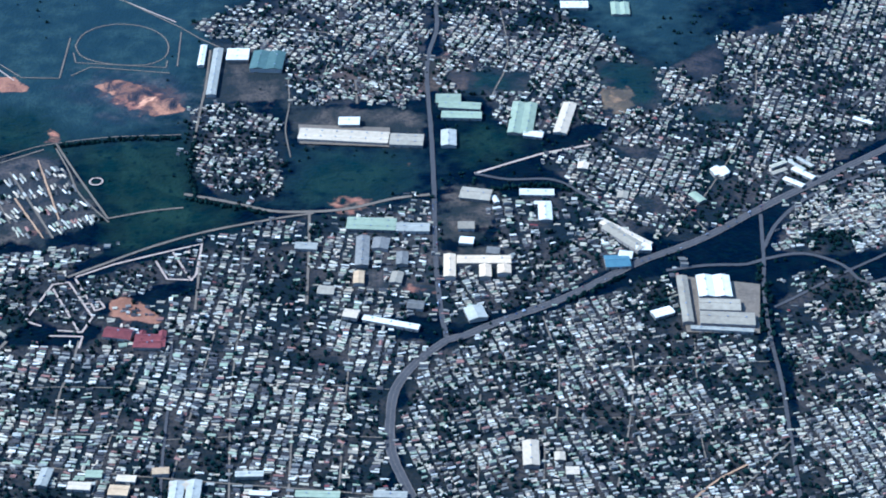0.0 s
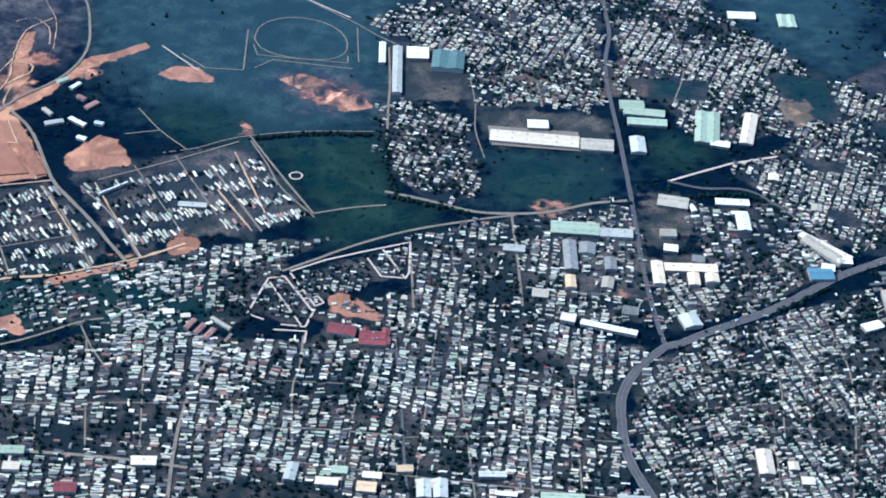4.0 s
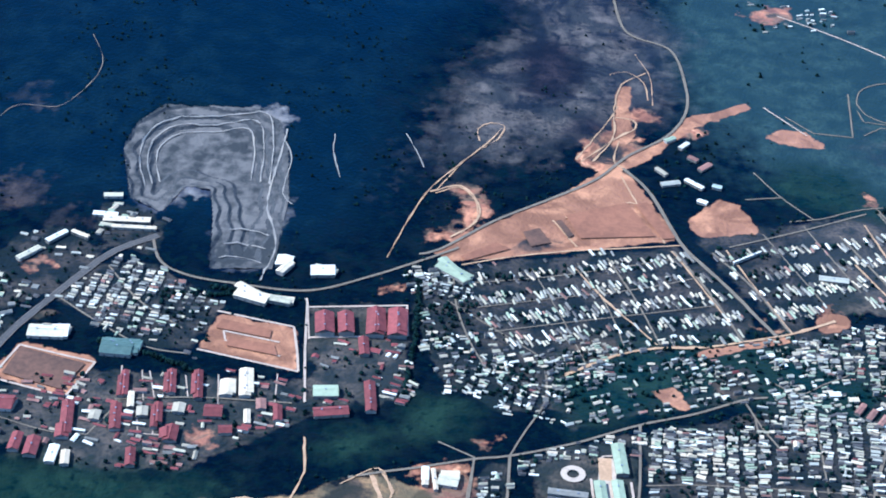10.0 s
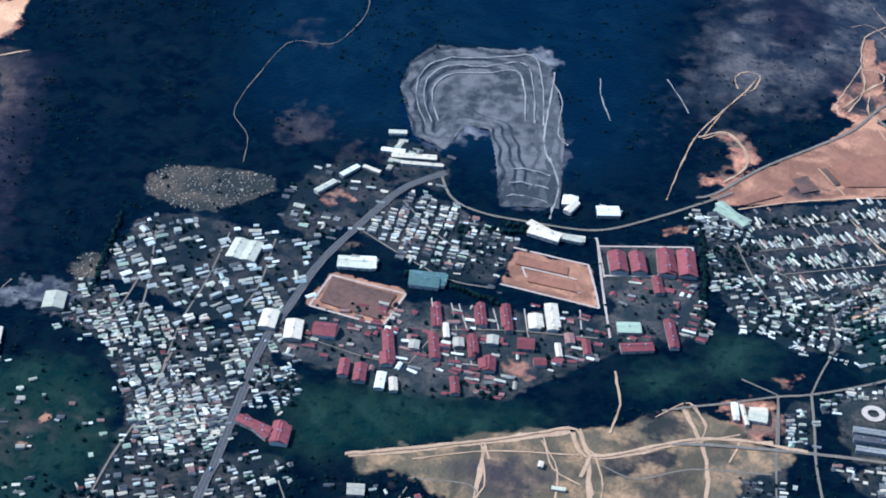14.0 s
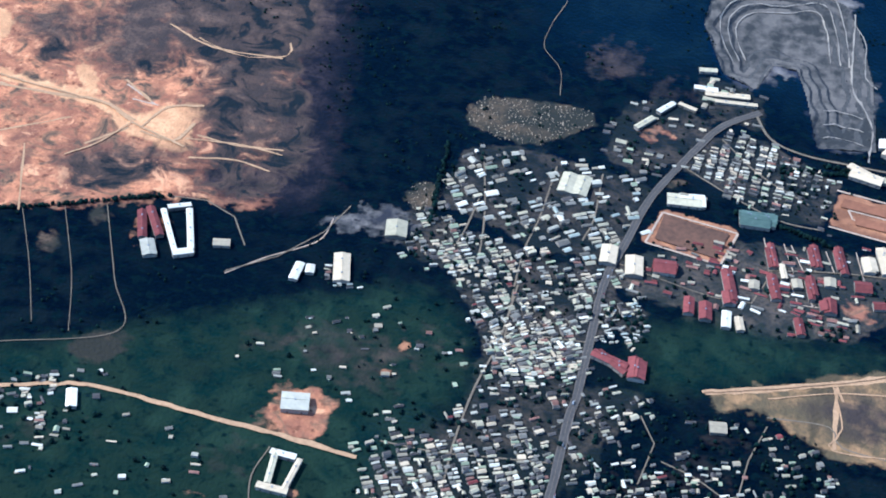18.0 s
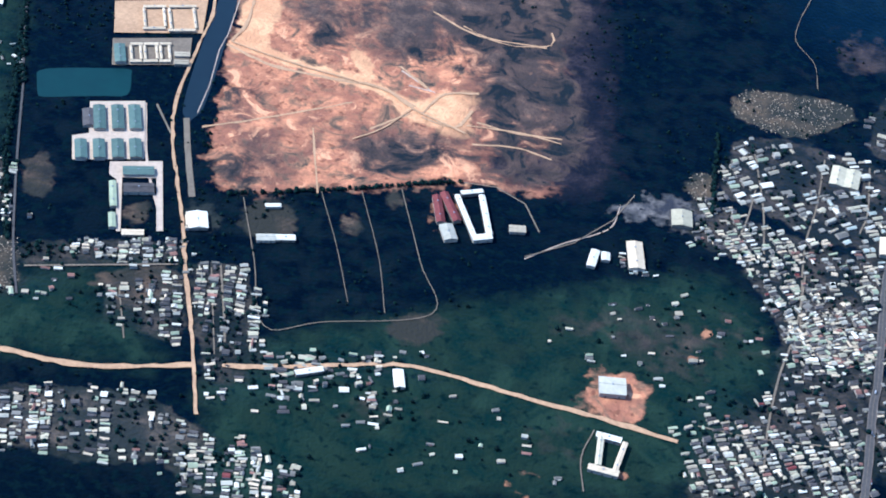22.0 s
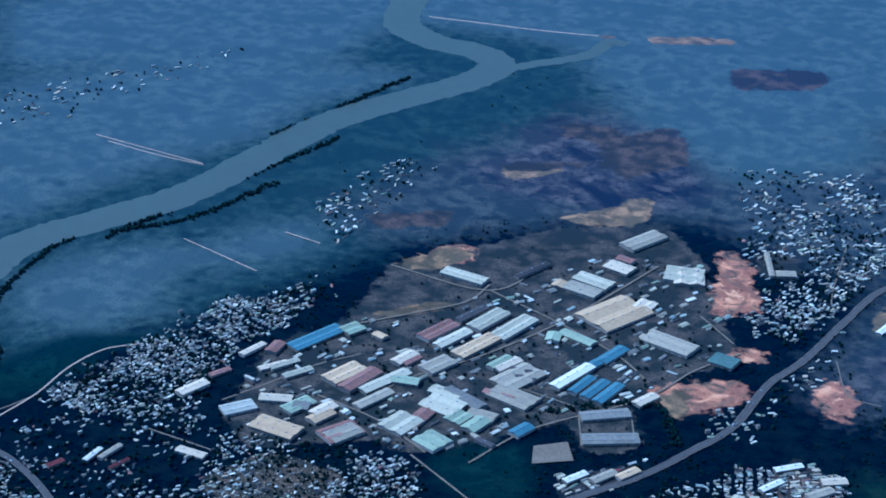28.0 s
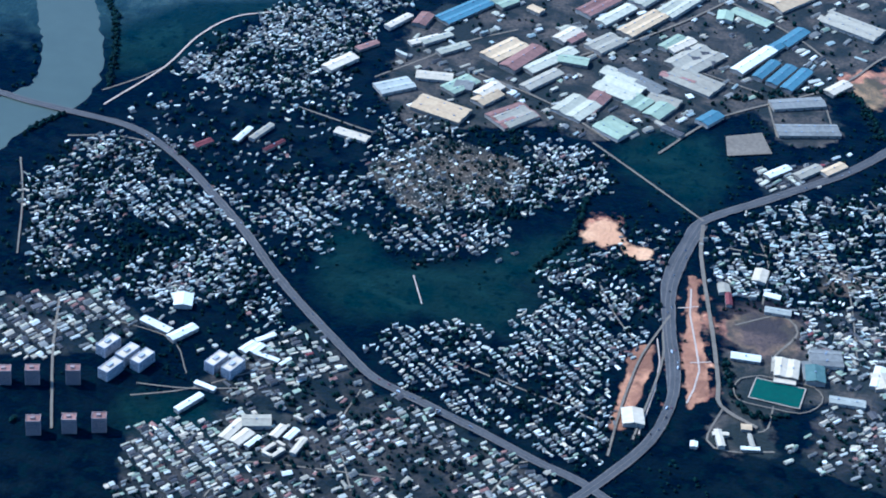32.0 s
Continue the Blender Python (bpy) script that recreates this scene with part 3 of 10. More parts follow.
def houses(x0, y0, x1, y1, lot_w, lot_d, density, palette, *points):
    """Rows of houses over a quarter, along the line x0, y0 - x1, y1, on every lot that is free."""
    points = list(points)
    if palette != "cool" and density > 0.3:
        lay("town", *points)
    if palette == "cool":
        density *= 1.35
    names, weights = zip(*PALETTES[palette])
    weights = np.array(weights) / sum(weights)
    ang = math.atan2(y1 - y0, x1 - x0)
    c, s = math.cos(ang), math.sin(ang)
    us = [p[0] * c + p[1] * s + k for p in points for k in (-1.5, 1.5)]
    vs = [p[1] * c - p[0] * s + k for p in points for k in (-1.5, 1.5)]
    spots = []
    long_step, row_step = lot_d * 1.3, lot_w * 0.72
    u, column = min(us), 0
    while u < max(us):
        v = min(vs) + rng.random() * row_step
        while v < max(vs):
            deep = row_step * rng.choice((0.8, 1.0, 1.25, 1.9), p=(0.3, 0.4, 0.22, 0.08))
            if rng.random() < 0.3:
                cut = rng.uniform(0.35, 0.65)
                spots.append((u + long_step * cut / 2, v + deep / 2, long_step * cut, deep))
                spots.append((u + long_step * (1 + cut) / 2, v + deep / 2, long_step * (1 - cut), deep))
            else:
                spots.append((u + long_step * (0.5 + 0.06 * rng.normal()), v + deep / 2, long_step * rng.uniform(0.7, 1.0), deep))
            v += deep
        column += 1
        u += long_step * (1.06 if column % 2 else 1.3)
    px = np.array([p[0] * c - p[1] * s for p in spots])
    py = np.array([p[0] * s + p[1] * c for p in spots])
    sway = np.array([(noise.noise((x * 0.3, y * 0.3, 11.0)) + noise.noise((x * 0.9, y * 0.9, 4.0)), noise.noise((x * 0.3, y * 0.3, 21.0)) + noise.noise((x * 0.9, y * 0.9, 9.0))) for x, y in zip(px, py)]).reshape(-1, 2)
    ok = inside(points, px + 1.3 * sway[:, 0], py + 1.3 * sway[:, 1])
    verts, faces, index = [], [], []
    loose = 0.34 if palette == "cool" else 0.12
    for k, (u, v, long, deep) in enumerate(spots):
        if not ok[k]:
            continue
        x, y = px[k], py[k]
        gap = noise.noise((x * 0.16, y * 0.16, 3.1)) + 0.6 * noise.noise((x * 0.5, y * 0.5, 8.0))
        if rng.random() > density * (0.92 + 1.5 * gap) or not free(x, y):
            if rng.random() < density * 0.8:
                gaps.append((x, y))
            continue
        a = ang + 0.3 * noise.noise((x * 0.2, y * 0.2, 5.0)) + rng.normal() * loose + (math.pi / 2 if rng.random() < 0.08 else 0)
        w, d = long * rng.uniform(0.66, 0.98) * (0.84 if palette == "cool" else 1), deep * rng.uniform(0.42, 0.78) * (0.68 if palette == "cool" else 1)
        tall = rng.choice((0.07, 0.10, 0.13, 0.19, 0.30), p=(0.36, 0.32, 0.19, 0.10, 0.03))
        style = int(rng.choice(len(names), p=weights))
        rise = min(w, d) * rng.uniform(0.10, 0.32) if rng.random() < 0.8 else 0.015
        occupy(x, y, w * 0.7, d * 0.7, a, 0.0)
        if NEAR(x, y) and len(near_houses) < 300:
            near_houses.append((x, y, w, d, a, tall, names[style]))
            continue
        hv, hf = house_mesh(w, d, tall, rise)
        ca, sa, z, n = math.cos(a), math.sin(a), float(height(x, y)), len(verts)
        verts += [(x + p * ca - q * sa, y + p * sa + q * ca, z + r) for p, q, r in hv]
        faces += [tuple(i + n for i in f) for f in hf]
        index += [0] * 6 + [1 + style] * 2
        if rng.random() < 0.3:
            n = len(verts)
            b = 0.35
            ex, ey, hh = rng.uniform(-.5, .5) * w, (0.5 + b * 0.4) * d * rng.choice((-1, 1)), tall * 0.7
            hv, hf = house_mesh(w * b, d * b, hh, 0.01)
            verts += [(x + (p + ex) * ca - (q + ey) * sa, y + (p + ex) * sa + (q + ey) * ca, z + r) for p, q, r in hv]
            faces += [tuple(i + n for i in f) for f in hf]
            index += [0] * 6 + [1 + int(rng.choice(len(names), p=weights))] * 2
    if verts:
        ob = mesh_object("houses", verts, faces, [WALL, *(STYLES[q] for q in names)], index=index)
        tagged(ob, QUARTER[palette], "houses", kind="stuff")


QUARTER = {"city": "dense small houses with pale and grey metal roofs", "cool": "packed low houses with whitish blue metal roofs",
           "warm": "scattered workshops with cream and tan roofs", "large": "larger workshops and houses with pale roofs", "red": "villas with red tiled roofs and pale yards"}


def NEAR(x, y):
    """The stretches that the aircraft passes nearest."""
    return y < 99 and (-30 < x < 25)


# ---- kinds of ground ----
lay("mottle", (-130.1, 128.2), (-125.5, 128.9), (-122.3, 126.0), (-115.5, 129.7), (-113.5, 124.2), (-115.1, 117.9), (-112.0, 113.4), (-112.5, 106.3), (-115.9, 100.0), (-118.4, 100.7), (-120.4, 106.2), (-120.4, 114.1))
lay("marsh", (-215.0, 75.1), (-210.3, 77.7), (-208.6, 74.4), (-210.7, 71.3), (-213.4, 71.3))
lay("court", (-157.8, 141.2), (-152.2, 143.1), (-151.5, 139.2), (-157.1, 137.4))
lay("soil", (-144.8, 141.6), (-142.5, 143.9), (-142.2, 138.5), (-143.7, 139.0))
lay("court", (-148.3, 143.5), (-141.4, 146.6), (-140.0, 139.2), (-146.5, 138.1))
lay("court", (-166.7, 148.8), (-166.0, 155.1), (-161.5, 155.1), (-161.9, 148.1))
lay("scrub", (-167.7, 144.5), (-161.3, 145.6), (-159.1, 137.9), (-164.0, 135.3))
lay("field", (-171.6, 116.3), (-168.4, 124.3), (-164.3, 123.0), (-164.7, 117.6), (-169.5, 115.3))
lay("court", (-161.2, 101.4), (-157.7, 102.5), (-156.6, 99.7), (-160.2, 97.9))
lay("court", (-139.6, 144.3), (-134.4, 145.9), (-133.8, 139.7), (-138.4, 138.3))
lay("field", (-142.9, 92.1), (-141.2, 92.6), (-140.6, 90.1), (-142.3, 89.6))
lay("field", (-150.9, 95.2), (-149.0, 95.8), (-147.6, 91.7), (-149.5, 91.1))
lay("field", (-73.4, 88.6), (-72.3, 89.2), (-71.5, 87.9), (-72.9, 87.1))
lay("field", (-68.5, 91.4), (-62.4, 93.5), (-62.3, 91.9), (-67.8, 90.0))
lay("field", (-65.7, 96.4), (-62.4, 97.2), (-62.8, 94.8), (-65.3, 94.0))
lay("field", (-74.8, 89.2), (-73.9, 91.0), (-72.4, 91.3), (-72.7, 89.6))
lay("field", (-72.2, 86.7), (-69.4, 87.7), (-69.4, 86.2), (-71.8, 85.6))
lay("soil", (-114.9, 72.5), (-112.2, 73.4), (-112.3, 72.1), (-114.6, 71.4))
lay("field", (-123.8, 84.9), (-120.9, 86.8), (-120.0, 84.2), (-122.6, 83.0))
lay("mottle", (-121.5, 113.0), (-117.6, 118.7), (-112.6, 113.4), (-111.3, 106.0), (-114.0, 100.6), (-117.7, 101.6), (-120.3, 105.5))
lay("mottle", (-128.6, 103.5), (-122.5, 106.0), (-121.7, 101.4), (-127.0, 99.6))
lay("mottle", (-129.5, 116.8), (-124.5, 118.2), (-124.2, 113.7), (-128.0, 113.4))
lay("mottle", (-124.8, 119.7), (-118.0, 121.7), (-117.5, 114.9), (-121.8, 115.2))
lay("mottle", (-138.8, 98.3), (-135.3, 100.6), (-133.6, 96.5), (-136.4, 95.1))
lay("sand", (-126.1, 106.5), (-125.1, 108.9), (-120.9, 111.6), (-120.5, 110.8), (-122.8, 109.0), (-120.4, 108.8), (-122.1, 107.7), (-120.8, 105.9), (-123.3, 106.1), (-124.7, 106.7))
lay("sand", (-195.0, 101.0), (-194.3, 103.8), (-193.1, 105.0), (-192.0, 102.8), (-193.0, 101.8), (-194.2, 101.9))
lay("sand", (-192.0, 102.6), (-189.4, 102.5), (-189.1, 100.8), (-191.4, 101.3))
lay("field", (-135.0, 94.2), (-131.6, 94.8), (-131.0, 91.6), (-133.5, 90.6))
lay("field", (-128.9, 95.0), (-127.4, 95.4), (-126.7, 92.8), (-128.1, 92.3))
lay("field", (-125.9, 98.0), (-124.4, 98.4), (-124.1, 96.6), (-125.4, 96.2))
lay("marsh", (-195.7, 112.2), (-194.3, 116.6), (-189.3, 118.5), (-186.6, 113.9), (-187.6, 107.3), (-191.8, 110.0))
lay("scrub", (-59.5, 180.4), (-52.1, 182.0), (-51.7, 168.8), (-48.4, 161.2), (-44.7, 152.3), (-47.3, 151.8), (-51.4, 158.3), (-58.0, 160.9), (-60.4, 167.6))
lay("scrub", (-62.1, 172.5), (-59.8, 177.5), (-56.6, 162.6), (-50.6, 155.2), (-48.1, 149.6), (-53.2, 149.5), (-58.3, 158.6))
lay("soil", (-38.3, 161.5), (-35.2, 162.6), (-34.1, 160.0), (-37.7, 158.9))
lay("court", (-77.4, 91.5), (-68.8, 94.3), (-59.0, 96.9), (-59.4, 85.9), (-69.3, 84.4), (-75.6, 85.2), (-79.2, 87.5))
lay("rock", (-110.5, 100.6), (-108.8, 102.7), (-106.9, 102.9), (-103.8, 102.3), (-102.8, 100.7), (-105.3, 99.4), (-107.5, 100.3), (-109.5, 99.3))
lay("graves", (-105.3, 104.6), (-104.5, 106.4), (-102.9, 106.4), (-102.8, 103.8), (-104.5, 102.8))
lay("field", (-143.5, 84.7), (-137.7, 86.9), (-136.7, 84.3), (-140.9, 82.0))
lay("grass", (-148.0, 83.5), (-137.3, 87.0), (-137.7, 84.0), (-146.4, 80.6))
lay("grass", (-134.9, 76.7), (-126.9, 77.7), (-123.4, 74.0), (-125.4, 69.7), (-130.3, 70.4))
lay("yard", (-145.5, 72.9), (-137.2, 74.5), (-130.5, 71.3), (-139.2, 69.1), (-144.5, 69.7))
lay("field", (-8.8, 144.9), (3.4, 145.3), (3.1, 139.9), (-8.8, 139.6))
lay("yard", (-35.8, 129.4), (-29.3, 131.0), (-24.0, 121.8), (-29.0, 118.9), (-33.8, 118.2))
lay("court", (-204.5, 212.0), (-194.2, 214.8), (-193.1, 213.3), (-203.1, 209.4))
lay("court", (-209.6, 210.2), (-207.0, 210.9), (-207.2, 209.2), (-209.2, 208.8))
lay("court", (-205.0, 181.7), (-199.8, 183.1), (-199.4, 180.7), (-204.1, 179.6))
lay("court", (-208.2, 168.4), (-203.3, 172.0), (-201.3, 171.3), (-206.1, 165.6))
lay("court", (-194.0, 167.0), (-191.2, 167.4), (-190.9, 164.0), (-193.7, 163.6))
lay("yard", (-213.3, 113.5), (-214.5, 126.2), (-210.1, 132.5), (-210.4, 144.0), (-204.8, 150.5), (-198.9, 157.1), (-189.3, 162.8), (-183.5, 156.2), (-176.3, 139.7), (-182.2, 129.0), (-189.2, 121.1), (-195.9, 114.1), (-202.2, 114.5), (-208.9, 109.8))
lay("yard", (-159.0, 142.1), (-151.2, 144.7), (-150.5, 138.6), (-157.6, 136.2))
lay("yard", (-148.8, 146.5), (-133.3, 149.4), (-132.4, 139.7), (-142.5, 136.5), (-147.6, 138.7))
lay("yard", (-179.6, 160.7), (-176.0, 161.9), (-174.3, 155.6), (-177.8, 154.4))
lay("yard", (-183.9, 93.9), (-173.4, 98.6), (-171.2, 92.4), (-176.4, 90.8), (-180.8, 87.5))
lay("yard", (-90.2, 100.6), (-81.9, 104.4), (-69.3, 105.9), (-69.1, 102.9), (-74.8, 96.2), (-80.5, 95.3), (-89.4, 97.2))
lay("yard", (-69.1, 114.3), (-62.3, 115.2), (-61.6, 104.5), (-67.8, 103.5))
lay("yard", (0.9, 118.0), (6.6, 117.9), (6.0, 113.8), (0.9, 113.8))
lay("yard", (-7.0, 122.4), (-0.1, 122.3), (0.1, 112.5), (-5.9, 113.2))
lay("yard", (0.3, 126.1), (4.8, 126.0), (4.2, 119.4), (0.5, 119.4))
lay("yard", (-18.7, 147.4), (-12.1, 147.4), (-11.6, 137.5), (-18.4, 138.8))
lay("yard", (-11.3, 137.5), (-0.8, 137.4), (-0.5, 131.6), (-10.8, 132.1))
lay("yard", (-53.1, 101.0), (-46.2, 102.5), (-46.0, 94.4), (-52.6, 94.2))
lay("yard", (-138.5, 93.4), (-137.0, 93.8), (-136.3, 90.3), (-137.8, 89.9))
lay("yard", (-182.9, 86.5), (-179.1, 88.1), (-178.3, 84.5), (-181.9, 83.5))
lay("yard", (-210.0, 76.1), (-204.1, 77.5), (-203.1, 74.0), (-207.2, 72.8))
lay("field", (-86.8, 106.3), (-82.8, 105.5), (-83.7, 102.9), (-87.6, 103.7))
lay("field", (-162.9, 102.3), (-157.1, 102.6), (-155.9, 97.4), (-161.0, 96.6))
lay("field", (-51.6, 113.2), (-48.4, 114.2), (-48.0, 110.9), (-50.7, 110.0))
lay("field", (-42.3, 110.0), (-39.3, 111.6), (-38.3, 109.0), (-41.3, 107.5))
lay("field", (-201.2, 179.2), (-194.0, 187.2), (-189.8, 177.7), (-195.7, 170.7))
lay("field", (-216.5, 153.3), (-209.3, 157.7), (-208.5, 153.9), (-214.8, 150.6))
lay("field", (-179.3, 104.5), (-175.6, 105.4), (-175.2, 102.9), (-178.3, 101.5))
lay("field", (-88.0, 111.0), (-86.2, 112.0), (-85.5, 110.1), (-87.4, 109.5))
lay("field", (-163.0, 99.1), (-157.0, 101.3), (-156.0, 97.2), (-161.3, 95.9))
lay("mottle", (-29.2, 142.0), (-26.1, 142.9), (-19.5, 141.0), (-18.9, 136.3), (-22.2, 135.9), (-26.4, 137.6))
lay("mottle", (-56.1, 125.0), (-52.5, 126.3), (-50.4, 124.0), (-55.8, 121.2))
lay("mottle", (-52.3, 134.4), (-50.4, 137.5), (-48.2, 138.7), (-45.0, 139.1), (-43.4, 141.9), (-38.9, 144.7), (-42.4, 141.1), (-46.7, 137.2), (-48.2, 134.1), (-50.4, 133.8))
lay("mottle", (-123.5, 126.0), (-115.9, 121.0), (-112.4, 113.8), (-112.4, 107.5), (-118.5, 107.0), (-120.3, 112.9), (-123.0, 114.3), (-124.7, 121.6))
lay("mottle", (-130.3, 102.9), (-121.2, 104.9), (-120.0, 101.9), (-127.6, 98.7))
lay("mottle", (-135.8, 118.2), (-132.2, 120.9), (-130.9, 115.0), (-134.0, 112.9))
lay("mottle", (-139.8, 107.1), (-137.8, 109.9), (-136.2, 106.0), (-138.2, 101.3))
lay("soil", (-52.3, 134.4), (-50.4, 137.5), (-48.2, 138.7), (-45.0, 139.1), (-43.4, 141.9), (-38.9, 144.7), (-42.4, 141.1), (-46.7, 137.2), (-48.2, 134.1), (-50.4, 133.8))
lay("soil", (-62.9, 122.4), (-61.7, 124.0), (-59.1, 125.4), (-59.4, 129.9), (-58.1, 128.6), (-57.5, 126.3), (-59.9, 123.5), (-61.7, 121.8))
lay("soil", (-38.3, 139.4), (-35.5, 142.4), (-32.4, 140.5), (-32.6, 139.8), (-36.8, 140.5))
lay("scrub", (-29.5, 142.0), (-26.1, 142.9), (-20.0, 141.0), (-18.9, 136.3), (-22.2, 135.9), (-26.5, 138.0))
lay("soil", (-26.7, 139.8), (-24.6, 141.1), (-21.6, 139.3), (-19.6, 137.1), (-22.7, 136.3))
lay("soil", (-30.8, 133.8), (-28.8, 134.2), (-29.0, 132.7), (-30.1, 132.6))
lay("soil", (-34.4, 118.5), (-32.1, 119.1), (-31.6, 117.3), (-33.4, 116.5))
lay("soil", (-45.3, 107.8), (-42.9, 107.4), (-43.2, 106.4), (-45.0, 106.9))
lay("soil", (-56.6, 102.2), (-54.9, 102.7), (-54.8, 101.0), (-56.1, 100.5))
lay("soil", (-60.5, 98.7), (-57.2, 99.5), (-56.4, 95.0), (-59.4, 95.0))
lay("soil", (-23.0, 111.3), (-21.6, 110.4), (-19.3, 109.6), (-20.1, 108.9), (-22.8, 110.0))
lay("soil", (-22.2, 121.0), (-21.2, 120.7), (-21.4, 119.6), (-22.1, 119.9))
lay("soil", (-41.6, 130.7), (-38.9, 130.2), (-38.3, 128.3), (-40.5, 128.1))
lay("soil", (-9.1, 123.3), (-5.4, 124.6), (-2.9, 124.6), (-5.4, 123.2), (-8.7, 122.4))
lay("soil", (-5.4, 115.2), (-3.6, 115.2), (-3.7, 113.5), (-5.1, 113.5))
lay("soil", (-2.7, 114.2), (-0.3, 113.8), (-0.3, 112.5), (-2.3, 112.9))
lay("soil", (28.0, 106.5), (30.1, 103.4), (29.9, 102.2), (28.2, 105.3))
lay("soil", (-2.1, 130.0), (-0.5, 130.0), (-0.8, 128.4), (-1.8, 128.6))
lay("soil", (13.4, 140.3), (16.1, 139.9), (15.6, 137.3), (13.6, 137.3))
lay("soil", (-65.0, 117.5), (-63.1, 118.2), (-62.8, 115.5), (-64.5, 115.2))
lay("soil", (-89.4, 116.8), (-87.5, 117.4), (-86.7, 115.3), (-88.5, 115.1))
lay("court", (-83.9, 89.2), (-77.2, 91.7), (-75.2, 93.1), (-69.5, 94.1), (-64.6, 96.2), (-62.4, 98.0), (-60.2, 96.4), (-59.1, 95.0), (-54.8, 94.6), (-57.3, 91.6), (-83.6, 87.3))
lay("soil", (-60.1, 98.7), (-56.8, 99.5), (-56.7, 95.3), (-59.8, 95.9))
lay("soil", (-75.2, 100.1), (-72.3, 100.6), (-72.1, 98.4), (-74.3, 98.6))
lay("soil", (-56.2, 102.8), (-54.7, 103.0), (-54.7, 101.0), (-56.2, 100.7))
lay("sand", (-140.2, 112.9), (-133.7, 111.7), (-128.6, 110.9), (-125.2, 108.7), (-125.8, 107.6), (-128.9, 109.5), (-133.9, 110.4), (-140.2, 112.0))
lay("canopy", (-124.6, 131.4), (-121.0, 129.5), (-117.7, 130.8), (-118.0, 129.9), (-121.2, 128.3))
lay("soil", (-112.9, 107.5), (-111.4, 107.0), (-112.8, 103.0), (-115.6, 99.2), (-116.6, 100.0), (-114.2, 103.2))
lay("soil", (-39.4, 119.0), (-38.8, 118.6), (-36.8, 115.5), (-38.0, 115.0), (-38.5, 116.8))
lay("soil", (-30.0, 121.4), (-28.2, 121.4), (-27.6, 120.0), (-29.2, 119.8))
lay("soil", (-43.0, 128.6), (-41.3, 128.0), (-41.8, 127.0), (-43.2, 127.4))
lay("sand", (-126.4, 107.2), (-123.7, 110.8), (-120.6, 111.4), (-122.4, 109.3), (-120.7, 106.4), (-124.6, 106.5))
lay("sand", (-139.8, 112.7), (-140.1, 118.5), (-138.9, 120.5), (-137.2, 118.6), (-137.2, 111.6))
lay("sand", (-130.0, 114.5), (-131.3, 114.5), (-130.5, 112.1), (-128.5, 110.5))
lay("sand", (-125.3, 130.6), (-122.0, 134.2), (-117.6, 137.1), (-119.0, 131.6), (-122.1, 130.2))
lay("soil", (-142.4, 120.2), (-137.8, 124.6), (-133.0, 128.7), (-125.9, 131.7), (-123.0, 130.4), (-123.5, 126.8), (-121.1, 125.1), (-115.9, 121.0), (-112.4, 113.8), (-111.9, 106.9), (-113.3, 103.2), (-115.2, 99.4), (-116.7, 100.3), (-120.7, 101.0), (-127.5, 98.1), (-136.5, 94.9), (-138.4, 96.6), (-138.8, 102.4), (-139.8, 110.8), (-140.4, 116.8))
lay("soil", (-133.5, 129.4), (-128.3, 135.9), (-125.8, 138.5), (-124.5, 135.2), (-117.6, 138.0), (-116.7, 131.8), (-121.5, 129.5), (-125.4, 131.4))
lay("field", (-150.6, 95.6), (-149.0, 95.8), (-147.8, 91.9), (-149.4, 91.2))
lay("field", (-135.0, 94.1), (-131.8, 95.3), (-131.0, 91.8), (-133.7, 90.7))
lay("field", (-128.6, 94.9), (-127.2, 95.7), (-126.8, 93.0), (-127.9, 92.4))
lay("soil", (-122.5, 98.9), (-121.2, 99.3), (-120.7, 94.7), (-121.7, 94.1))
lay("soil", (-111.0, 83.1), (-109.4, 84.3), (-105.9, 83.6), (-106.0, 80.7), (-106.8, 79.3), (-110.9, 79.8))
lay("soil", (-106.5, 86.6), (-105.5, 86.9), (-105.3, 86.1), (-106.2, 85.9))
lay("soil", (-105.1, 87.2), (-103.6, 86.5), (-103.9, 85.9), (-104.9, 86.5))
lay("soil", (-209.4, 146.6), (-207.4, 149.8), (-203.5, 151.4), (-204.8, 146.3), (-208.0, 144.6))
lay("soil", (-183.3, 162.0), (-179.6, 156.9), (-176.2, 149.6), (-177.7, 146.7), (-180.8, 146.3), (-181.4, 153.7))
lay("soil", (-177.1, 139.2), (-176.1, 142.8), (-173.7, 140.9), (-173.7, 138.2), (-176.1, 137.4))
lay("soil", (-148.4, 168.2), (-131.5, 171.2), (-131.1, 165.7), (-151.1, 161.0), (-146.9, 164.9))
lay("soil", (-181.6, 132.5), (-174.4, 135.4), (-174.4, 131.9), (-178.1, 127.7), (-181.6, 129.5))
lay("soil", (-184.8, 97.2), (-179.6, 98.1), (-179.1, 94.7), (-182.8, 94.3))
lay("soil", (-161.0, 99.3), (-156.9, 101.0), (-156.2, 97.8), (-160.1, 97.2))
lay("scrub", (-170.4, 135.2), (-167.0, 139.4), (-165.3, 134.9), (-167.4, 131.3))
lay("soil", (-142.3, 135.2), (-136.8, 136.4), (-136.8, 134.6), (-141.5, 133.2))
lay("soil", (-157.1, 126.2), (-154.8, 127.4), (-154.2, 124.5), (-156.5, 123.7))
lay("court", (-210.6, 143.9), (-207.7, 149.2), (-203.6, 150.4), (-206.1, 144.3))
lay("court", (-212.7, 154.3), (-209.3, 157.9), (-208.5, 153.5), (-211.9, 152.6))
lay("court", (-199.6, 159.5), (-191.4, 167.3), (-190.4, 162.9), (-194.0, 159.3))
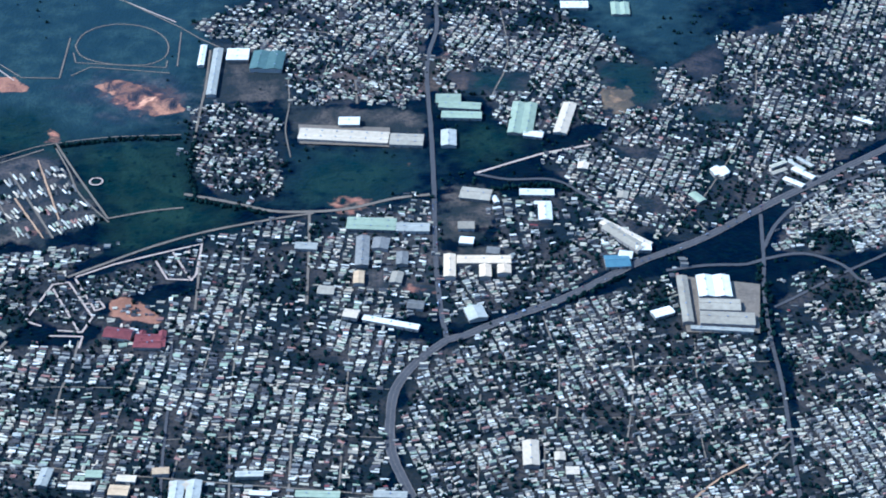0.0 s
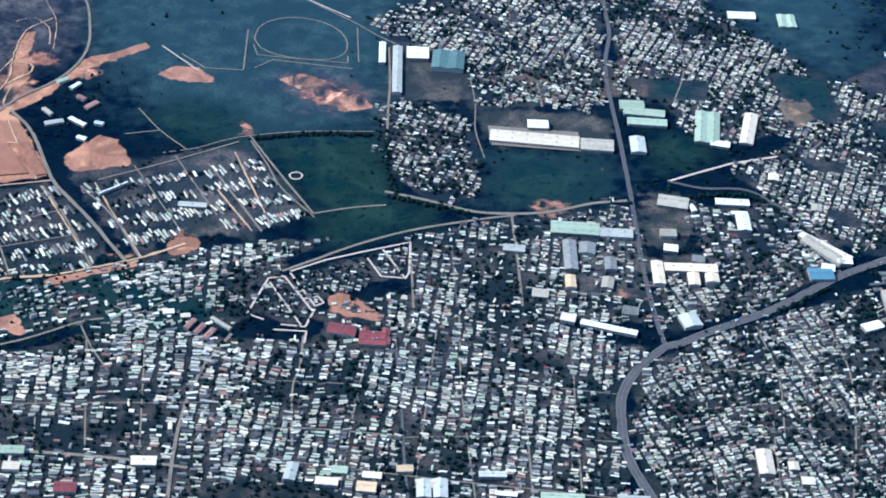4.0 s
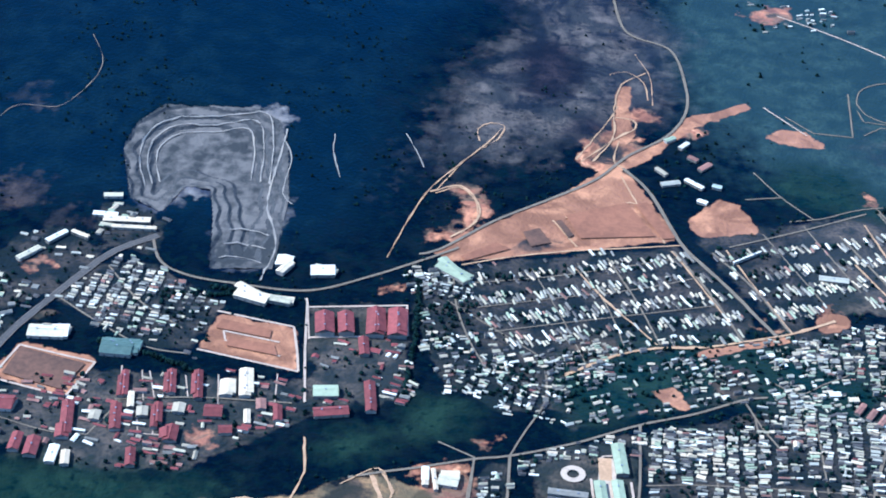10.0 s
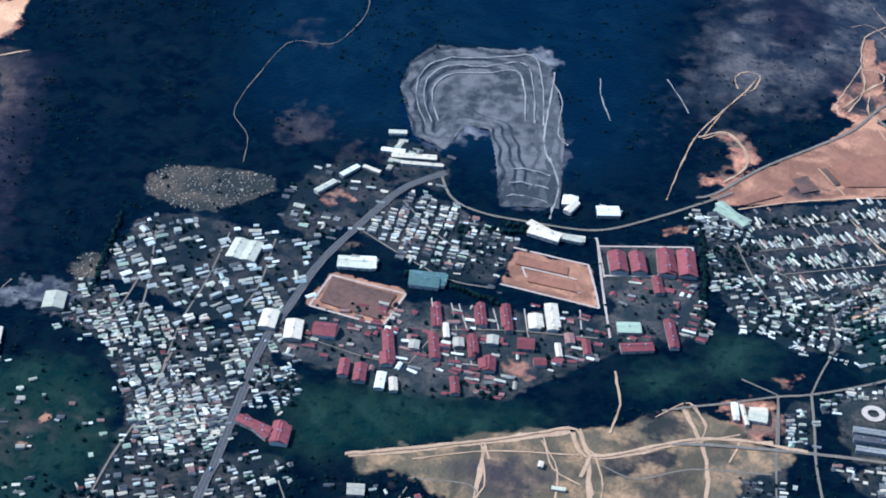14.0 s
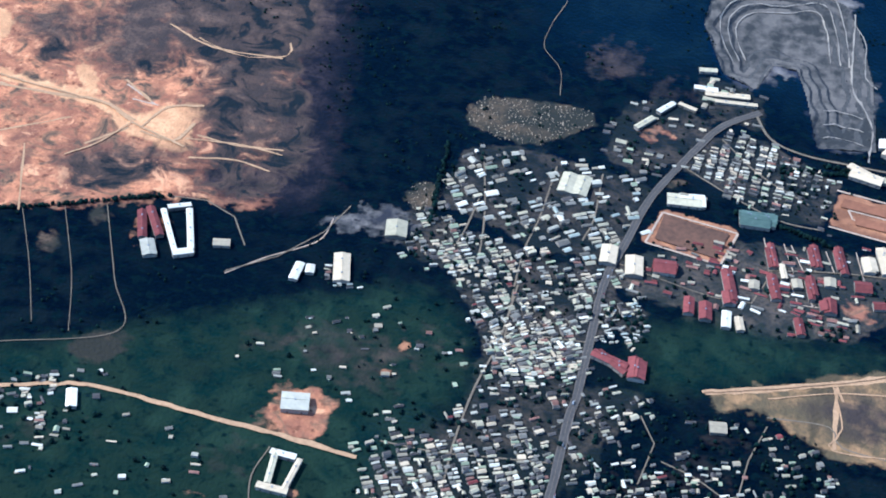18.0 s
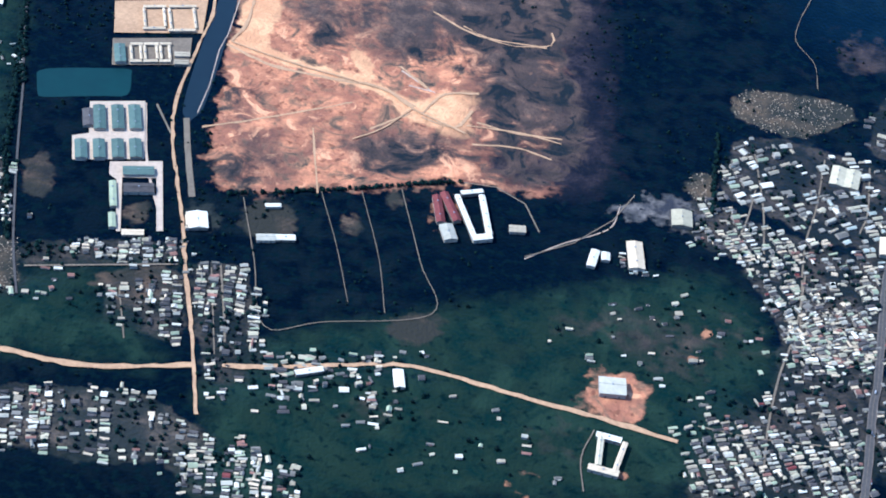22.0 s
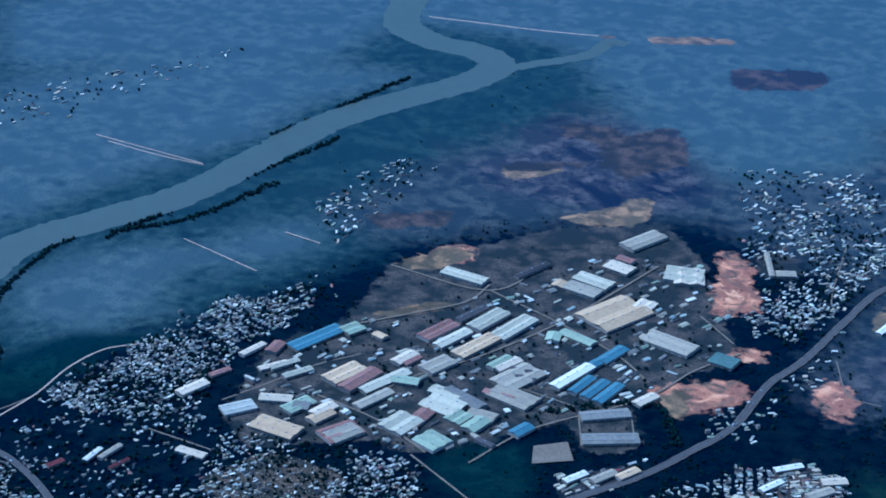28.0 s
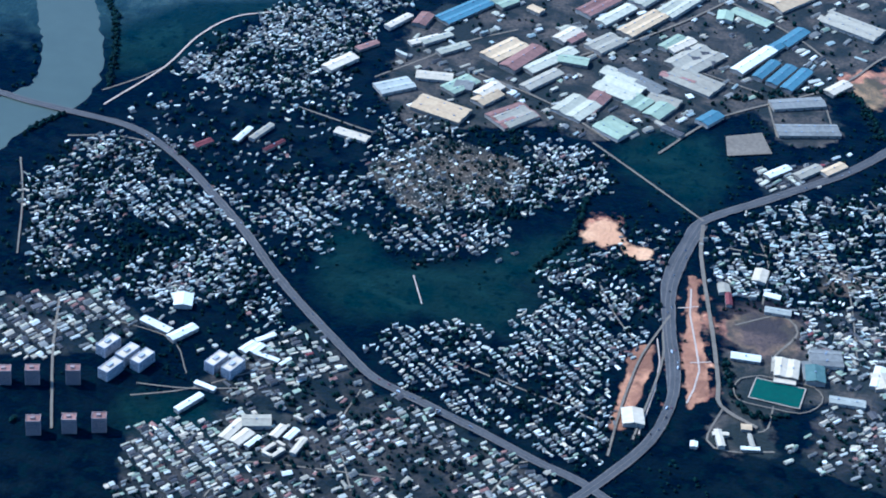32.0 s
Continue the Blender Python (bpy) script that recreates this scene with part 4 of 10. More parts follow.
lay("court", (-210.3, 133.0), (-204.4, 139.0), (-200.6, 140.2), (-205.4, 135.5))
lay("court", (-181.1, 130.4), (-178.9, 133.4), (-178.1, 127.3), (-179.5, 127.2))
lay("scrub", (-213.2, 166.2), (-199.2, 180.3), (-185.3, 170.1), (-194.6, 161.7), (-206.8, 164.7))
lay("soil", (-187.3, 101.7), (-186.4, 102.1), (-182.8, 89.5), (-184.2, 86.2), (-184.8, 91.6), (-186.2, 96.1))
lay("court", (-184.0, 97.4), (-179.4, 99.1), (-178.5, 94.7), (-182.8, 94.1))
lay("soil", (-187.9, 90.9), (-187.2, 92.5), (-186.3, 89.7), (-186.6, 83.2), (-187.2, 83.5))
lay("soil", (-195.3, 103.2), (-193.7, 106.1), (-192.5, 103.0), (-194.1, 101.9))
lay("rock", (-85.2, 130.3), (-84.8, 133.6), (-81.9, 135.6), (-74.0, 137.6), (-74.0, 132.4), (-72.6, 126.2), (-72.3, 117.8), (-76.1, 117.1), (-77.2, 125.3), (-79.5, 126.3), (-81.1, 122.5), (-83.2, 124.9))
lay("rock", (-87.3, 124.2), (-86.4, 124.7), (-86.3, 123.3), (-87.2, 123.2))
lay("scrub", (-62.3, 136.7), (-61.5, 141.9), (-60.6, 143.2), (-60.4, 147.6), (-58.0, 149.1), (-54.9, 153.8), (-52.2, 152.4), (-48.7, 152.4), (-45.6, 149.8), (-44.0, 145.2), (-46.2, 142.4), (-48.1, 142.7), (-50.0, 136.4), (-51.9, 134.6), (-53.1, 137.9), (-54.9, 142.8), (-55.4, 134.6), (-57.8, 134.8), (-60.7, 132.1))
lay("soil", (-52.7, 134.1), (-51.4, 137.2), (-49.5, 141.5), (-49.1, 138.9), (-47.7, 138.3), (-48.7, 135.4), (-51.2, 133.5))
lay("soil", (-49.4, 142.2), (-47.1, 143.7), (-45.1, 143.1), (-46.7, 141.0))
lay("soil", (-62.8, 122.4), (-62.0, 124.3), (-60.5, 124.3), (-60.7, 122.4), (-62.1, 121.4))
lay("soil", (-59.3, 126.7), (-58.4, 129.1), (-58.0, 126.6), (-58.8, 125.3))
lay("soil", (-44.0, 141.0), (-40.7, 143.8), (-40.7, 142.5), (-43.6, 138.9))
lay("court", (-55.4, 124.4), (-53.7, 125.3), (-53.3, 123.6), (-54.9, 122.9))
lay("court", (-52.0, 127.0), (-46.3, 130.2), (-45.9, 129.4), (-51.1, 126.1))
lay("scrub", (-61.2, 136.2), (-59.8, 141.6), (-57.1, 139.3), (-56.3, 135.1), (-59.4, 134.5))
lay("scrub", (-51.3, 145.2), (-47.7, 149.3), (-45.9, 145.6), (-49.5, 141.7))
lay("scrub", (-58.7, 161.6), (-49.2, 164.6), (-47.6, 158.1), (-42.7, 153.9), (-44.8, 152.5), (-50.1, 154.7), (-56.7, 159.3))
lay("scrub", (-65.2, 132.6), (-63.6, 132.9), (-62.2, 128.5), (-64.0, 127.5))
lay("scrub", (-93.4, 124.2), (-91.5, 125.7), (-91.1, 123.2), (-92.6, 122.6))
lay("soil", (-61.5, 128.9), (-59.4, 130.4), (-57.6, 128.0), (-58.4, 124.6), (-59.5, 125.0), (-59.5, 128.3))
lay("scrub", (-94.4, 134.4), (-92.1, 136.6), (-90.5, 137.9), (-90.5, 135.7), (-92.1, 134.3))
lay("scrub", (-92.1, 124.5), (-90.5, 125.1), (-90.6, 123.0), (-91.6, 122.9))
lay("scrub", (-96.7, 122.7), (-96.1, 122.8), (-95.6, 119.6), (-96.0, 119.9))
lay("graves", (-102.3, 115.7), (-101.3, 117.6), (-98.0, 117.8), (-93.4, 117.9), (-93.0, 115.9), (-96.8, 112.5), (-99.7, 112.7), (-102.1, 114.0))
lay("graves", (-153.7, 82.5), (-151.5, 86.6), (-148.5, 86.9), (-147.2, 82.0), (-150.7, 80.0))
lay("graves", (-210.6, 103.9), (-208.1, 109.9), (-204.3, 110.0), (-200.1, 108.6), (-199.8, 104.9), (-203.9, 102.3), (-205.3, 99.4), (-208.2, 101.9))
lay("grass", (-28.8, 132.2), (-19.7, 132.9), (-17.8, 124.7), (-18.6, 123.6), (-23.7, 122.1))
lay("grass", (-10.9, 125.4), (-9.0, 130.8), (-2.1, 129.6), (-1.4, 125.3), (-5.4, 124.6), (-10.4, 123.5))
lay("grass", (-23.9, 121.0), (-18.4, 124.3), (-12.4, 122.4), (-19.2, 118.8), (-23.5, 117.1))
lay("grass", (13.7, 145.3), (17.8, 144.3), (16.6, 140.8), (13.4, 140.8))
lay("grass", (1.5, 142.7), (6.2, 143.1), (7.9, 139.9), (4.2, 139.5))
lay("grass", (2.4, 135.7), (7.6, 133.1), (7.5, 131.5), (3.1, 128.4), (1.4, 130.0))
lay("grass", (-38.3, 135.6), (-31.1, 138.0), (-29.2, 132.3), (-34.0, 129.9))
lay("grass", (-50.6, 112.0), (-45.7, 111.7), (-45.5, 106.5), (-49.0, 105.6), (-50.9, 108.0))
lay("grass", (-88.0, 94.0), (-84.3, 96.0), (-79.0, 95.0), (-74.0, 95.8), (-69.6, 94.9), (-75.1, 92.4), (-83.9, 89.2), (-87.3, 88.3))
lay("grass", (-67.1, 100.9), (-63.0, 102.2), (-62.5, 98.8), (-66.4, 97.0))
lay("grass", (-61.6, 104.8), (-57.8, 106.1), (-56.2, 102.8), (-61.1, 100.8))
lay("grass", (-110.4, 92.1), (-101.3, 95.6), (-98.8, 89.9), (-100.2, 85.2), (-104.5, 80.1), (-105.7, 83.9), (-111.2, 84.1), (-118.4, 82.4), (-120.7, 84.5), (-118.0, 87.4))
lay("grass", (-88.3, 94.7), (-82.3, 95.6), (-76.0, 95.4), (-76.1, 92.1), (-83.7, 89.1), (-87.7, 89.3))
lay("grass", (-130.6, 77.4), (-122.3, 79.4), (-111.4, 79.4), (-109.6, 76.9), (-110.4, 73.8), (-121.9, 70.7), (-129.1, 72.3))
lay("grass", (-163.7, 124.6), (-159.4, 124.2), (-154.4, 104.9), (-153.2, 94.9), (-153.5, 84.3), (-158.3, 81.8), (-159.1, 83.9), (-154.9, 91.2), (-157.5, 103.9))
lay("grass", (-155.3, 79.3), (-147.1, 81.5), (-141.0, 81.0), (-136.2, 79.1), (-136.6, 77.7), (-145.7, 76.5), (-153.1, 77.1))
lay("grass", (-169.3, 105.8), (-165.7, 105.4), (-165.5, 101.8), (-168.8, 101.5))
lay("grass", (-143.5, 130.6), (-134.6, 133.4), (-136.7, 127.5), (-142.5, 123.9))
lay("marsh", (-210.6, 94.2), (-209.7, 98.2), (-205.0, 93.9), (-200.5, 95.5), (-197.4, 100.8), (-195.3, 103.2), (-194.4, 98.6), (-196.6, 95.5), (-195.4, 90.2), (-196.5, 89.0), (-200.2, 90.0), (-204.9, 87.3), (-208.6, 88.9))
lay("marsh", (-215.9, 74.7), (-210.4, 77.0), (-208.9, 74.3), (-211.0, 71.8), (-214.0, 72.1))
lay("marsh", (-234.9, 113.4), (-231.8, 120.8), (-222.6, 125.1), (-226.8, 119.1), (-229.0, 111.5), (-231.3, 107.7))
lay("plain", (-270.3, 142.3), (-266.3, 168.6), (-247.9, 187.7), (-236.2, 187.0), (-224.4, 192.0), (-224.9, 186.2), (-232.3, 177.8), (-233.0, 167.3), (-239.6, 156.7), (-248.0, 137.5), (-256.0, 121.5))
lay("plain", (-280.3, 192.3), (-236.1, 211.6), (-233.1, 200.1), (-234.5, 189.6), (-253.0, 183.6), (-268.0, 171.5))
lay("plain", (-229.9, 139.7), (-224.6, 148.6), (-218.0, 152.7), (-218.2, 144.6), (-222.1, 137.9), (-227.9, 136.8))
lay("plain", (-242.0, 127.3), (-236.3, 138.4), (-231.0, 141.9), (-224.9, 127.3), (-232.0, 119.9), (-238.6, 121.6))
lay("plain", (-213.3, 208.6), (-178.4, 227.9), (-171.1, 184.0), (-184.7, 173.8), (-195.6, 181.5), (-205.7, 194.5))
lay("scrub", (-208.5, 163.8), (-206.2, 185.4), (-192.8, 182.7), (-187.3, 172.7), (-199.4, 163.3))

# the hill forest, the meadows of the north valley and the dry land beyond the reservoir
lay("canopy", (-97.0, 124.0), (-101.0, 150.0), (-100.0, 210.0), (-60.0, 210.0), (-57.0, 172.0), (-66.0, 146.0), (-66.0, 128.0), (-71.0, 120.0), (-86.0, 124.0))
lay("meadow", (-300.0, 125.0), (-300.0, 285.0), (-150.0, 285.0), (-150.0, 190.0), (-176.0, 172.0), (-205.0, 162.0), (-216.0, 140.0), (-226.0, 122.0), (-236.0, 112.0), (-250.0, 108.0))
lay("meadow", (-46.0, 168.0), (-33.0, 180.0), (-18.0, 178.0), (-17.0, 148.0), (-19.0, 133.0), (-29.0, 131.0), (-39.0, 136.5), (-43.5, 145.0), (-45.0, 152.0))
lay("meadow", (-52.0, 230.0), (45.0, 230.0), (45.0, 168.0), (12.0, 163.0), (-16.0, 163.0), (-20.0, 176.0), (-46.0, 182.0))
lay("meadow", (-12.0, 131.0), (-1.0, 131.0), (-1.0, 125.0), (-11.0, 123.5))
lay("meadow", (10.0, 163.0), (26.0, 163.0), (20.0, 147.0), (12.0, 150.0))
lay("stubble", (-170.0, 135.0), (-166.0, 160.0), (-150.0, 172.0), (-112.0, 176.0), (-108.0, 150.0), (-116.0, 140.0), (-131.0, 139.0), (-141.0, 134.0), (-156.0, 133.0))
lay("stubble", (-222.0, 150.0), (-214.0, 172.0), (-200.0, 196.0), (-160.0, 196.0), (-158.0, 168.0), (-170.0, 158.0), (-188.0, 165.0), (-200.0, 158.0), (-212.0, 148.0))
lay("meadow", (-196.0, 230.0), (-120.0, 240.0), (-120.0, 190.0), (-168.0, 184.0))
# pale plain over all the farthest ground, lifting it as haze would
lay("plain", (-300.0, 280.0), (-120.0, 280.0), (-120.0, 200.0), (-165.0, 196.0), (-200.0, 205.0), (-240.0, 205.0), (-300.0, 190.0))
lay("burnt", (-53.0, 138.0), (-51.0, 144.0), (-49.8, 140.0), (-51.6, 136.5))
lay("burnt", (-57.0, 150.0), (-53.0, 153.0), (-51.5, 147.0), (-54.5, 142.0), (-57.5, 145.0))
lay("burnt", (-46.6, 141.2), (-45.4, 142.6), (-44.8, 141.0), (-46.2, 139.6))
lay("earth", (-49.7, 134.1), (-47.5, 133.5), (-43.9, 125.8), (-52.3, 122.9), (-60.1, 120.4), (-61.5, 121.6), (-59.1, 124.2), (-53.3, 129.6))
lay("earth", (-49.8, 133.6), (-48.9, 137.6), (-46.9, 137.2), (-45.3, 139.0), (-43.2, 142.8), (-41.5, 143.8), (-38.6, 145.8), (-38.4, 144.9), (-41.8, 142.2), (-43.8, 139.9), (-45.6, 136.9), (-47.5, 134.6))
lay("earth", (-51.6, 135.1), (-49.3, 139.2), (-49.3, 142.7), (-49.0, 146.0), (-48.0, 146.5), (-47.9, 142.4), (-47.4, 138.9), (-49.4, 134.7))
lay("earth", (-43.3, 128.4), (-41.0, 131.6), (-39.4, 131.1), (-37.9, 127.6), (-42.4, 126.4))
lay("earth", (-37.5, 141.0), (-35.7, 142.3), (-33.9, 142.1), (-32.4, 140.1), (-35.1, 139.9))
lay("earth", (-27.5, 140.8), (-25.5, 142.0), (-22.5, 140.2), (-24.5, 138.6))
lay("earth", (-23.2, 138.2), (-20.6, 139.0), (-19.7, 136.9), (-22.2, 136.0))
lay("glade", (-94.4, 123.9), (-91.8, 126.2), (-90.2, 125.6), (-91.2, 122.9), (-93.2, 122.4))
lay("glade", (-88.4, 121.9), (-87.2, 123.6), (-85.8, 122.8), (-87.0, 121.3))

# brown ground among the quarters, and the worn patches of the bare hill
lay("grass", (-52.7, 111.2), (-47.4, 113.2), (-40.0, 115.1), (-36.3, 114.3), (-32.3, 114.6), (-28.8, 108.8), (-31.8, 106.1), (-35.4, 107.2), (-37.8, 108.6), (-46.7, 105.2), (-51.2, 102.5))
lay("earth", (-45.7, 107.9), (-44.3, 108.8), (-42.7, 106.7), (-43.6, 106.2))
lay("earth", (-43.0, 112.5), (-41.1, 113.4), (-36.4, 115.5), (-36.1, 114.9), (-39.8, 113.2), (-42.4, 112.1))
lay("earth", (-34.5, 117.2), (-33.4, 118.8), (-31.9, 118.2), (-32.4, 116.6), (-34.0, 116.2))
lay("earth", (-22.9, 111.8), (-21.3, 112.3), (-18.5, 109.5), (-18.9, 109.0), (-22.1, 110.1))
lay("glade", (-130.9, 125.2), (-127.1, 126.4), (-125.3, 119.7), (-125.2, 115.0), (-128.5, 113.5), (-130.3, 117.6))
lay("glade", (-126.3, 127.2), (-116.7, 130.8), (-114.4, 124.7), (-115.6, 117.9), (-120.2, 116.5), (-123.9, 118.0), (-126.4, 123.2))
lay("glade", (-120.2, 112.0), (-114.6, 113.6), (-114.5, 108.3), (-118.6, 107.6), (-120.5, 109.4))
lay("glade", (-129.8, 103.4), (-125.6, 105.6), (-121.2, 105.9), (-121.2, 103.6), (-127.1, 100.6), (-129.5, 100.3))
lay("glade", (-136.8, 120.5), (-134.1, 121.9), (-131.6, 119.9), (-131.8, 115.6), (-135.6, 115.5))
lay("glade", (-137.0, 100.9), (-135.0, 101.9), (-133.0, 98.5), (-135.0, 96.1))
lay("burnt", (-120.2, 104.4), (-115.7, 106.6), (-113.6, 104.4), (-114.9, 100.9), (-119.6, 101.4))
lay("burnt", (-126.6, 125.4), (-123.7, 126.3), (-123.1, 121.5), (-125.3, 119.7))
lay("burnt", (-121.2, 120.4), (-117.4, 121.1), (-116.6, 119.2), (-120.3, 118.3))
lay("burnt", (-125.9, 117.9), (-124.0, 116.9), (-123.9, 113.4), (-125.5, 114.4))
lay("burnt", (-138.4, 99.6), (-136.7, 99.2), (-135.2, 96.1), (-137.3, 95.9))
lay("burnt", (-116.5, 128.6), (-112.8, 129.7), (-111.5, 112.1), (-114.3, 116.3))
lay("glade", (-77.8, 89.0), (-73.8, 91.3), (-70.1, 89.8), (-73.4, 87.1))
lay("burnt", (-67.0, 92.5), (-63.5, 94.2), (-63.1, 93.2), (-66.6, 91.0))
lay("burnt", (-65.1, 90.2), (-62.7, 91.0), (-62.6, 89.0), (-65.8, 88.4))
lay("burnt", (-73.5, 88.7), (-72.2, 89.2), (-71.9, 88.0), (-73.3, 87.6))
lay("soil", (-128.6, 159.2), (-116.5, 163.4), (-116.1, 153.1), (-120.4, 151.2), (-124.3, 150.4), (-127.9, 151.8), (-130.1, 153.2))
lay("soil", (-133.5, 130.5), (-130.5, 133.7), (-125.2, 137.3), (-124.3, 132.6), (-131.8, 129.3))
lay("burnt", (-150.2, 95.6), (-149.1, 95.4), (-148.5, 92.6), (-149.2, 92.1))
lay("field", (-163.5, 102.5), (-161.0, 104.0), (-156.6, 100.4), (-156.3, 97.7), (-159.8, 97.3), (-162.5, 98.6))
lay("field", (-158.4, 91.2), (-157.1, 94.8), (-155.0, 89.1), (-156.2, 85.2))
lay("court", (-133.1, 150.5), (-128.3, 150.6), (-126.7, 141.5), (-131.3, 139.5))
lay("yard", (-187.3, 125.2), (-182.5, 127.5), (-179.6, 121.7), (-184.5, 118.7))
lay("soil", (-169.4, 135.6), (-167.4, 139.4), (-165.0, 134.1), (-166.5, 130.7))
lay("field", (-141.9, 135.0), (-133.7, 137.7), (-133.4, 135.0), (-141.0, 132.1))
lay("sand", (-126.4, 107.6), (-124.2, 110.3), (-120.5, 111.5), (-120.9, 110.3), (-122.8, 108.7), (-121.4, 106.0), (-122.9, 105.5), (-124.7, 107.0))
lay("sand", (-125.3, 132.7), (-121.3, 134.9), (-116.6, 138.9), (-117.1, 134.4), (-118.3, 131.0), (-121.4, 130.4), (-123.8, 131.8))

# open fields inside the northern quarters
clearing("meadow", (15.5, 150.3), (18.9, 149.6), (19.7, 145.2), (18.6, 143.6), (16.5, 144.3))
clearing("grass", (13.1, 144.6), (17.7, 143.9), (18.5, 138.5), (17.3, 136.5), (14.0, 139.1))
clearing("grass", (1.1, 142.8), (8.0, 142.8), (7.8, 139.5), (1.7, 139.8))
clearing("court", (13.4, 140.0), (15.9, 140.3), (16.2, 136.8), (13.5, 136.5))
clearing("meadow", (21.4, 149.0), (23.8, 147.7), (23.9, 142.7), (21.2, 140.9), (20.3, 144.5))
clearing("grass", (20.2, 137.3), (24.5, 137.6), (24.6, 135.6), (21.2, 135.0))
clearing("meadow", (26.2, 151.5), (30.2, 152.2), (29.4, 148.9), (26.5, 148.6))
clearing("grass", (14.0, 131.7), (17.2, 131.2), (17.1, 129.5), (14.2, 129.8))
clearing("grass", (14.9, 124.3), (16.9, 124.6), (17.3, 122.3), (15.3, 122.3))
clearing("grass", (21.2, 129.5), (23.1, 128.4), (22.6, 126.3), (20.6, 126.9))
lay("earth", (-75.8, 108.4), (-75.0, 112.4), (-69.7, 111.4), (-68.9, 106.7))
lay("earth", (-88.6, 103.6), (-87.4, 107.4), (-82.0, 106.4), (-83.2, 102.2))
lay("burnt", (-86.8, 104.4), (-86.2, 105.8), (-83.6, 105.2), (-84.2, 103.8))
lay("grass", (-131.3, 81.4), (-119.8, 87.0), (-105.8, 94.6), (-100.2, 92.0), (-97.9, 87.0), (-103.5, 74.4), (-116.5, 70.5), (-132.4, 66.7), (-133.5, 70.2), (-130.9, 75.7))

# dark woods and field edges on the far plain
lay("field", (-205.5, 183.1), (-199.4, 184.0), (-199.0, 180.1), (-204.7, 178.5))
lay("field", (-192.7, 205.6), (-181.5, 208.5), (-181.1, 203.1), (-190.5, 199.1))
lay("field", (-207.6, 170.2), (-201.9, 173.4), (-197.7, 173.6), (-206.9, 168.2))
lay("earth", (-187.0, 100.6), (-186.3, 100.9), (-184.4, 94.0), (-182.9, 89.2), (-183.8, 86.4), (-184.9, 91.0), (-185.9, 95.6))
lay("earth", (-188.4, 91.6), (-187.3, 92.4), (-186.7, 89.6), (-186.7, 83.4), (-187.9, 83.2))
lay("glade", (-184.4, 97.8), (-179.2, 99.2), (-178.2, 94.4), (-182.8, 93.6))
lay("burnt", (-117.7, 125.4), (-113.0, 126.8), (-110.2, 103.3), (-113.7, 100.4), (-116.0, 106.4), (-115.7, 114.3))
lay("glade", (-123.6, 123.7), (-118.1, 125.3), (-116.1, 114.2), (-116.4, 106.3), (-120.3, 109.5))

# small bare plots among the fields below the town
lay("glade", (-104.1, 89.8), (-102.6, 90.3), (-102.2, 89.0), (-103.7, 88.5))
lay("glade", (-106.2, 86.8), (-104.8, 87.3), (-104.4, 86.0), (-105.8, 85.5))
lay("glade", (-104.8, 86.9), (-103.3, 87.3), (-102.9, 86.1), (-104.4, 85.6))
lay("glade", (-101.1, 90.0), (-99.6, 90.4), (-99.3, 89.2), (-100.8, 88.6))
lay("glade", (-106.8, 88.3), (-105.3, 88.8), (-105.0, 87.5), (-106.4, 87.0))
lay("glade", (-110.3, 89.1), (-108.8, 89.6), (-108.4, 88.4), (-109.8, 87.8))
lay("glade", (-112.2, 87.3), (-110.7, 87.7), (-110.3, 86.5), (-111.7, 85.9))
lay("glade", (-112.6, 77.8), (-111.2, 78.2), (-110.8, 77.1), (-112.1, 76.6))
lay("glade", (-124.4, 77.5), (-123.0, 77.9), (-122.5, 76.8), (-123.9, 76.3))
lay("glade", (-122.9, 77.3), (-121.6, 77.7), (-121.1, 76.6), (-122.4, 76.1))
lay("glade", (-83.4, 86.7), (-81.9, 87.1), (-81.6, 85.9), (-83.1, 85.4))
lay("glade", (-86.4, 80.4), (-84.9, 80.8), (-84.7, 79.7), (-86.1, 79.2))
lay("glade", (-84.0, 82.0), (-82.5, 82.4), (-82.3, 81.3), (-83.8, 80.7))
lay("glade", (-88.1, 79.8), (-86.7, 80.2), (-86.4, 79.1), (-87.8, 78.6))
lay("glade", (-108.6, 88.1), (-107.2, 88.6), (-106.8, 87.4), (-108.2, 86.8))
lay("earth", (-103.5, 89.6), (-102.6, 89.8), (-102.5, 89.1), (-103.3, 88.8))
lay("earth", (-104.2, 86.7), (-103.4, 87.0), (-103.3, 86.3), (-104.0, 86.0))
lay("earth", (-107.9, 75.2), (-107.2, 75.4), (-107.1, 74.8), (-107.8, 74.5))
lay("earth", (-114.7, 72.9), (-113.9, 73.1), (-113.8, 72.5), (-114.5, 72.3))

# ---- water, roads and paths ----
def water(name, mat, label, outline, z=0.008):
    """A flat sheet of water with a ragged bank."""
    line = smooth_line([*outline, outline[0]], 0.5)[:-1]
    v = [(p[0], p[1], z) for p in line]
    ob = mesh_object(name, v, [tuple(range(len(v)))], [mat])
    where, gx, gy = window(outline)
    hit = inside([tuple(p) for p in outline], gx, gy)
    taken[where] |= hit
    wet[where] |= hit
    return tagged(ob, label, "water", kind="structure")


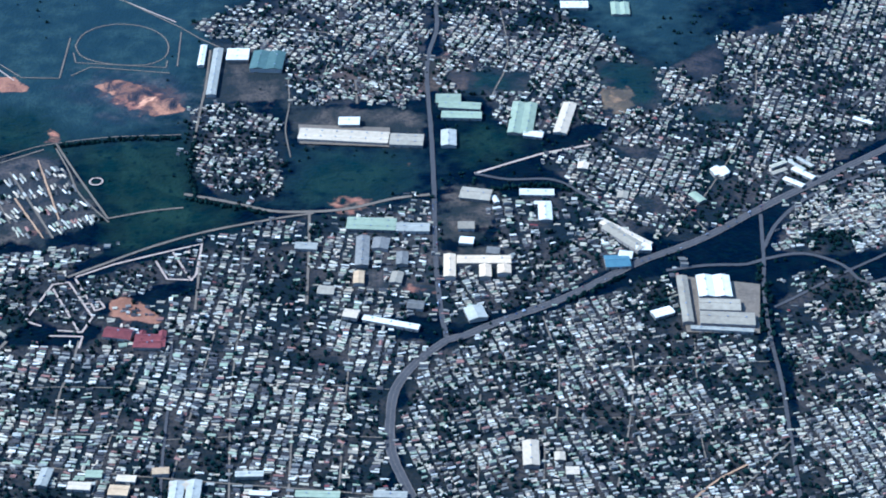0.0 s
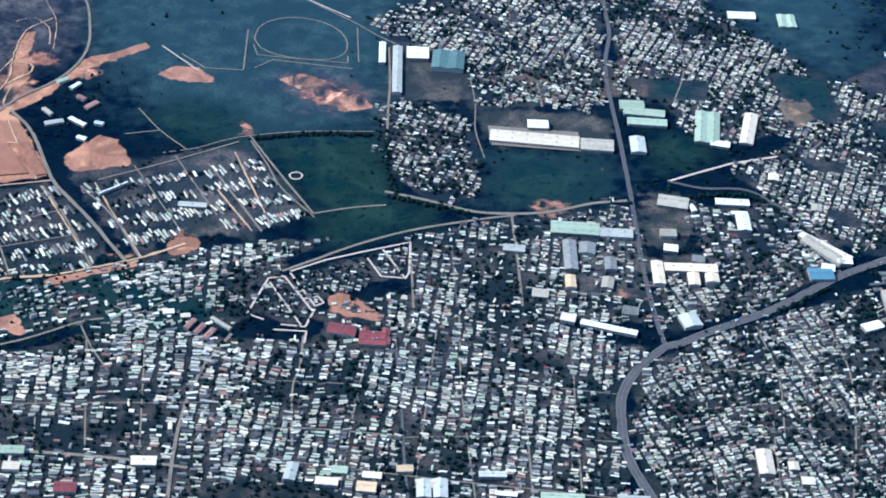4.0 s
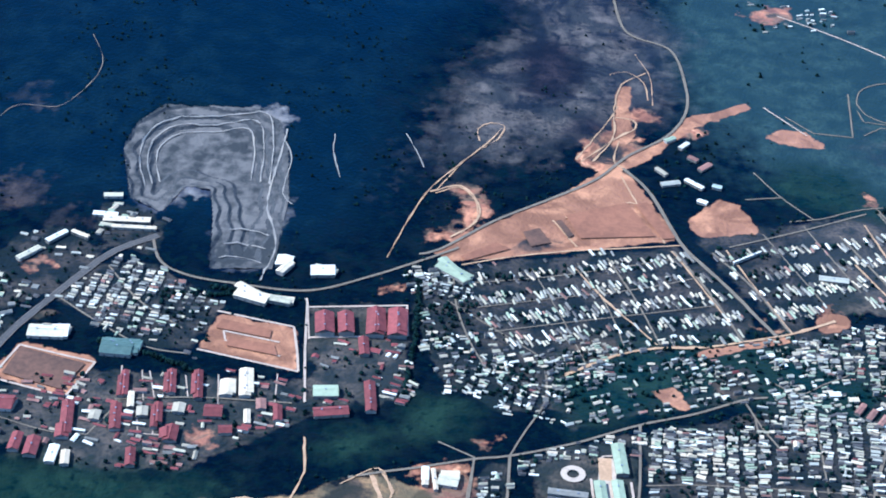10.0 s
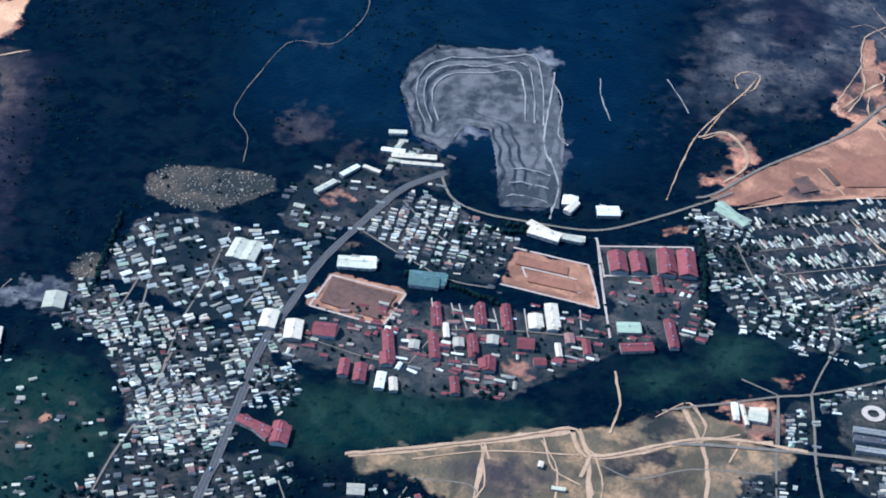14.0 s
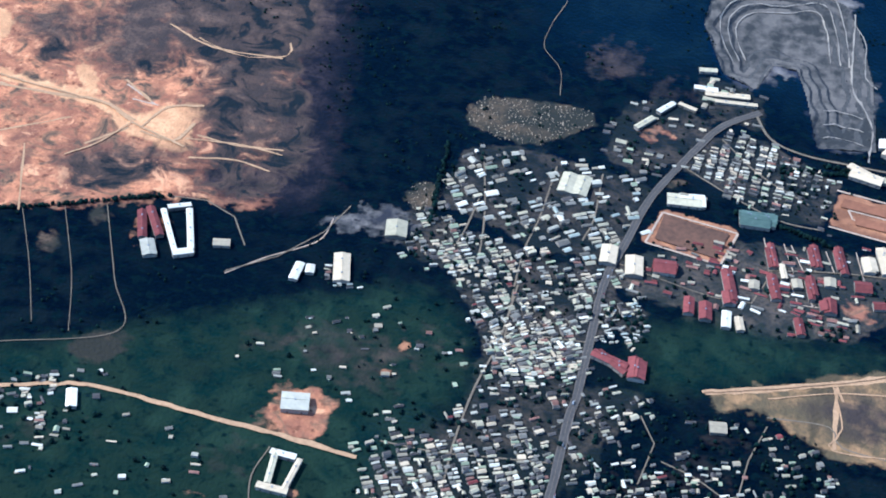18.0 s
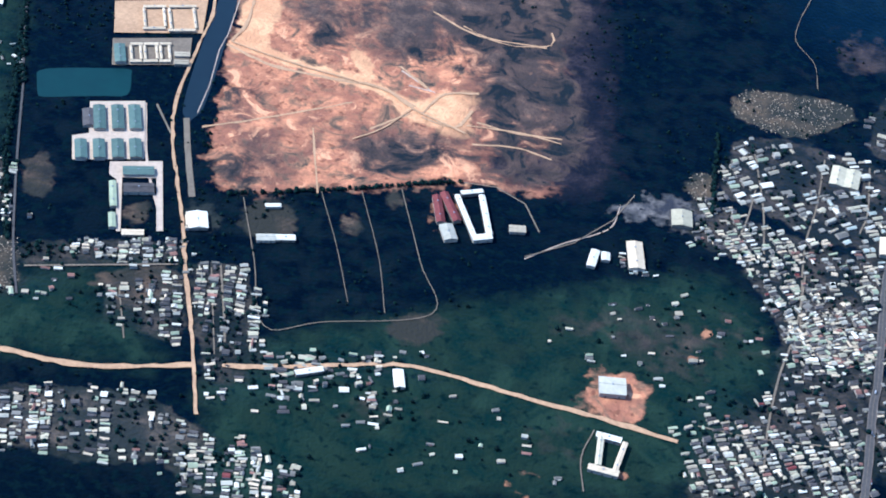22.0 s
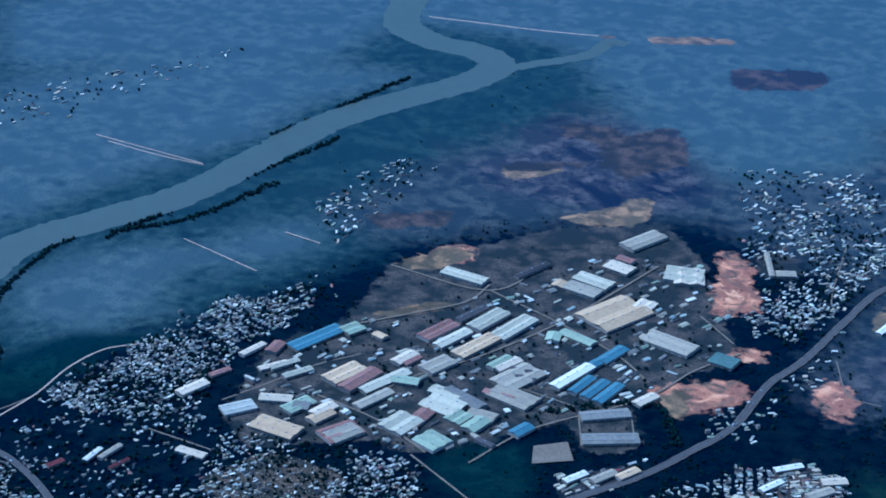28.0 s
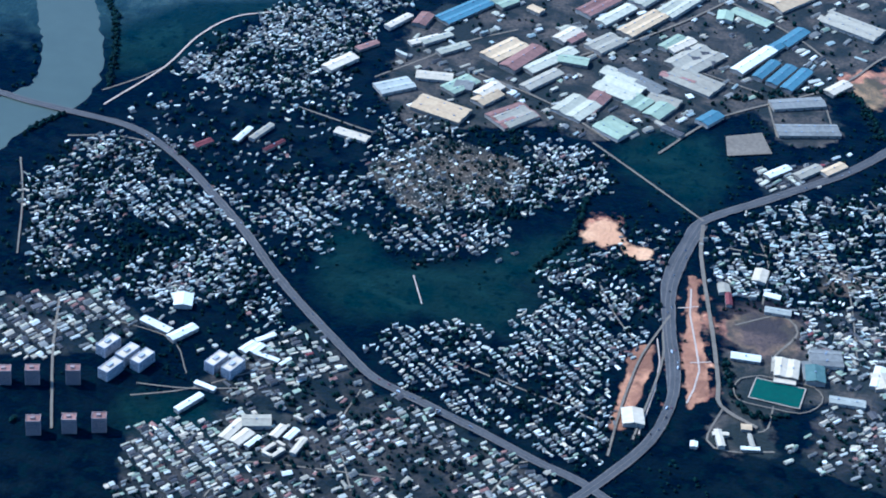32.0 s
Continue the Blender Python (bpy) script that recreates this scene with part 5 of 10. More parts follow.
RIVER = [(-236.51, 91.76), (-236.67, 96.89), (-235.97, 100.82), (-234.41, 104.31), (-235.86, 109.53), (-239.22, 115.32), (-243.04, 122.54), (-244.57, 130.26), (-243.47, 136.49), (-238.86, 143.90), (-234.29, 152.26), (-229.15, 171.94), (-224.32, 181.15), (-218.81, 189.77), (-217.54, 195.92), (-221.40, 199.11), (-226.58, 199.86), (-231.95, 203.68), (-234.09, 210.24), (-235.17, 221.13)]
river = ribbon("river", 95 * 0.0474, WATER, RIVER, "broad grey-green river with low banks", rise=0.008, wobble=0.05)
tagged(river, category="river")
for q in smooth_line(RIVER):
    where, gx, gy = window([q - 3, q + 3])
    wet[where][(gx - q[0]) ** 2 + (gy - q[1]) ** 2 < 4.4] = True
ribbon("river_branch", 30 * 0.0648, WATER, [(-217.57, 194.01), (-213.95, 197.46), (-208.83, 202.94), (-207.57, 208.05), (-205.47, 207.95)], "narrow grey-green side arm of the river", rise=0.007, wobble=0.1)
water("pond", POND, "rectangular teal pond with straight banks", [(-152.60, 104.82), (-152.17, 105.38), (-150.48, 106.04), (-148.10, 106.69), (-146.33, 107.08), (-146.03, 106.51), (-145.69, 104.03), (-147.29, 103.41), (-149.60, 102.65), (-151.37, 102.12), (-151.84, 102.47)])
water("canal", RESERVOIR, "dark reservoir beside the earth hill", [(-142.12, 119.87), (-140.98, 120.22), (-140.42, 113.62), (-140.16, 103.43), (-141.38, 102.93), (-141.92, 109.38)])
road("bank", 0.55, "concrete", (-141.0, 102.5), (-140.0, 98.7), (-138.6, 94.0))
road("path", 0.08, "light", (-140.6, 119.9), (-140.4, 113.6), (-140.6, 111.3), (-140.3, 106.9), (-140.4, 103.3))
road("dirt_road", 0.47, "earth", (-83.7, 89.2), (-79.9, 90.3), (-76.4, 91.5), (-72.9, 92.7), (-70.0, 93.9))
road("dirt_road", 0.37, "earth", (-69.9, 93.8), (-68.9, 91.7), (-65.7, 92.5), (-62.0, 94.5), (-57.0, 95.1))
road("dirt_road", 0.43, "earth", (-68.7, 91.5), (-68.5, 88.9), (-68.5, 84.9))
road("dirt_road", 0.32, "earth", (-75.3, 91.5), (-75.4, 88.6), (-75.5, 85.8))
road("dirt_road", 0.33, "earth", (-62.9, 97.6), (-61.7, 94.4), (-61.2, 91.3), (-61.4, 86.7))
road("dirt_road", 0.14, "earth", (-71.8, 92.7), (-70.6, 90.0), (-70.7, 85.0))
road("lane", 0.15, "concrete", (-68.0, 91.1), (-65.6, 90.2), (-62.1, 91.7), (-57.1, 92.1))
road("lane", 0.14, "concrete", (-79.7, 87.8), (-75.8, 87.8), (-75.0, 86.1), (-70.8, 85.4))
road("lane", 0.15, "concrete", (-56.6, 99.9), (-56.8, 94.8), (-56.9, 87.6))
road("lane", 0.15, "concrete", (-59.0, 101.1), (-56.6, 99.9))
road("path", 0.16, "concrete", (-142.1, 155.0), (-139.4, 155.7))
road("path", 0.15, "concrete", (-142.1, 155.0), (-141.7, 147.8))
road("path", 0.15, "concrete", (-147.8, 153.4), (-147.2, 147.6))
road("path", 0.15, "concrete", (-141.6, 150.8), (-139.2, 151.3))
road("path", 0.14, "concrete", (-145.3, 139.5), (-141.9, 139.4), (-139.1, 140.0))
road("path", 0.14, "light", (-141.8, 138.7), (-142.1, 135.7), (-141.0, 132.3))
road("path", 0.14, "concrete", (-156.6, 128.2), (-145.3, 130.0))
road("path", 0.14, "concrete", (-149.4, 135.2), (-148.2, 128.2))
road("path", 0.12, "light", (-177.6, 105.0), (-175.0, 104.6))
road("wall_path", 0.08, "light", (-80.3, 105.8), (-79.7, 102.3))
road("wall_path", 0.08, "light", (-78.9, 105.5), (-78.2, 102.5))
road("wall_path", 0.08, "light", (-78.4, 105.5), (-77.5, 102.7))
road("wall_path", 0.08, "light", (-76.0, 105.4), (-75.4, 103.1))
road("wall_path", 0.07, "light", (-78.4, 101.4), (-77.9, 99.4))
road("wall_path", 0.07, "light", (-77.4, 101.5), (-76.9, 99.3))
road("wall_path", 0.07, "light", (-77.9, 99.2), (-75.9, 99.3))
road("wall_path", 0.07, "light", (-79.9, 102.3), (-79.3, 99.3))
road("wall_path", 0.08, "light", (-73.9, 105.8), (-73.4, 102.8))
road("wall_path", 0.08, "light", (-72.1, 106.7), (-71.6, 103.7))
road("wall_path", 0.08, "light", (-70.1, 106.4), (-69.8, 103.4))
road("path", 0.14, "light", (-186.4, 99.2), (-185.8, 96.3), (-184.6, 92.9), (-184.0, 91.0), (-183.9, 89.0), (-184.0, 87.5))
road("path", 0.11, "light", (-186.7, 96.8), (-185.5, 97.5))
road("path", 0.11, "light", (-184.7, 91.5), (-183.5, 92.1))
road("path", 0.11, "light", (-187.2, 93.1), (-186.5, 90.9), (-186.1, 88.1), (-186.0, 83.5))
road("lane", 0.18, "concrete", (-182.9, 96.5), (-180.4, 98.6), (-179.0, 97.3), (-179.9, 94.3))
road("lane", 0.14, "concrete", (-179.0, 89.3), (-178.9, 87.1), (-179.4, 86.5))
road("lane", 0.10, "concrete", (-219.9, 81.4), (-215.1, 81.0), (-212.8, 78.3))
road("lane", 0.14, "concrete", (-215.0, 75.1), (-212.2, 76.9), (-209.4, 79.8), (-207.3, 81.9))
road("dirt_road", 0.37, "earth", (-140.2, 112.2), (-136.4, 110.5), (-132.5, 110.2), (-128.2, 110.0), (-125.4, 108.4))
road("dirt_road", 0.20, "earth", (-139.7, 101.8), (-136.1, 103.8), (-131.7, 106.5), (-129.9, 107.7))
road("dirt_road", 0.21, "earth", (-128.1, 104.9), (-125.6, 107.5))
road("dirt_road", 0.21, "earth", (-120.7, 107.8), (-117.7, 107.3), (-114.4, 107.5))
road("dirt_road", 0.26, "earth", (-125.8, 121.0), (-122.0, 118.8), (-116.7, 118.6))
road("dirt_road", 0.21, "earth", (-120.7, 105.1), (-117.5, 105.6), (-114.9, 104.9))
road("mound", 0.17, "light", (-127.0, 112.6), (-124.4, 110.6))
road("mound", 0.17, "light", (-126.2, 110.9), (-124.2, 110.6))
road("path", 0.16, "earth", (-130.4, 96.7), (-132.1, 103.9))
road("path", 0.12, "concrete", (-121.2, 100.6), (-118.4, 100.7), (-116.2, 99.4), (-114.9, 96.6))
road("wall_path", 0.14, "concrete", (-186.3, 124.5), (-182.5, 126.8))
road("wall_path", 0.14, "concrete", (-182.5, 126.8), (-181.0, 122.4))
road("wall_path", 0.14, "concrete", (-186.3, 124.5), (-184.8, 120.2))
road("lane", 0.16, "light", (-35.7, 160.8), (-29.9, 157.4), (-21.8, 151.3))
road("lane", 0.17, "light", (-46.0, 166.4), (-41.8, 169.6), (-37.5, 174.0), (-32.5, 171.1))
road("lane", 0.11, "light", (-115.6, 93.5), (-113.2, 95.8), (-111.3, 97.2), (-110.0, 98.6), (-109.6, 101.1))
road("lane", 0.27, "light", (-230.2, 207.6), (-223.1, 208.1), (-216.1, 208.5), (-209.4, 209.5))
road("lane", 0.17, "light", (-248.1, 159.4), (-241.6, 158.2), (-236.3, 157.8))
road("lane", 0.16, "concrete", (-171.6, 165.3), (-171.1, 155.3), (-170.7, 151.9))
road("lane", 0.14, "concrete", (-168.3, 141.7), (-166.3, 136.3), (-163.4, 135.5))
road("lane", 0.20, "concrete", (-181.2, 145.3), (-177.2, 141.3))
road("lane", 0.18, "concrete", (-218.6, 109.7), (-213.3, 108.8), (-210.3, 108.3))
road("lane", 0.19, "concrete", (-214.4, 115.9), (-212.0, 119.9), (-209.6, 124.1), (-206.7, 127.4))
road("lane", 0.16, "concrete", (-231.2, 99.3), (-228.3, 100.6), (-225.9, 100.9))
road("lane", 0.16, "concrete", (-231.7, 105.8), (-230.2, 108.2), (-228.8, 111.1))
road("lane", 0.15, "concrete", (-188.6, 92.5), (-190.2, 94.3), (-192.2, 97.5))
road("lane", 0.14, "concrete", (-198.4, 85.8), (-194.5, 85.0), (-190.8, 84.3), (-188.4, 83.6))
road("lane", 0.15, "concrete", (-185.1, 104.8), (-180.1, 104.9), (-174.3, 103.9))
road("lane", 0.15, "concrete", (-184.2, 108.1), (-182.2, 103.9), (-181.7, 99.4))
road("lane", 0.17, "concrete", (-181.8, 88.1), (-182.1, 84.6), (-180.6, 84.1), (-178.1, 85.1))
road("lane", 0.13, "concrete", (-207.4, 68.6), (-206.8, 71.9), (-202.5, 73.2), (-198.0, 74.1))
road("lane", 0.13, "concrete", (-202.6, 81.0), (-202.5, 77.0), (-200.0, 72.2))
road("lane", 0.17, "concrete", (-192.7, 74.7), (-191.8, 78.3), (-190.8, 78.6))
road("lane", 0.14, "concrete", (-103.1, 80.4), (-99.6, 80.2), (-96.1, 80.5), (-92.6, 80.8))
road("lane", 0.15, "concrete", (-97.9, 91.8), (-94.2, 92.1), (-91.6, 92.2))
road("lane", 0.14, "concrete", (-86.1, 82.4), (-83.9, 81.4), (-81.5, 79.5))
road("lane", 0.15, "concrete", (-100.5, 110.8), (-99.6, 103.8), (-99.4, 98.4))
road("lane", 0.15, "concrete", (-95.2, 110.4), (-95.8, 104.5), (-96.6, 99.5), (-96.8, 90.9))
road("lane", 0.15, "concrete", (-91.9, 110.3), (-92.1, 105.1), (-92.7, 102.5))
road("lane", 0.16, "concrete", (-83.6, 116.5), (-80.7, 112.9), (-77.2, 110.3))
road("lane", 0.16, "concrete", (-86.3, 112.6), (-82.7, 110.0), (-79.3, 108.0), (-76.1, 107.6))
road("lane", 0.15, "concrete", (-77.0, 105.9), (-76.7, 102.9))
road("lane", 0.15, "concrete", (-79.7, 105.4), (-79.7, 102.3), (-81.0, 98.6))
road("lane", 0.12, "concrete", (-59.8, 116.0), (-52.8, 110.5))
road("lane", 0.12, "concrete", (-54.3, 120.7), (-51.9, 115.3), (-49.9, 110.0))
road("lane", 0.12, "concrete", (-51.1, 121.8), (-48.8, 116.9), (-47.4, 112.2))
road("lane", 0.13, "concrete", (-37.8, 127.5), (-33.5, 119.0))
road("lane", 0.13, "concrete", (-34.8, 129.0), (-31.1, 121.3))
road("lane", 0.15, "concrete", (-41.8, 103.7), (-41.0, 95.6))
road("lane", 0.15, "concrete", (-38.9, 106.4), (-37.7, 95.3))
road("lane", 0.15, "concrete", (-35.0, 107.4), (-34.2, 95.0))
road("lane", 0.15, "concrete", (-19.8, 105.5), (-20.7, 98.3), (-21.3, 91.7))
road("lane", 0.15, "concrete", (-15.0, 108.4), (-16.6, 92.1))
road("lane", 0.11, "concrete", (-45.8, 98.7), (-41.4, 99.3), (-29.3, 99.9))
road("lane", 0.15, "concrete", (-13.4, 110.0), (-13.4, 101.4), (-12.8, 91.3))
road("lane", 0.15, "concrete", (-5.7, 107.4), (-5.9, 99.0), (-6.0, 91.9))
road("lane", 0.11, "concrete", (-17.5, 102.0), (-9.3, 102.5), (-3.0, 101.9))
road("lane", 0.11, "concrete", (-17.4, 96.9), (-9.4, 97.3), (-2.9, 97.0))
road("lane", 0.11, "concrete", (-28.7, 102.1), (-24.3, 102.3), (-17.5, 102.0))
road("lane", 0.15, "concrete", (7.5, 109.8), (8.3, 104.2), (7.8, 97.8))
road("lane", 0.11, "concrete", (-1.8, 97.9), (3.3, 98.9), (12.7, 98.9), (22.9, 99.9))
road("lane", 0.11, "concrete", (0.4, 104.3), (5.0, 104.8), (12.9, 104.2), (22.8, 104.7))
road("lane", 0.11, "concrete", (17.7, 107.2), (17.1, 97.7), (17.3, 92.8))
road("lane", 0.14, "concrete", (-8.1, 155.1), (-8.3, 147.3), (-9.4, 139.2))
road("lane", 0.14, "concrete", (-4.2, 155.1), (-3.5, 138.3))
road("lane", 0.14, "concrete", (-17.6, 151.2), (-7.0, 149.2), (-0.8, 150.1))
road("lane", 0.14, "concrete", (5.6, 155.0), (6.2, 145.4), (4.7, 139.1))
road("lane", 0.14, "concrete", (14.6, 132.3), (19.6, 138.1), (24.5, 141.6), (29.3, 143.3))
road("lane", 0.13, "concrete", (16.9, 119.3), (20.9, 125.9), (25.2, 136.3), (27.0, 147.1))
road("lane", 0.13, "concrete", (13.6, 130.7), (17.5, 125.2), (19.9, 120.0))
road("lane", 0.13, "concrete", (-183.1, 106.0), (-175.3, 105.4), (-169.4, 108.8), (-164.1, 112.1))
road("lane", 0.12, "concrete", (-181.9, 111.3), (-177.3, 104.8), (-174.8, 95.4))
road("lane", 0.13, "concrete", (-177.1, 114.5), (-173.0, 109.2), (-170.9, 105.3))
road("lane", 0.14, "concrete", (-155.4, 134.2), (-153.9, 126.4))
road("lane", 0.14, "concrete", (-151.1, 136.6), (-148.9, 127.1))
road("lane", 0.14, "concrete", (-158.1, 128.6), (-146.2, 133.0))
road("lane", 0.11, "concrete", (-135.7, 87.2), (-133.7, 79.2))
road("lane", 0.11, "concrete", (-141.0, 83.8), (-139.5, 79.2))
road("lane", 0.13, "concrete", (-168.0, 109.8), (-165.1, 113.0), (-164.0, 120.9))
road("hill_track", 0.16, "earth", (-132.4, 129.1), (-127.7, 129.4), (-123.3, 127.3), (-118.4, 128.8), (-114.7, 130.7))
road("hill_track", 0.14, "earth", (-123.3, 119.7), (-119.9, 118.2), (-116.4, 119.0), (-116.5, 120.7))
road("hill_track", 0.12, "earth", (-59.2, 136.1), (-59.5, 137.6), (-58.6, 138.7), (-57.5, 138.4), (-57.9, 136.5), (-59.0, 135.4))
road("hill_track", 0.10, "earth", (-58.6, 135.5), (-59.9, 133.7), (-61.9, 129.1))
road("hill_track", 0.14, "earth", (-51.8, 135.1), (-50.4, 138.6), (-49.2, 141.8), (-48.9, 143.2))
road("hill_track", 0.14, "earth", (-49.0, 141.5), (-47.6, 141.4), (-47.4, 140.2), (-48.8, 138.6), (-51.4, 134.8))
road("hill_track", 0.14, "earth", (-48.6, 138.2), (-48.9, 135.3), (-47.9, 134.4))
road("hill_track", 0.10, "earth", (-46.5, 144.6), (-46.9, 147.2), (-48.3, 148.6), (-49.7, 147.8))
road("hill_track", 0.10, "earth", (-46.1, 143.9), (-46.4, 148.2), (-47.7, 151.6))
road("hill_track", 0.13, "earth", (-61.9, 128.7), (-60.2, 129.8), (-58.9, 128.2), (-58.6, 126.1), (-59.6, 124.1))
road("hill_track", 0.09, "rock", (-72.1, 125.6), (-73.0, 126.8), (-73.0, 131.1), (-73.8, 133.2))
road("hill_track", 0.09, "rock", (-70.2, 134.7), (-70.0, 132.5), (-69.1, 129.4))
road("hill_track", 0.10, "rock", (-64.9, 135.9), (-63.9, 133.9), (-63.1, 131.8))
road("running_track", 0.15, "concrete", (-29.8, 147.3), (-29.5, 149.0), (-28.6, 150.2), (-27.1, 150.9), (-25.4, 150.8), (-23.7, 150.0), (-22.5, 148.6), (-22.0, 146.9), (-22.2, 145.3), (-23.1, 144.4), (-24.2, 144.1), (-26.1, 144.2), (-27.8, 144.7), (-29.2, 145.7), (-29.8, 147.3))
road("dirt_road", 0.15, "earth", (-59.2, 120.3), (-55.8, 121.8), (-51.9, 123.1), (-47.9, 124.1), (-43.5, 125.2))
road("dirt_road", 0.15, "earth", (-52.2, 127.3), (-49.6, 128.7), (-47.0, 129.9), (-44.9, 125.2))
road("dirt_road", 0.15, "earth", (-53.1, 126.8), (-51.2, 123.7))
road("dirt_road", 0.15, "earth", (-48.3, 133.4), (-47.0, 129.9))
road("court_edge", 0.18, "light", (-75.2, 112.5), (-72.6, 112.0), (-69.8, 111.5))
road("court_edge", 0.17, "light", (-69.8, 111.5), (-69.2, 109.0), (-68.8, 106.8))
road("court_edge", 0.17, "light", (-68.8, 106.8), (-72.3, 107.5), (-75.8, 108.2))
road("court_edge", 0.14, "light", (-74.4, 110.4), (-74.1, 109.4), (-70.2, 108.2))
road("court_edge", 0.14, "light", (-74.4, 110.4), (-70.5, 109.7))
road("dirt_road", 0.30, "earth", (-139.7, 120.2), (-139.3, 115.5), (-140.0, 112.6))
road("dirt_road", 0.25, "earth", (-124.8, 107.6), (-123.5, 110.5), (-121.0, 111.3))
road("dirt_road", 0.25, "earth", (-124.7, 107.3), (-122.2, 106.7), (-121.2, 109.1))
road("dirt_road", 0.26, "earth", (-127.2, 113.1), (-124.8, 110.9))
road("dirt_road", 0.17, "earth", (-121.4, 107.2), (-117.3, 107.4), (-114.4, 106.9))
road("dirt_road", 0.18, "earth", (-74.9, 90.3), (-75.4, 92.0))
road("dirt_road", 0.25, "earth", (-68.6, 91.8), (-69.1, 89.7))
road("dirt_road", 0.18, "earth", (-62.4, 98.0), (-61.3, 96.0), (-61.6, 94.6))
road("dirt_road", 0.18, "earth", (-59.1, 94.9), (-59.8, 92.7))
road("dirt_road", 0.14, "earth", (-79.7, 89.5), (-74.9, 91.1), (-69.3, 91.7))
road("dirt_road", 0.18, "earth", (-69.4, 94.2), (-68.4, 92.0), (-65.2, 92.9), (-59.1, 95.5))
road("dirt_road", 0.18, "earth", (-68.4, 92.0), (-67.7, 89.3), (-68.0, 85.7))
road("dirt_road", 0.14, "earth", (-75.6, 92.1), (-75.0, 87.8), (-75.6, 85.7), (-69.4, 85.9))
road("dirt_road", 0.14, "earth", (-71.7, 93.2), (-70.9, 90.2), (-69.1, 89.0))
road("court_edge", 0.17, "light", (-87.42, 106.96), (-82.09, 105.84))
road("court_edge", 0.17, "light", (-82.09, 105.84), (-83.20, 102.12))
road("court_edge", 0.17, "light", (-83.20, 102.12), (-88.41, 103.36))
road("court_edge", 0.17, "light", (-88.41, 103.36), (-87.42, 106.96))
road("wall_path", 0.16, "light", (-69.3, 113.8), (-65.9, 114.4), (-62.5, 115.0))
road("wall_path", 0.16, "light", (-62.5, 115.0), (-62.1, 111.6))
road("wall_path", 0.16, "light", (-68.7, 110.5), (-62.1, 111.6))
road("wall_path", 0.10, "light", (-69.2, 113.9), (-68.6, 110.3))
road("lane", 0.15, "light", (-48.5, 94.4), (-48.6, 101.1))
road("lane", 0.15, "light", (-48.6, 101.1), (-47.0, 101.4))
road("lane", 0.23, "light", (-144.2, 103.4), (-142.4, 96.7), (-140.3, 91.6))
road("lane", 0.20, "concrete", (-143.4, 103.5), (-141.6, 100.4))
road("lane", 0.11, "light", (-161.8, 96.0), (-159.4, 93.0), (-158.1, 87.8), (-157.5, 84.9))
road("lane", 0.11, "light", (-160.6, 96.7), (-157.1, 95.7), (-156.1, 92.7), (-159.0, 92.9))
road("lane", 0.13, "light", (-161.3, 109.5), (-158.5, 110.3), (-158.5, 112.3))
road("lane", 0.06, "concrete", (-130.2, 97.0), (-128.1, 91.4), (-126.4, 86.1))
road("lane", 0.06, "concrete", (-127.5, 97.8), (-125.2, 91.1), (-123.9, 85.7))
road("avenue", 0.58, "asphalt", (0.2, 161.3), (0.2, 155.1), (0.3, 150.1), (-0.4, 145.4), (-0.5, 140.9), (-0.2, 134.0), (0.0, 126.1), (0.1, 117.3), (0.4, 111.2), (0.8, 107.5))
road("highway", 0.66, "asphalt", (41.8, 136.2), (35.0, 131.1), (29.1, 126.6), (24.6, 123.2), (19.3, 118.9), (14.6, 116.1), (9.1, 111.9), (4.3, 109.1), (2.0, 107.6), (0.8, 107.1), (-1.3, 104.6), (-2.6, 101.9), (-2.9, 99.0), (-2.8, 95.6), (-2.0, 92.9), (-1.1, 90.3))
road("railway_road", 0.34, "asphalt", (24.1, 122.1), (23.6, 116.4), (23.1, 112.3), (22.9, 107.2), (23.0, 102.3), (22.8, 96.5), (22.6, 91.1), (22.4, 88.6))
road("side_road", 0.31, "asphalt", (41.3, 147.9), (36.9, 141.9), (32.9, 136.7), (29.6, 132.6), (27.3, 129.0), (25.1, 125.1))
road("ring_road", 0.37, "asphalt", (16.5, 115.1), (19.4, 115.7), (22.3, 115.8), (23.6, 116.4), (26.5, 117.1), (29.1, 115.7), (30.4, 113.6), (33.3, 114.6))
road("side_road", 0.28, "asphalt", (34.8, 118.4), (32.5, 117.0), (28.5, 114.3), (24.9, 111.6), (23.6, 110.7))
road("side_road", 0.38, "asphalt", (23.8, 117.8), (25.2, 121.0), (27.9, 124.3), (31.3, 126.6), (36.0, 129.3))
road("cross_road", 0.38, "concrete", (-18.7, 125.1), (-15.5, 124.1), (-12.0, 122.8), (-8.9, 122.7), (-6.2, 123.1), (-2.9, 124.4), (-0.3, 124.9))
road("lane", 0.29, "concrete", (-26.0, 114.6), (-23.7, 116.1), (-20.7, 118.1), (-16.8, 120.1), (-12.0, 121.7), (-8.9, 122.5))
road("lane", 0.21, "concrete", (-24.0, 121.9), (-21.2, 122.8), (-18.6, 123.3))
road("lane", 0.21, "concrete", (-29.3, 132.2), (-26.9, 127.4), (-24.0, 121.9))
road("lane", 0.13, "concrete", (-35.8, 129.4), (-33.3, 130.2), (-31.3, 131.4), (-29.3, 132.2), (-25.0, 133.1), (-19.7, 133.4))
road("path", 0.14, "concrete", (-35.6, 144.2), (-33.5, 142.1), (-30.4, 142.0), (-30.4, 145.6), (-30.4, 148.6))
road("path", 0.14, "concrete", (-26.9, 155.2), (-21.3, 150.3), (-19.5, 148.4), (-17.7, 146.9))
road("path", 0.12, "concrete", (-29.5, 142.4), (-28.1, 143.8), (-21.5, 142.8))
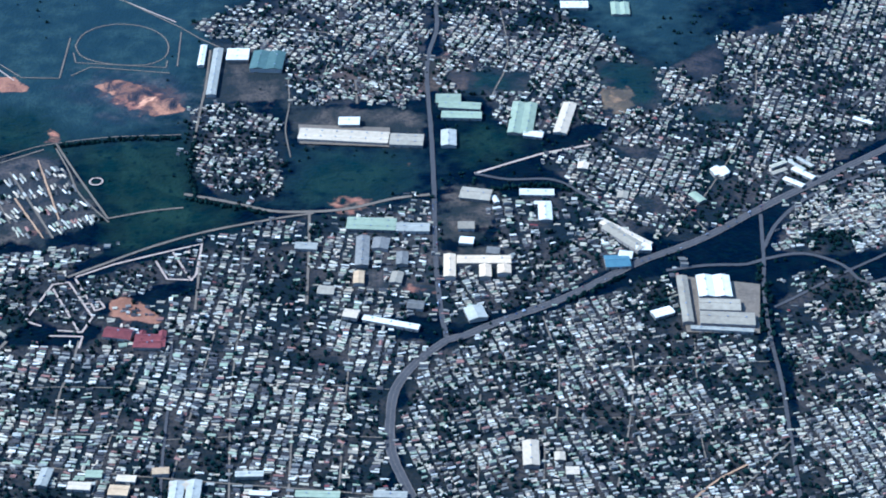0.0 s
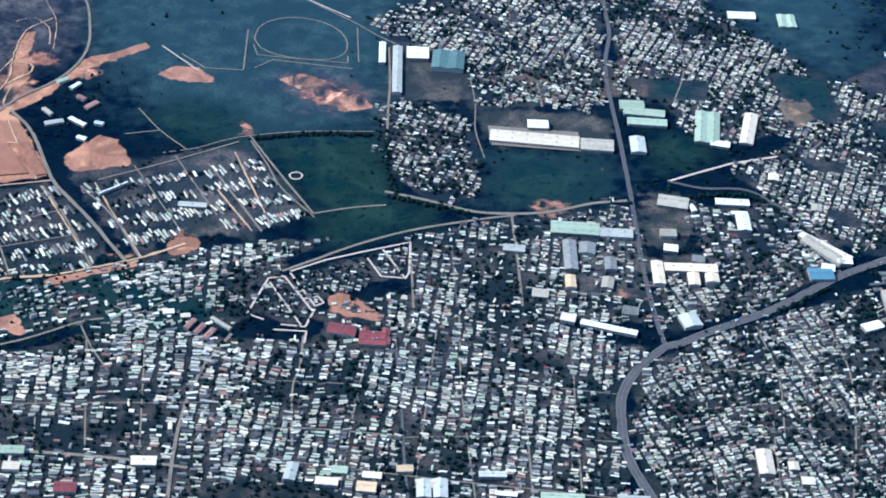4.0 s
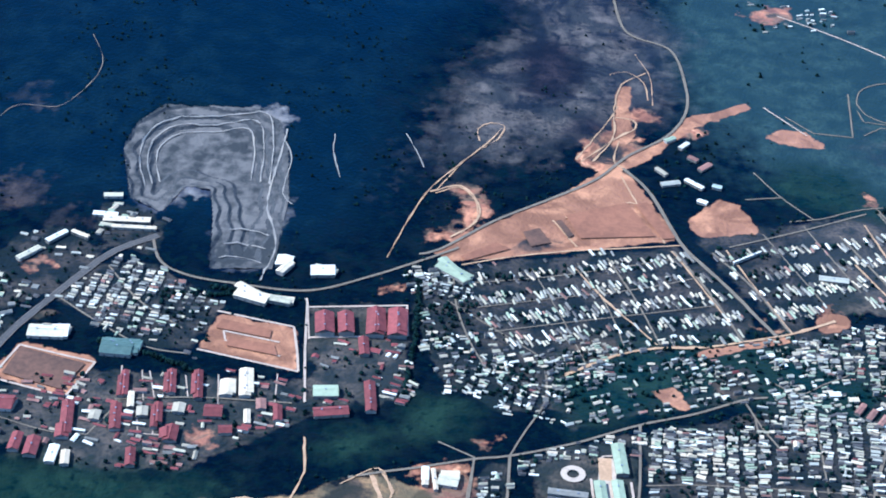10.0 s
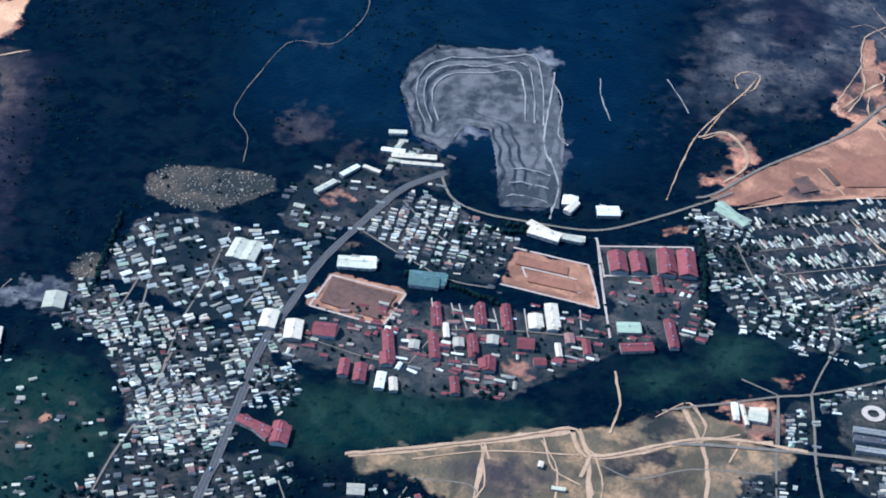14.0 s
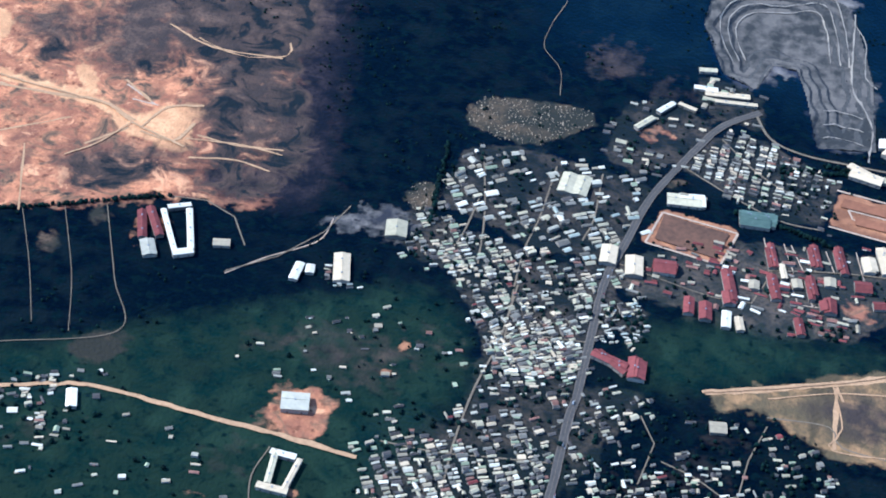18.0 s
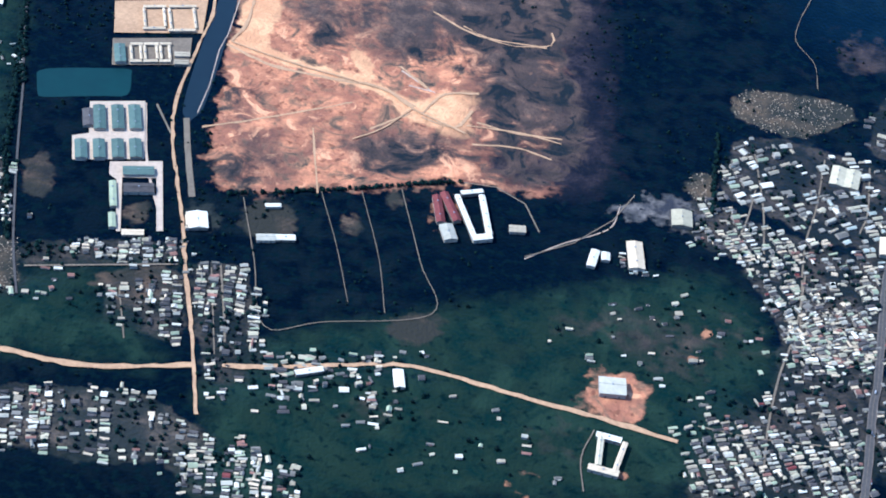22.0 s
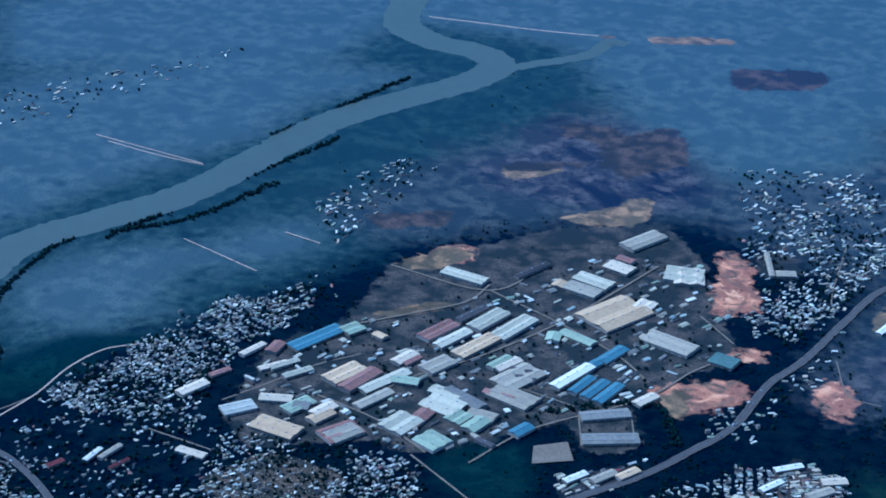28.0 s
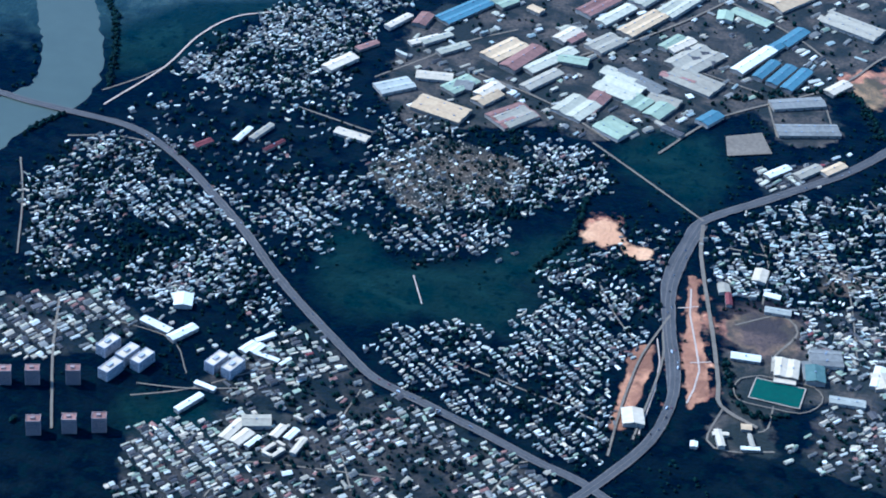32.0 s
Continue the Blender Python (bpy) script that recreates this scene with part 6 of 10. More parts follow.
road("path", 0.12, "concrete", (-29.8, 146.1), (-29.4, 144.5), (-21.9, 143.7), (-21.9, 144.8))
road("path", 0.12, "concrete", (-21.2, 149.5), (-21.0, 143.9))
road("wall_path", 0.22, "light", (3.1, 127.7), (5.7, 129.1), (8.4, 130.5), (12.2, 131.7))
road("lane", 0.34, "asphalt", (3.1, 127.7), (5.7, 126.9), (9.1, 126.8), (11.5, 124.4), (13.2, 121.8), (15.6, 117.9))
road("lane", 0.24, "concrete", (-9.2, 122.4), (-9.0, 116.6), (-8.9, 111.3))
road("lane", 0.20, "concrete", (-16.8, 118.7), (-16.7, 114.6), (-16.6, 110.7))
road("lane", 0.20, "asphalt", (-13.8, 118.8), (-13.5, 111.0))
road("lane", 0.25, "asphalt", (-17.9, 107.5), (-17.5, 101.4), (-17.3, 95.7), (-17.0, 90.4))
road("lane", 0.18, "concrete", (-9.3, 101.9), (-9.2, 96.8), (-9.1, 90.4))
road("lane", 0.19, "concrete", (-24.2, 107.2), (-24.3, 103.8), (-24.7, 101.5), (-24.5, 95.8))
road("lane", 0.15, "concrete", (-30.1, 97.1), (-27.9, 97.2), (-23.6, 97.5), (-17.4, 97.0))
road("lane", 0.14, "concrete", (-2.5, 91.4), (-7.4, 92.0), (-16.6, 93.1), (-27.5, 94.7))
road("lane", 0.14, "concrete", (3.0, 101.3), (2.6, 91.2))
road("lane", 0.14, "concrete", (7.1, 97.8), (6.7, 91.2))
road("lane", 0.15, "concrete", (12.7, 109.8), (13.3, 104.8), (12.7, 98.9), (11.2, 91.3))
road("lane", 0.18, "earth", (16.1, 91.1), (17.7, 92.8), (20.0, 94.4))
road("lane", 0.14, "concrete", (18.5, 91.1), (21.1, 94.4), (22.8, 96.5))
road("path", 0.19, "light", (-25.4, 114.6), (-22.9, 116.1), (-20.1, 117.3), (-16.8, 118.6), (-16.9, 114.8), (-17.2, 114.1))
road("path", 0.18, "light", (-18.8, 117.6), (-17.2, 114.2), (-18.9, 114.3), (-20.1, 116.9))
road("path", 0.18, "light", (-25.8, 114.0), (-26.9, 113.7), (-28.2, 109.5), (-27.0, 108.9))
road("path", 0.18, "light", (-25.8, 114.0), (-23.6, 109.9), (-24.1, 108.2), (-25.8, 108.4))
road("path", 0.18, "light", (-26.8, 113.2), (-24.4, 108.4))
road("path", 0.18, "light", (-25.4, 114.4), (-23.5, 110.6), (-22.9, 111.0), (-23.3, 111.7), (-24.3, 111.4))
road("path", 0.18, "light", (-26.3, 107.8), (-24.0, 107.7), (-24.1, 106.4))
road("lane", 0.23, "concrete", (-6.3, 141.4), (-6.1, 137.9))
road("lane", 0.13, "concrete", (-11.8, 141.9), (-11.5, 137.9), (-11.6, 134.1), (-11.0, 130.1))
road("lane", 0.23, "concrete", (-18.6, 132.9), (-18.5, 137.5), (-18.4, 141.0), (-18.5, 146.5))
road("hill_road", 0.41, "concrete", (-62.3, 121.1), (-60.9, 121.9), (-57.3, 126.0), (-53.4, 129.5), (-50.2, 132.6), (-47.9, 136.2), (-45.0, 139.5), (-43.5, 143.2), (-43.5, 147.3), (-44.8, 152.9), (-48.5, 155.1), (-50.0, 162.0), (-51.6, 168.2), (-52.1, 174.2), (-50.2, 179.5))
road("lane", 0.17, "earth", (-44.4, 124.3), (-42.0, 119.6), (-39.5, 114.4))
road("lane", 0.17, "earth", (-51.2, 121.1), (-49.0, 117.7), (-45.3, 113.1))
road("lane", 0.16, "earth", (-40.5, 125.0), (-38.3, 120.2), (-36.1, 115.7))
road("lane", 0.17, "earth", (-31.3, 124.6), (-28.4, 119.4))
road("lane", 0.17, "earth", (-30.3, 129.8), (-27.1, 120.3))
road("boulevard", 0.38, "concrete", (-48.2, 134.5), (-46.1, 131.5), (-43.8, 125.4), (-42.2, 122.9), (-40.3, 120.2), (-38.4, 117.1), (-37.1, 115.1))
road("lane", 0.28, "earth", (-51.4, 108.9), (-48.1, 111.5), (-45.4, 112.7), (-42.2, 113.3), (-39.5, 114.3), (-36.3, 115.6), (-33.1, 117.6))
road("lane", 0.21, "concrete", (-44.3, 124.3), (-41.8, 119.7), (-39.5, 114.3))
road("lane", 0.21, "concrete", (-41.5, 124.5), (-38.7, 120.7), (-36.3, 115.8))
road("lane", 0.17, "concrete", (-49.0, 122.7), (-46.8, 117.8), (-45.1, 113.1))
road("lane", 0.13, "concrete", (-58.5, 118.2), (-53.3, 119.7), (-48.1, 121.7), (-43.6, 123.6))
road("lane", 0.13, "concrete", (-57.7, 115.5), (-52.6, 117.3), (-47.0, 119.2), (-42.1, 121.5))
road("lane", 0.12, "concrete", (-56.8, 112.8), (-51.8, 114.6), (-46.2, 116.5), (-41.0, 118.3))
road("lane", 0.17, "concrete", (-29.2, 131.5), (-27.8, 128.4), (-26.5, 125.1), (-23.9, 121.4))
road("lane", 0.21, "concrete", (-32.2, 128.1), (-29.9, 123.7), (-27.7, 119.4))
road("lane", 0.17, "concrete", (-40.3, 125.4), (-35.2, 128.2), (-30.1, 131.3))
road("lane", 0.23, "concrete", (-64.2, 96.9), (-62.1, 97.7), (-60.0, 98.4), (-56.6, 99.7), (-54.4, 100.3), (-50.4, 102.1), (-46.3, 104.5), (-42.8, 106.1), (-39.6, 108.0), (-38.0, 108.5))
road("lane", 0.22, "concrete", (-54.4, 100.3), (-54.3, 96.8), (-54.3, 93.5), (-53.9, 89.3))
road("lane", 0.15, "concrete", (-56.6, 99.7), (-56.6, 97.2), (-56.7, 93.9))
road("lane", 0.22, "concrete", (-46.3, 104.5), (-46.2, 98.6), (-46.4, 94.1))
road("lower_road", 0.33, "concrete", (-63.5, 93.8), (-61.4, 94.1), (-57.0, 94.4), (-52.3, 94.5), (-46.8, 94.4), (-40.9, 94.5), (-35.8, 94.1), (-31.0, 93.4))
road("lane", 0.16, "concrete", (-39.6, 108.0), (-38.4, 105.2), (-37.1, 102.9))
road("lane", 0.30, "concrete", (-29.1, 107.2), (-30.6, 104.0), (-31.6, 99.8), (-32.0, 95.2), (-32.0, 89.9))
road("lane", 0.16, "concrete", (-54.4, 100.3), (-53.6, 102.8), (-52.5, 106.0), (-52.6, 109.2))
road("lane", 0.16, "concrete", (-59.7, 119.1), (-59.1, 115.3), (-57.8, 111.4), (-56.5, 108.8))
road("lane", 0.12, "concrete", (-38.2, 110.4), (-35.9, 109.2), (-34.4, 110.3), (-32.0, 112.2), (-31.7, 114.2))
road("lane", 0.13, "concrete", (-38.3, 135.6), (-36.3, 132.5), (-34.0, 129.9))
road("path", 0.14, "light", (-37.3, 145.3), (-34.0, 141.6))
road("lane", 0.13, "concrete", (-39.0, 131.8), (-36.3, 132.5))
road("hill_track", 0.14, "earth", (-50.5, 135.0), (-49.1, 138.5), (-49.1, 142.9), (-48.6, 146.5), (-46.8, 148.7))
road("hill_track", 0.17, "earth", (-62.3, 128.8), (-60.1, 129.9), (-58.6, 127.7), (-58.7, 125.5), (-60.3, 123.4))
road("hill_road", 0.37, "concrete", (-59.6, 122.3), (-60.8, 121.3), (-65.7, 117.7), (-69.6, 115.6), (-74.5, 115.7), (-77.8, 116.1), (-80.1, 117.4), (-81.3, 120.3))
road("main_street", 0.39, "asphalt", (-92.9, 74.0), (-92.4, 79.5), (-92.0, 85.0), (-91.7, 86.9), (-91.3, 92.4), (-90.8, 98.7), (-89.7, 103.1), (-88.6, 107.6), (-87.5, 110.4), (-85.1, 115.5), (-83.5, 118.2), (-80.9, 120.4))
road("lane", 0.20, "light", (-69.5, 114.6), (-69.3, 114.3), (-68.7, 109.2), (-67.9, 103.7))
road("dirt_road", 0.29, "earth", (-83.9, 89.2), (-79.8, 90.5), (-75.1, 92.1), (-71.6, 93.5), (-69.6, 94.1), (-68.6, 91.8), (-65.8, 92.8), (-62.3, 94.4), (-59.1, 94.9), (-54.8, 94.6))
road("path", 0.15, "earth", (-67.4, 100.3), (-66.9, 97.0), (-67.5, 94.1))
road("lane", 0.15, "concrete", (-80.0, 102.3), (-74.8, 103.2), (-68.7, 103.5))
road("lane", 0.11, "concrete", (-90.0, 100.6), (-84.0, 98.7), (-81.0, 98.6))
road("hill_track", 0.06, "concrete", (-95.8, 118.9), (-96.1, 122.1), (-97.6, 124.7), (-97.4, 127.3), (-96.7, 130.0), (-95.6, 133.5), (-94.5, 134.8), (-91.7, 134.8), (-90.3, 136.8), (-89.5, 139.2), (-89.6, 141.4), (-91.0, 144.3))
road("hill_track", 0.15, "rock", (-72.9, 116.3), (-72.5, 120.5), (-73.2, 123.2), (-74.0, 125.9), (-73.9, 131.0), (-73.8, 134.6))
road("hill_track", 0.11, "earth", (-64.5, 120.3), (-63.5, 125.1), (-62.4, 129.0), (-60.7, 132.3), (-58.6, 135.9), (-57.7, 138.1))
road("dirt_road", 0.11, "earth", (-64.6, 96.2), (-62.4, 98.0), (-61.3, 95.7))
road("lower_highway", 0.42, "earth", (-133.0, 78.3), (-131.0, 78.7), (-127.7, 79.6), (-124.4, 80.6), (-121.4, 81.2), (-118.1, 80.8), (-114.4, 80.2), (-110.8, 79.7), (-107.2, 79.2), (-104.3, 78.6))
road("lane", 0.18, "concrete", (-96.5, 96.8), (-97.1, 90.9), (-98.1, 86.2), (-98.7, 81.4), (-98.9, 77.4))
road("path", 0.10, "concrete", (-115.6, 93.7), (-112.5, 96.0), (-110.0, 99.2), (-108.7, 102.4))
road("path", 0.11, "concrete", (-87.4, 80.1), (-86.6, 83.8), (-87.6, 86.1))
road("path", 0.11, "concrete", (-81.5, 79.4), (-80.8, 83.6), (-79.7, 86.9))
road("lane", 0.10, "concrete", (-109.7, 73.0), (-110.1, 75.8), (-109.5, 78.4))
road("lane", 0.16, "concrete", (-100.1, 105.9), (-100.8, 101.2), (-101.7, 98.5))
road("canal_road", 0.29, "earth", (-144.8, 132.1), (-143.8, 128.3), (-144.7, 124.5), (-144.7, 122.0), (-142.7, 118.9), (-142.1, 115.4), (-142.2, 110.8), (-142.2, 104.9), (-141.5, 100.3), (-140.0, 95.5), (-138.5, 90.9), (-137.3, 86.5), (-136.0, 82.4), (-134.7, 77.9), (-133.6, 73.7))
road("fence_path", 0.08, "concrete", (-135.2, 94.8), (-133.2, 88.8), (-131.2, 82.5), (-127.7, 83.8), (-120.9, 86.4), (-122.4, 91.3), (-124.8, 98.6))
road("lower_highway", 0.42, "earth", (-169.2, 84.9), (-165.5, 84.2), (-163.2, 83.1), (-160.5, 81.0), (-158.7, 79.9))
road("lower_highway", 0.52, "earth", (-159.5, 78.6), (-157.0, 78.0), (-154.9, 77.1), (-151.1, 76.6), (-145.6, 76.3), (-141.3, 76.2), (-136.6, 77.3), (-134.8, 77.9))
road("dark_road", 0.20, "asphalt", (-159.1, 127.9), (-157.0, 118.1), (-154.6, 108.5), (-153.1, 103.1), (-151.2, 95.4), (-148.9, 86.8), (-147.1, 81.5))
road("dirt_road", 0.21, "earth", (-140.0, 112.6), (-135.5, 111.3), (-130.2, 110.3), (-127.6, 109.7), (-125.5, 108.1), (-121.3, 106.2))
road("path", 0.14, "light", (-142.8, 120.9), (-140.4, 123.8), (-136.4, 127.0), (-133.0, 128.9), (-129.5, 130.6), (-125.9, 131.4))
road("dirt_road", 0.16, "earth", (-125.5, 108.1), (-127.3, 105.1), (-129.1, 103.3))
road("lane", 0.18, "concrete", (-135.2, 87.7), (-133.9, 82.9), (-133.3, 80.4))
road("lane", 0.19, "concrete", (-147.4, 84.2), (-137.9, 86.9))
road("trunk_road", 0.74, "asphalt", (-185.0, 88.2), (-187.0, 95.1), (-188.1, 99.8), (-187.9, 104.5), (-187.4, 107.2), (-184.2, 111.2), (-179.4, 117.2), (-176.4, 122.6), (-174.1, 127.6), (-172.9, 135.4), (-170.9, 140.8), (-168.9, 149.2), (-166.9, 156.3), (-162.9, 160.7), (-158.6, 166.6), (-157.9, 172.1), (-158.2, 180.3), (-159.3, 190.4), (-161.3, 204.3), (-164.7, 225.2), (-170.2, 253.7))
road("lane", 0.22, "concrete", (-197.0, 113.7), (-196.0, 113.1), (-187.4, 107.2))
road("lane", 0.30, "earth", (-143.7, 120.2), (-144.9, 123.2), (-144.2, 127.7), (-144.5, 131.7), (-146.4, 134.3), (-149.3, 139.1), (-150.1, 142.4), (-149.4, 146.9), (-150.9, 154.6), (-153.7, 162.0), (-155.2, 166.5), (-157.1, 170.4))
road("lane", 0.15, "light", (-149.1, 146.6), (-142.9, 146.9), (-133.1, 146.9))
road("lane", 0.14, "concrete", (-159.8, 131.8), (-158.4, 124.9), (-156.8, 117.7))
road("lane", 0.13, "light", (-161.3, 109.8), (-158.5, 110.7), (-158.5, 112.7))
road("lane", 0.16, "concrete", (-167.1, 96.8), (-164.7, 96.2), (-161.7, 95.7), (-159.6, 94.1), (-158.4, 90.0))
road("lane", 0.12, "concrete", (-161.5, 95.8), (-160.4, 97.1), (-157.1, 96.8), (-156.1, 92.9), (-159.1, 92.3))
road("lane", 0.12, "concrete", (-170.9, 105.3), (-170.8, 102.3), (-171.8, 109.6))
road("lane", 0.15, "concrete", (-168.5, 88.0), (-169.0, 93.1), (-169.5, 97.0))
road("lane", 0.12, "earth", (-160.9, 103.3), (-160.4, 97.1))
road("industrial_road", 0.25, "concrete", (-200.6, 143.7), (-201.5, 139.8), (-205.4, 135.7), (-209.7, 131.6))
road("industrial_road", 0.24, "concrete", (-200.2, 142.7), (-192.5, 139.1), (-186.1, 135.4), (-182.4, 131.9))
road("industrial_road", 0.26, "concrete", (-210.4, 144.0), (-200.2, 142.7), (-197.0, 150.0))
road("industrial_road", 0.23, "concrete", (-176.3, 139.7), (-179.3, 135.3), (-182.2, 129.0), (-189.2, 121.1), (-192.3, 114.3))
road("industrial_road", 0.23, "concrete", (-207.9, 119.7), (-201.4, 117.7), (-196.0, 114.5))
road("industrial_road", 0.25, "concrete", (-203.6, 118.7), (-201.7, 124.5), (-197.2, 130.6), (-193.2, 137.7), (-190.3, 144.7), (-187.2, 153.3))
road("industrial_road", 0.19, "concrete", (-194.8, 127.5), (-187.1, 125.8))
road("lane", 0.19, "light", (-230.7, 104.0), (-229.0, 110.5), (-228.6, 115.8), (-227.3, 119.7), (-224.7, 121.9))
road("lane", 0.15, "light", (-230.5, 141.6), (-221.4, 138.1))
road("lane", 0.17, "light", (-249.9, 160.3), (-236.5, 157.9))
road("lane", 0.16, "light", (-222.3, 146.6), (-218.2, 145.6))
road("bridge_highway", 0.56, "asphalt", (-245.6, 102.8), (-240.9, 102.6), (-238.1, 102.4), (-235.3, 102.2), (-232.2, 102.2), (-227.8, 102.1), (-224.5, 100.7), (-221.4, 98.6), (-217.6, 95.4), (-214.9, 93.0), (-211.5, 89.6), (-208.0, 86.6), (-204.9, 84.2), (-202.3, 82.3), (-199.1, 81.3), (-194.8, 80.0), (-190.9, 78.7), (-187.9, 77.9), (-185.6, 76.7))
road("trunk_road", 0.68, "asphalt", (-187.3, 106.7), (-187.6, 103.0), (-187.6, 98.8), (-186.7, 94.6), (-185.5, 90.7), (-184.9, 87.4), (-185.2, 83.2), (-186.6, 79.4), (-188.1, 76.1))
road("slip_road", 0.33, "concrete", (-187.3, 106.7), (-186.7, 103.4), (-185.4, 99.1), (-183.9, 94.5), (-182.6, 90.1), (-182.0, 88.0), (-179.5, 86.8))
road("slip_road", 0.18, "concrete", (-187.0, 95.7), (-187.3, 93.7), (-187.7, 90.4), (-187.6, 85.6), (-187.2, 80.8))
road("slip_road", 0.18, "concrete", (-187.0, 93.8), (-186.3, 90.4), (-186.2, 82.8))
road("lane", 0.20, "concrete", (-223.3, 82.5), (-221.1, 77.2), (-219.2, 73.3), (-217.8, 70.5))
road("lane", 0.15, "concrete", (-232.8, 95.4), (-230.4, 91.1), (-227.7, 85.2))
road("path", 0.11, "light", (-203.5, 93.2), (-202.0, 90.5))
road("lane", 0.13, "concrete", (-215.1, 76.2), (-212.2, 76.9), (-209.4, 78.1))


def paving(name, mat, label, *points, category="paving"):
    """A flat laid surface with straight edges."""
    LEVEL[0] += 0.0002
    v = [(p[0], p[1], float(height(*p)) + LEVEL[0]) for p in points]
    ob = mesh_object(name, v, [tuple(range(len(v)))], [mat])
    ob.data.validate()
    where, gx, gy = window(points)
    taken[where] |= inside(list(points), gx, gy)
    return tagged(ob, label, category, kind="structure")


def disc(name, mat, label, x, y, r0, r1):
    """A round path or bed between two radii."""
    LEVEL[0] += 0.0002
    n, verts, faces = 40, [], []
    for k in range(n):
        a = math.tau * k / n
        verts += [(x + r * math.cos(a), y + r * math.sin(a), LEVEL[0]) for r in (r0, r1)]
        j = 2 * ((k + 1) % n)
        faces.append((2 * k, 2 * k + 1, j + 1, j))
    where, gx, gy = window([(x - r1, y - r1), (x + r1, y + r1)])
    taken[where] |= (gx - x) ** 2 + (gy - y) ** 2 < r1 * r1
    return tagged(mesh_object(name, verts, faces, [mat]), label, "path", kind="structure")


def tower(x, y, length, width, angle, tall, storeys, roof, label, FLAT_WALL):
    """A block of flats: walls, a band of windows on each storey, a flat roof with parapet and stair head."""
    base = new("apartment_block")
    base.matrix_world = pose(x, y, 0, 0, 0, angle)
    l, w = length / 2, width / 2
    wall = part("wall", box(bmesh.new(), -l, -w, -0.03, l, w, tall), FLAT_WALL, base)
    part("roof", box(bmesh.new(), -l + 0.03, -w + 0.03, tall + 0.002, l - 0.03, w - 0.03, tall + 0.02), roof, base)
    for x0, y0, x1, y1 in ((-l, -w, l, -w + 0.03), (-l, w - 0.03, l, w), (-l, -w + 0.03, -l + 0.03, w - 0.03), (l - 0.03, -w + 0.03, l, w - 0.03)):
        part("parapet", box(bmesh.new(), x0, y0, tall + 0.001, x1, y1, tall + 0.06), FLAT_WALL, base)
    part("stair_head", box(bmesh.new(), -l * 0.35, -w * 0.3, tall + 0.02, l * 0.2, w * 0.35, tall + 0.13), FLAT_WALL, base)
    step = tall / storeys
    for k in range(storeys):
        z = step * (k + 0.35)
        for x0, y0, x1, y1 in ((-l + 0.04, -w - 0.006, l - 0.04, -w), (l, -w + 0.04, l + 0.006, w - 0.04), (-l - 0.006, -w + 0.04, -l, w - 0.04)):
            part("window_band", box(bmesh.new(), x0, y0, z, x1, y1, z + step * 0.45), PANE, wall)
    occupy(x, y, length, width, radians(angle))
    return tagged(base, label, "apartment block")


FLAT_WALL = material("painted wall", (0.50, 0.47, 0.44), (0.42, 0.39, 0.36), 4, 0.85, vary=0.1)
BROWN_WALL = material("brown painted wall", (0.36, 0.26, 0.20), (0.28, 0.20, 0.155), 4, 0.85, vary=0.1)
PANE = material("window glass", (0.05, 0.07, 0.09), (0.035, 0.05, 0.07), 8, 0.15, bump=0, spec=0.5)

# the hill quarry
qx, qy = np.meshgrid(np.arange(-86.6, -71.4, 0.11), np.arange(116.4, 139.0, 0.11))
deep = quarry_depth(qx, qy)
step = quarry_step(qx, qy)
qz = np.array([noise.noise((x * 1.7, y * 1.7, 2.0)) + 0.6 * noise.noise((x * 4.5, y * 4.5, 6.0)) for x, y in zip(qx.ravel(), qy.ravel())]).reshape(qx.shape)
qz = height(qx, qy) + 0.03 + qz * 0.035
row, col = qx.shape
flat = [(float(a), float(b), float(c)) for a, b, c in zip(qx.ravel(), qy.ravel(), qz.ravel())]
ledge, index = [], []
for j in range(row - 1):
    for i in range(col - 1):
        if deep[j, i] > -0.1:
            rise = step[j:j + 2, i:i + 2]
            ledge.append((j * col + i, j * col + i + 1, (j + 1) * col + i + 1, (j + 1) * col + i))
            # steep quads take the darker ROCK_FACE, flat ones ROCK
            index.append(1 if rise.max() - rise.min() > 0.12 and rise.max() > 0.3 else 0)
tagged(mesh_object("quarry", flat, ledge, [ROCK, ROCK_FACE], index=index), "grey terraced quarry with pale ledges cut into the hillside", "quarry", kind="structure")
for k in (0.3, 1.1, 1.9):
    for line in ([(-83.3, 126.2), (-84.4, 129.4), (-84.5, 132.6), (-82.8, 135.0), (-79.2, 135.8), (-75.6, 136.6), (-74.4, 133.2), (-73.9, 128.0)],):
        mid = np.array((-79.6, 129.6))
        road("quarry_road", 0.13, "rock", *[tuple(np.array(p) + (mid - np.array(p)) * k * 0.16) for p in line])
for y in (118.6, 120.3, 122.0):
    road("quarry_road", 0.12, "rock", (-76.2, y), (-75.3, y + 0.5), (-74.0, y + 0.3), (-73.2, y - 0.2))

# round paths, sports grounds and paved yards
disc("round_path", PALE_ROAD, "small ring path in a green field", *(-25.49, 126.78), 9.5 * 0.0435, 12.5 * 0.0435)
paving("yard", CREAM_PAVING, "pale concrete yard between long sheds", (-48.77, 94.36), (-47.59, 94.56), (-47.73, 100.85), (-48.79, 100.89))
disc("round_plaza", CREAM_PAVING, "pale round plaza with a dark planted centre", *(-50.37, 99.11), 10 * 0.0374, 21 * 0.0374)
paving("yard", CONCRETE, "grey yard round the market hall", (17.27, 114.38), (22.94, 113.32), (22.22, 107.67), (17.22, 107.83))
paving("pitch", TURF, "green football pitch with a white border", (-180.60, 89.51), (-177.47, 89.61), (-177.44, 91.69), (-180.53, 91.57), category="pitch")
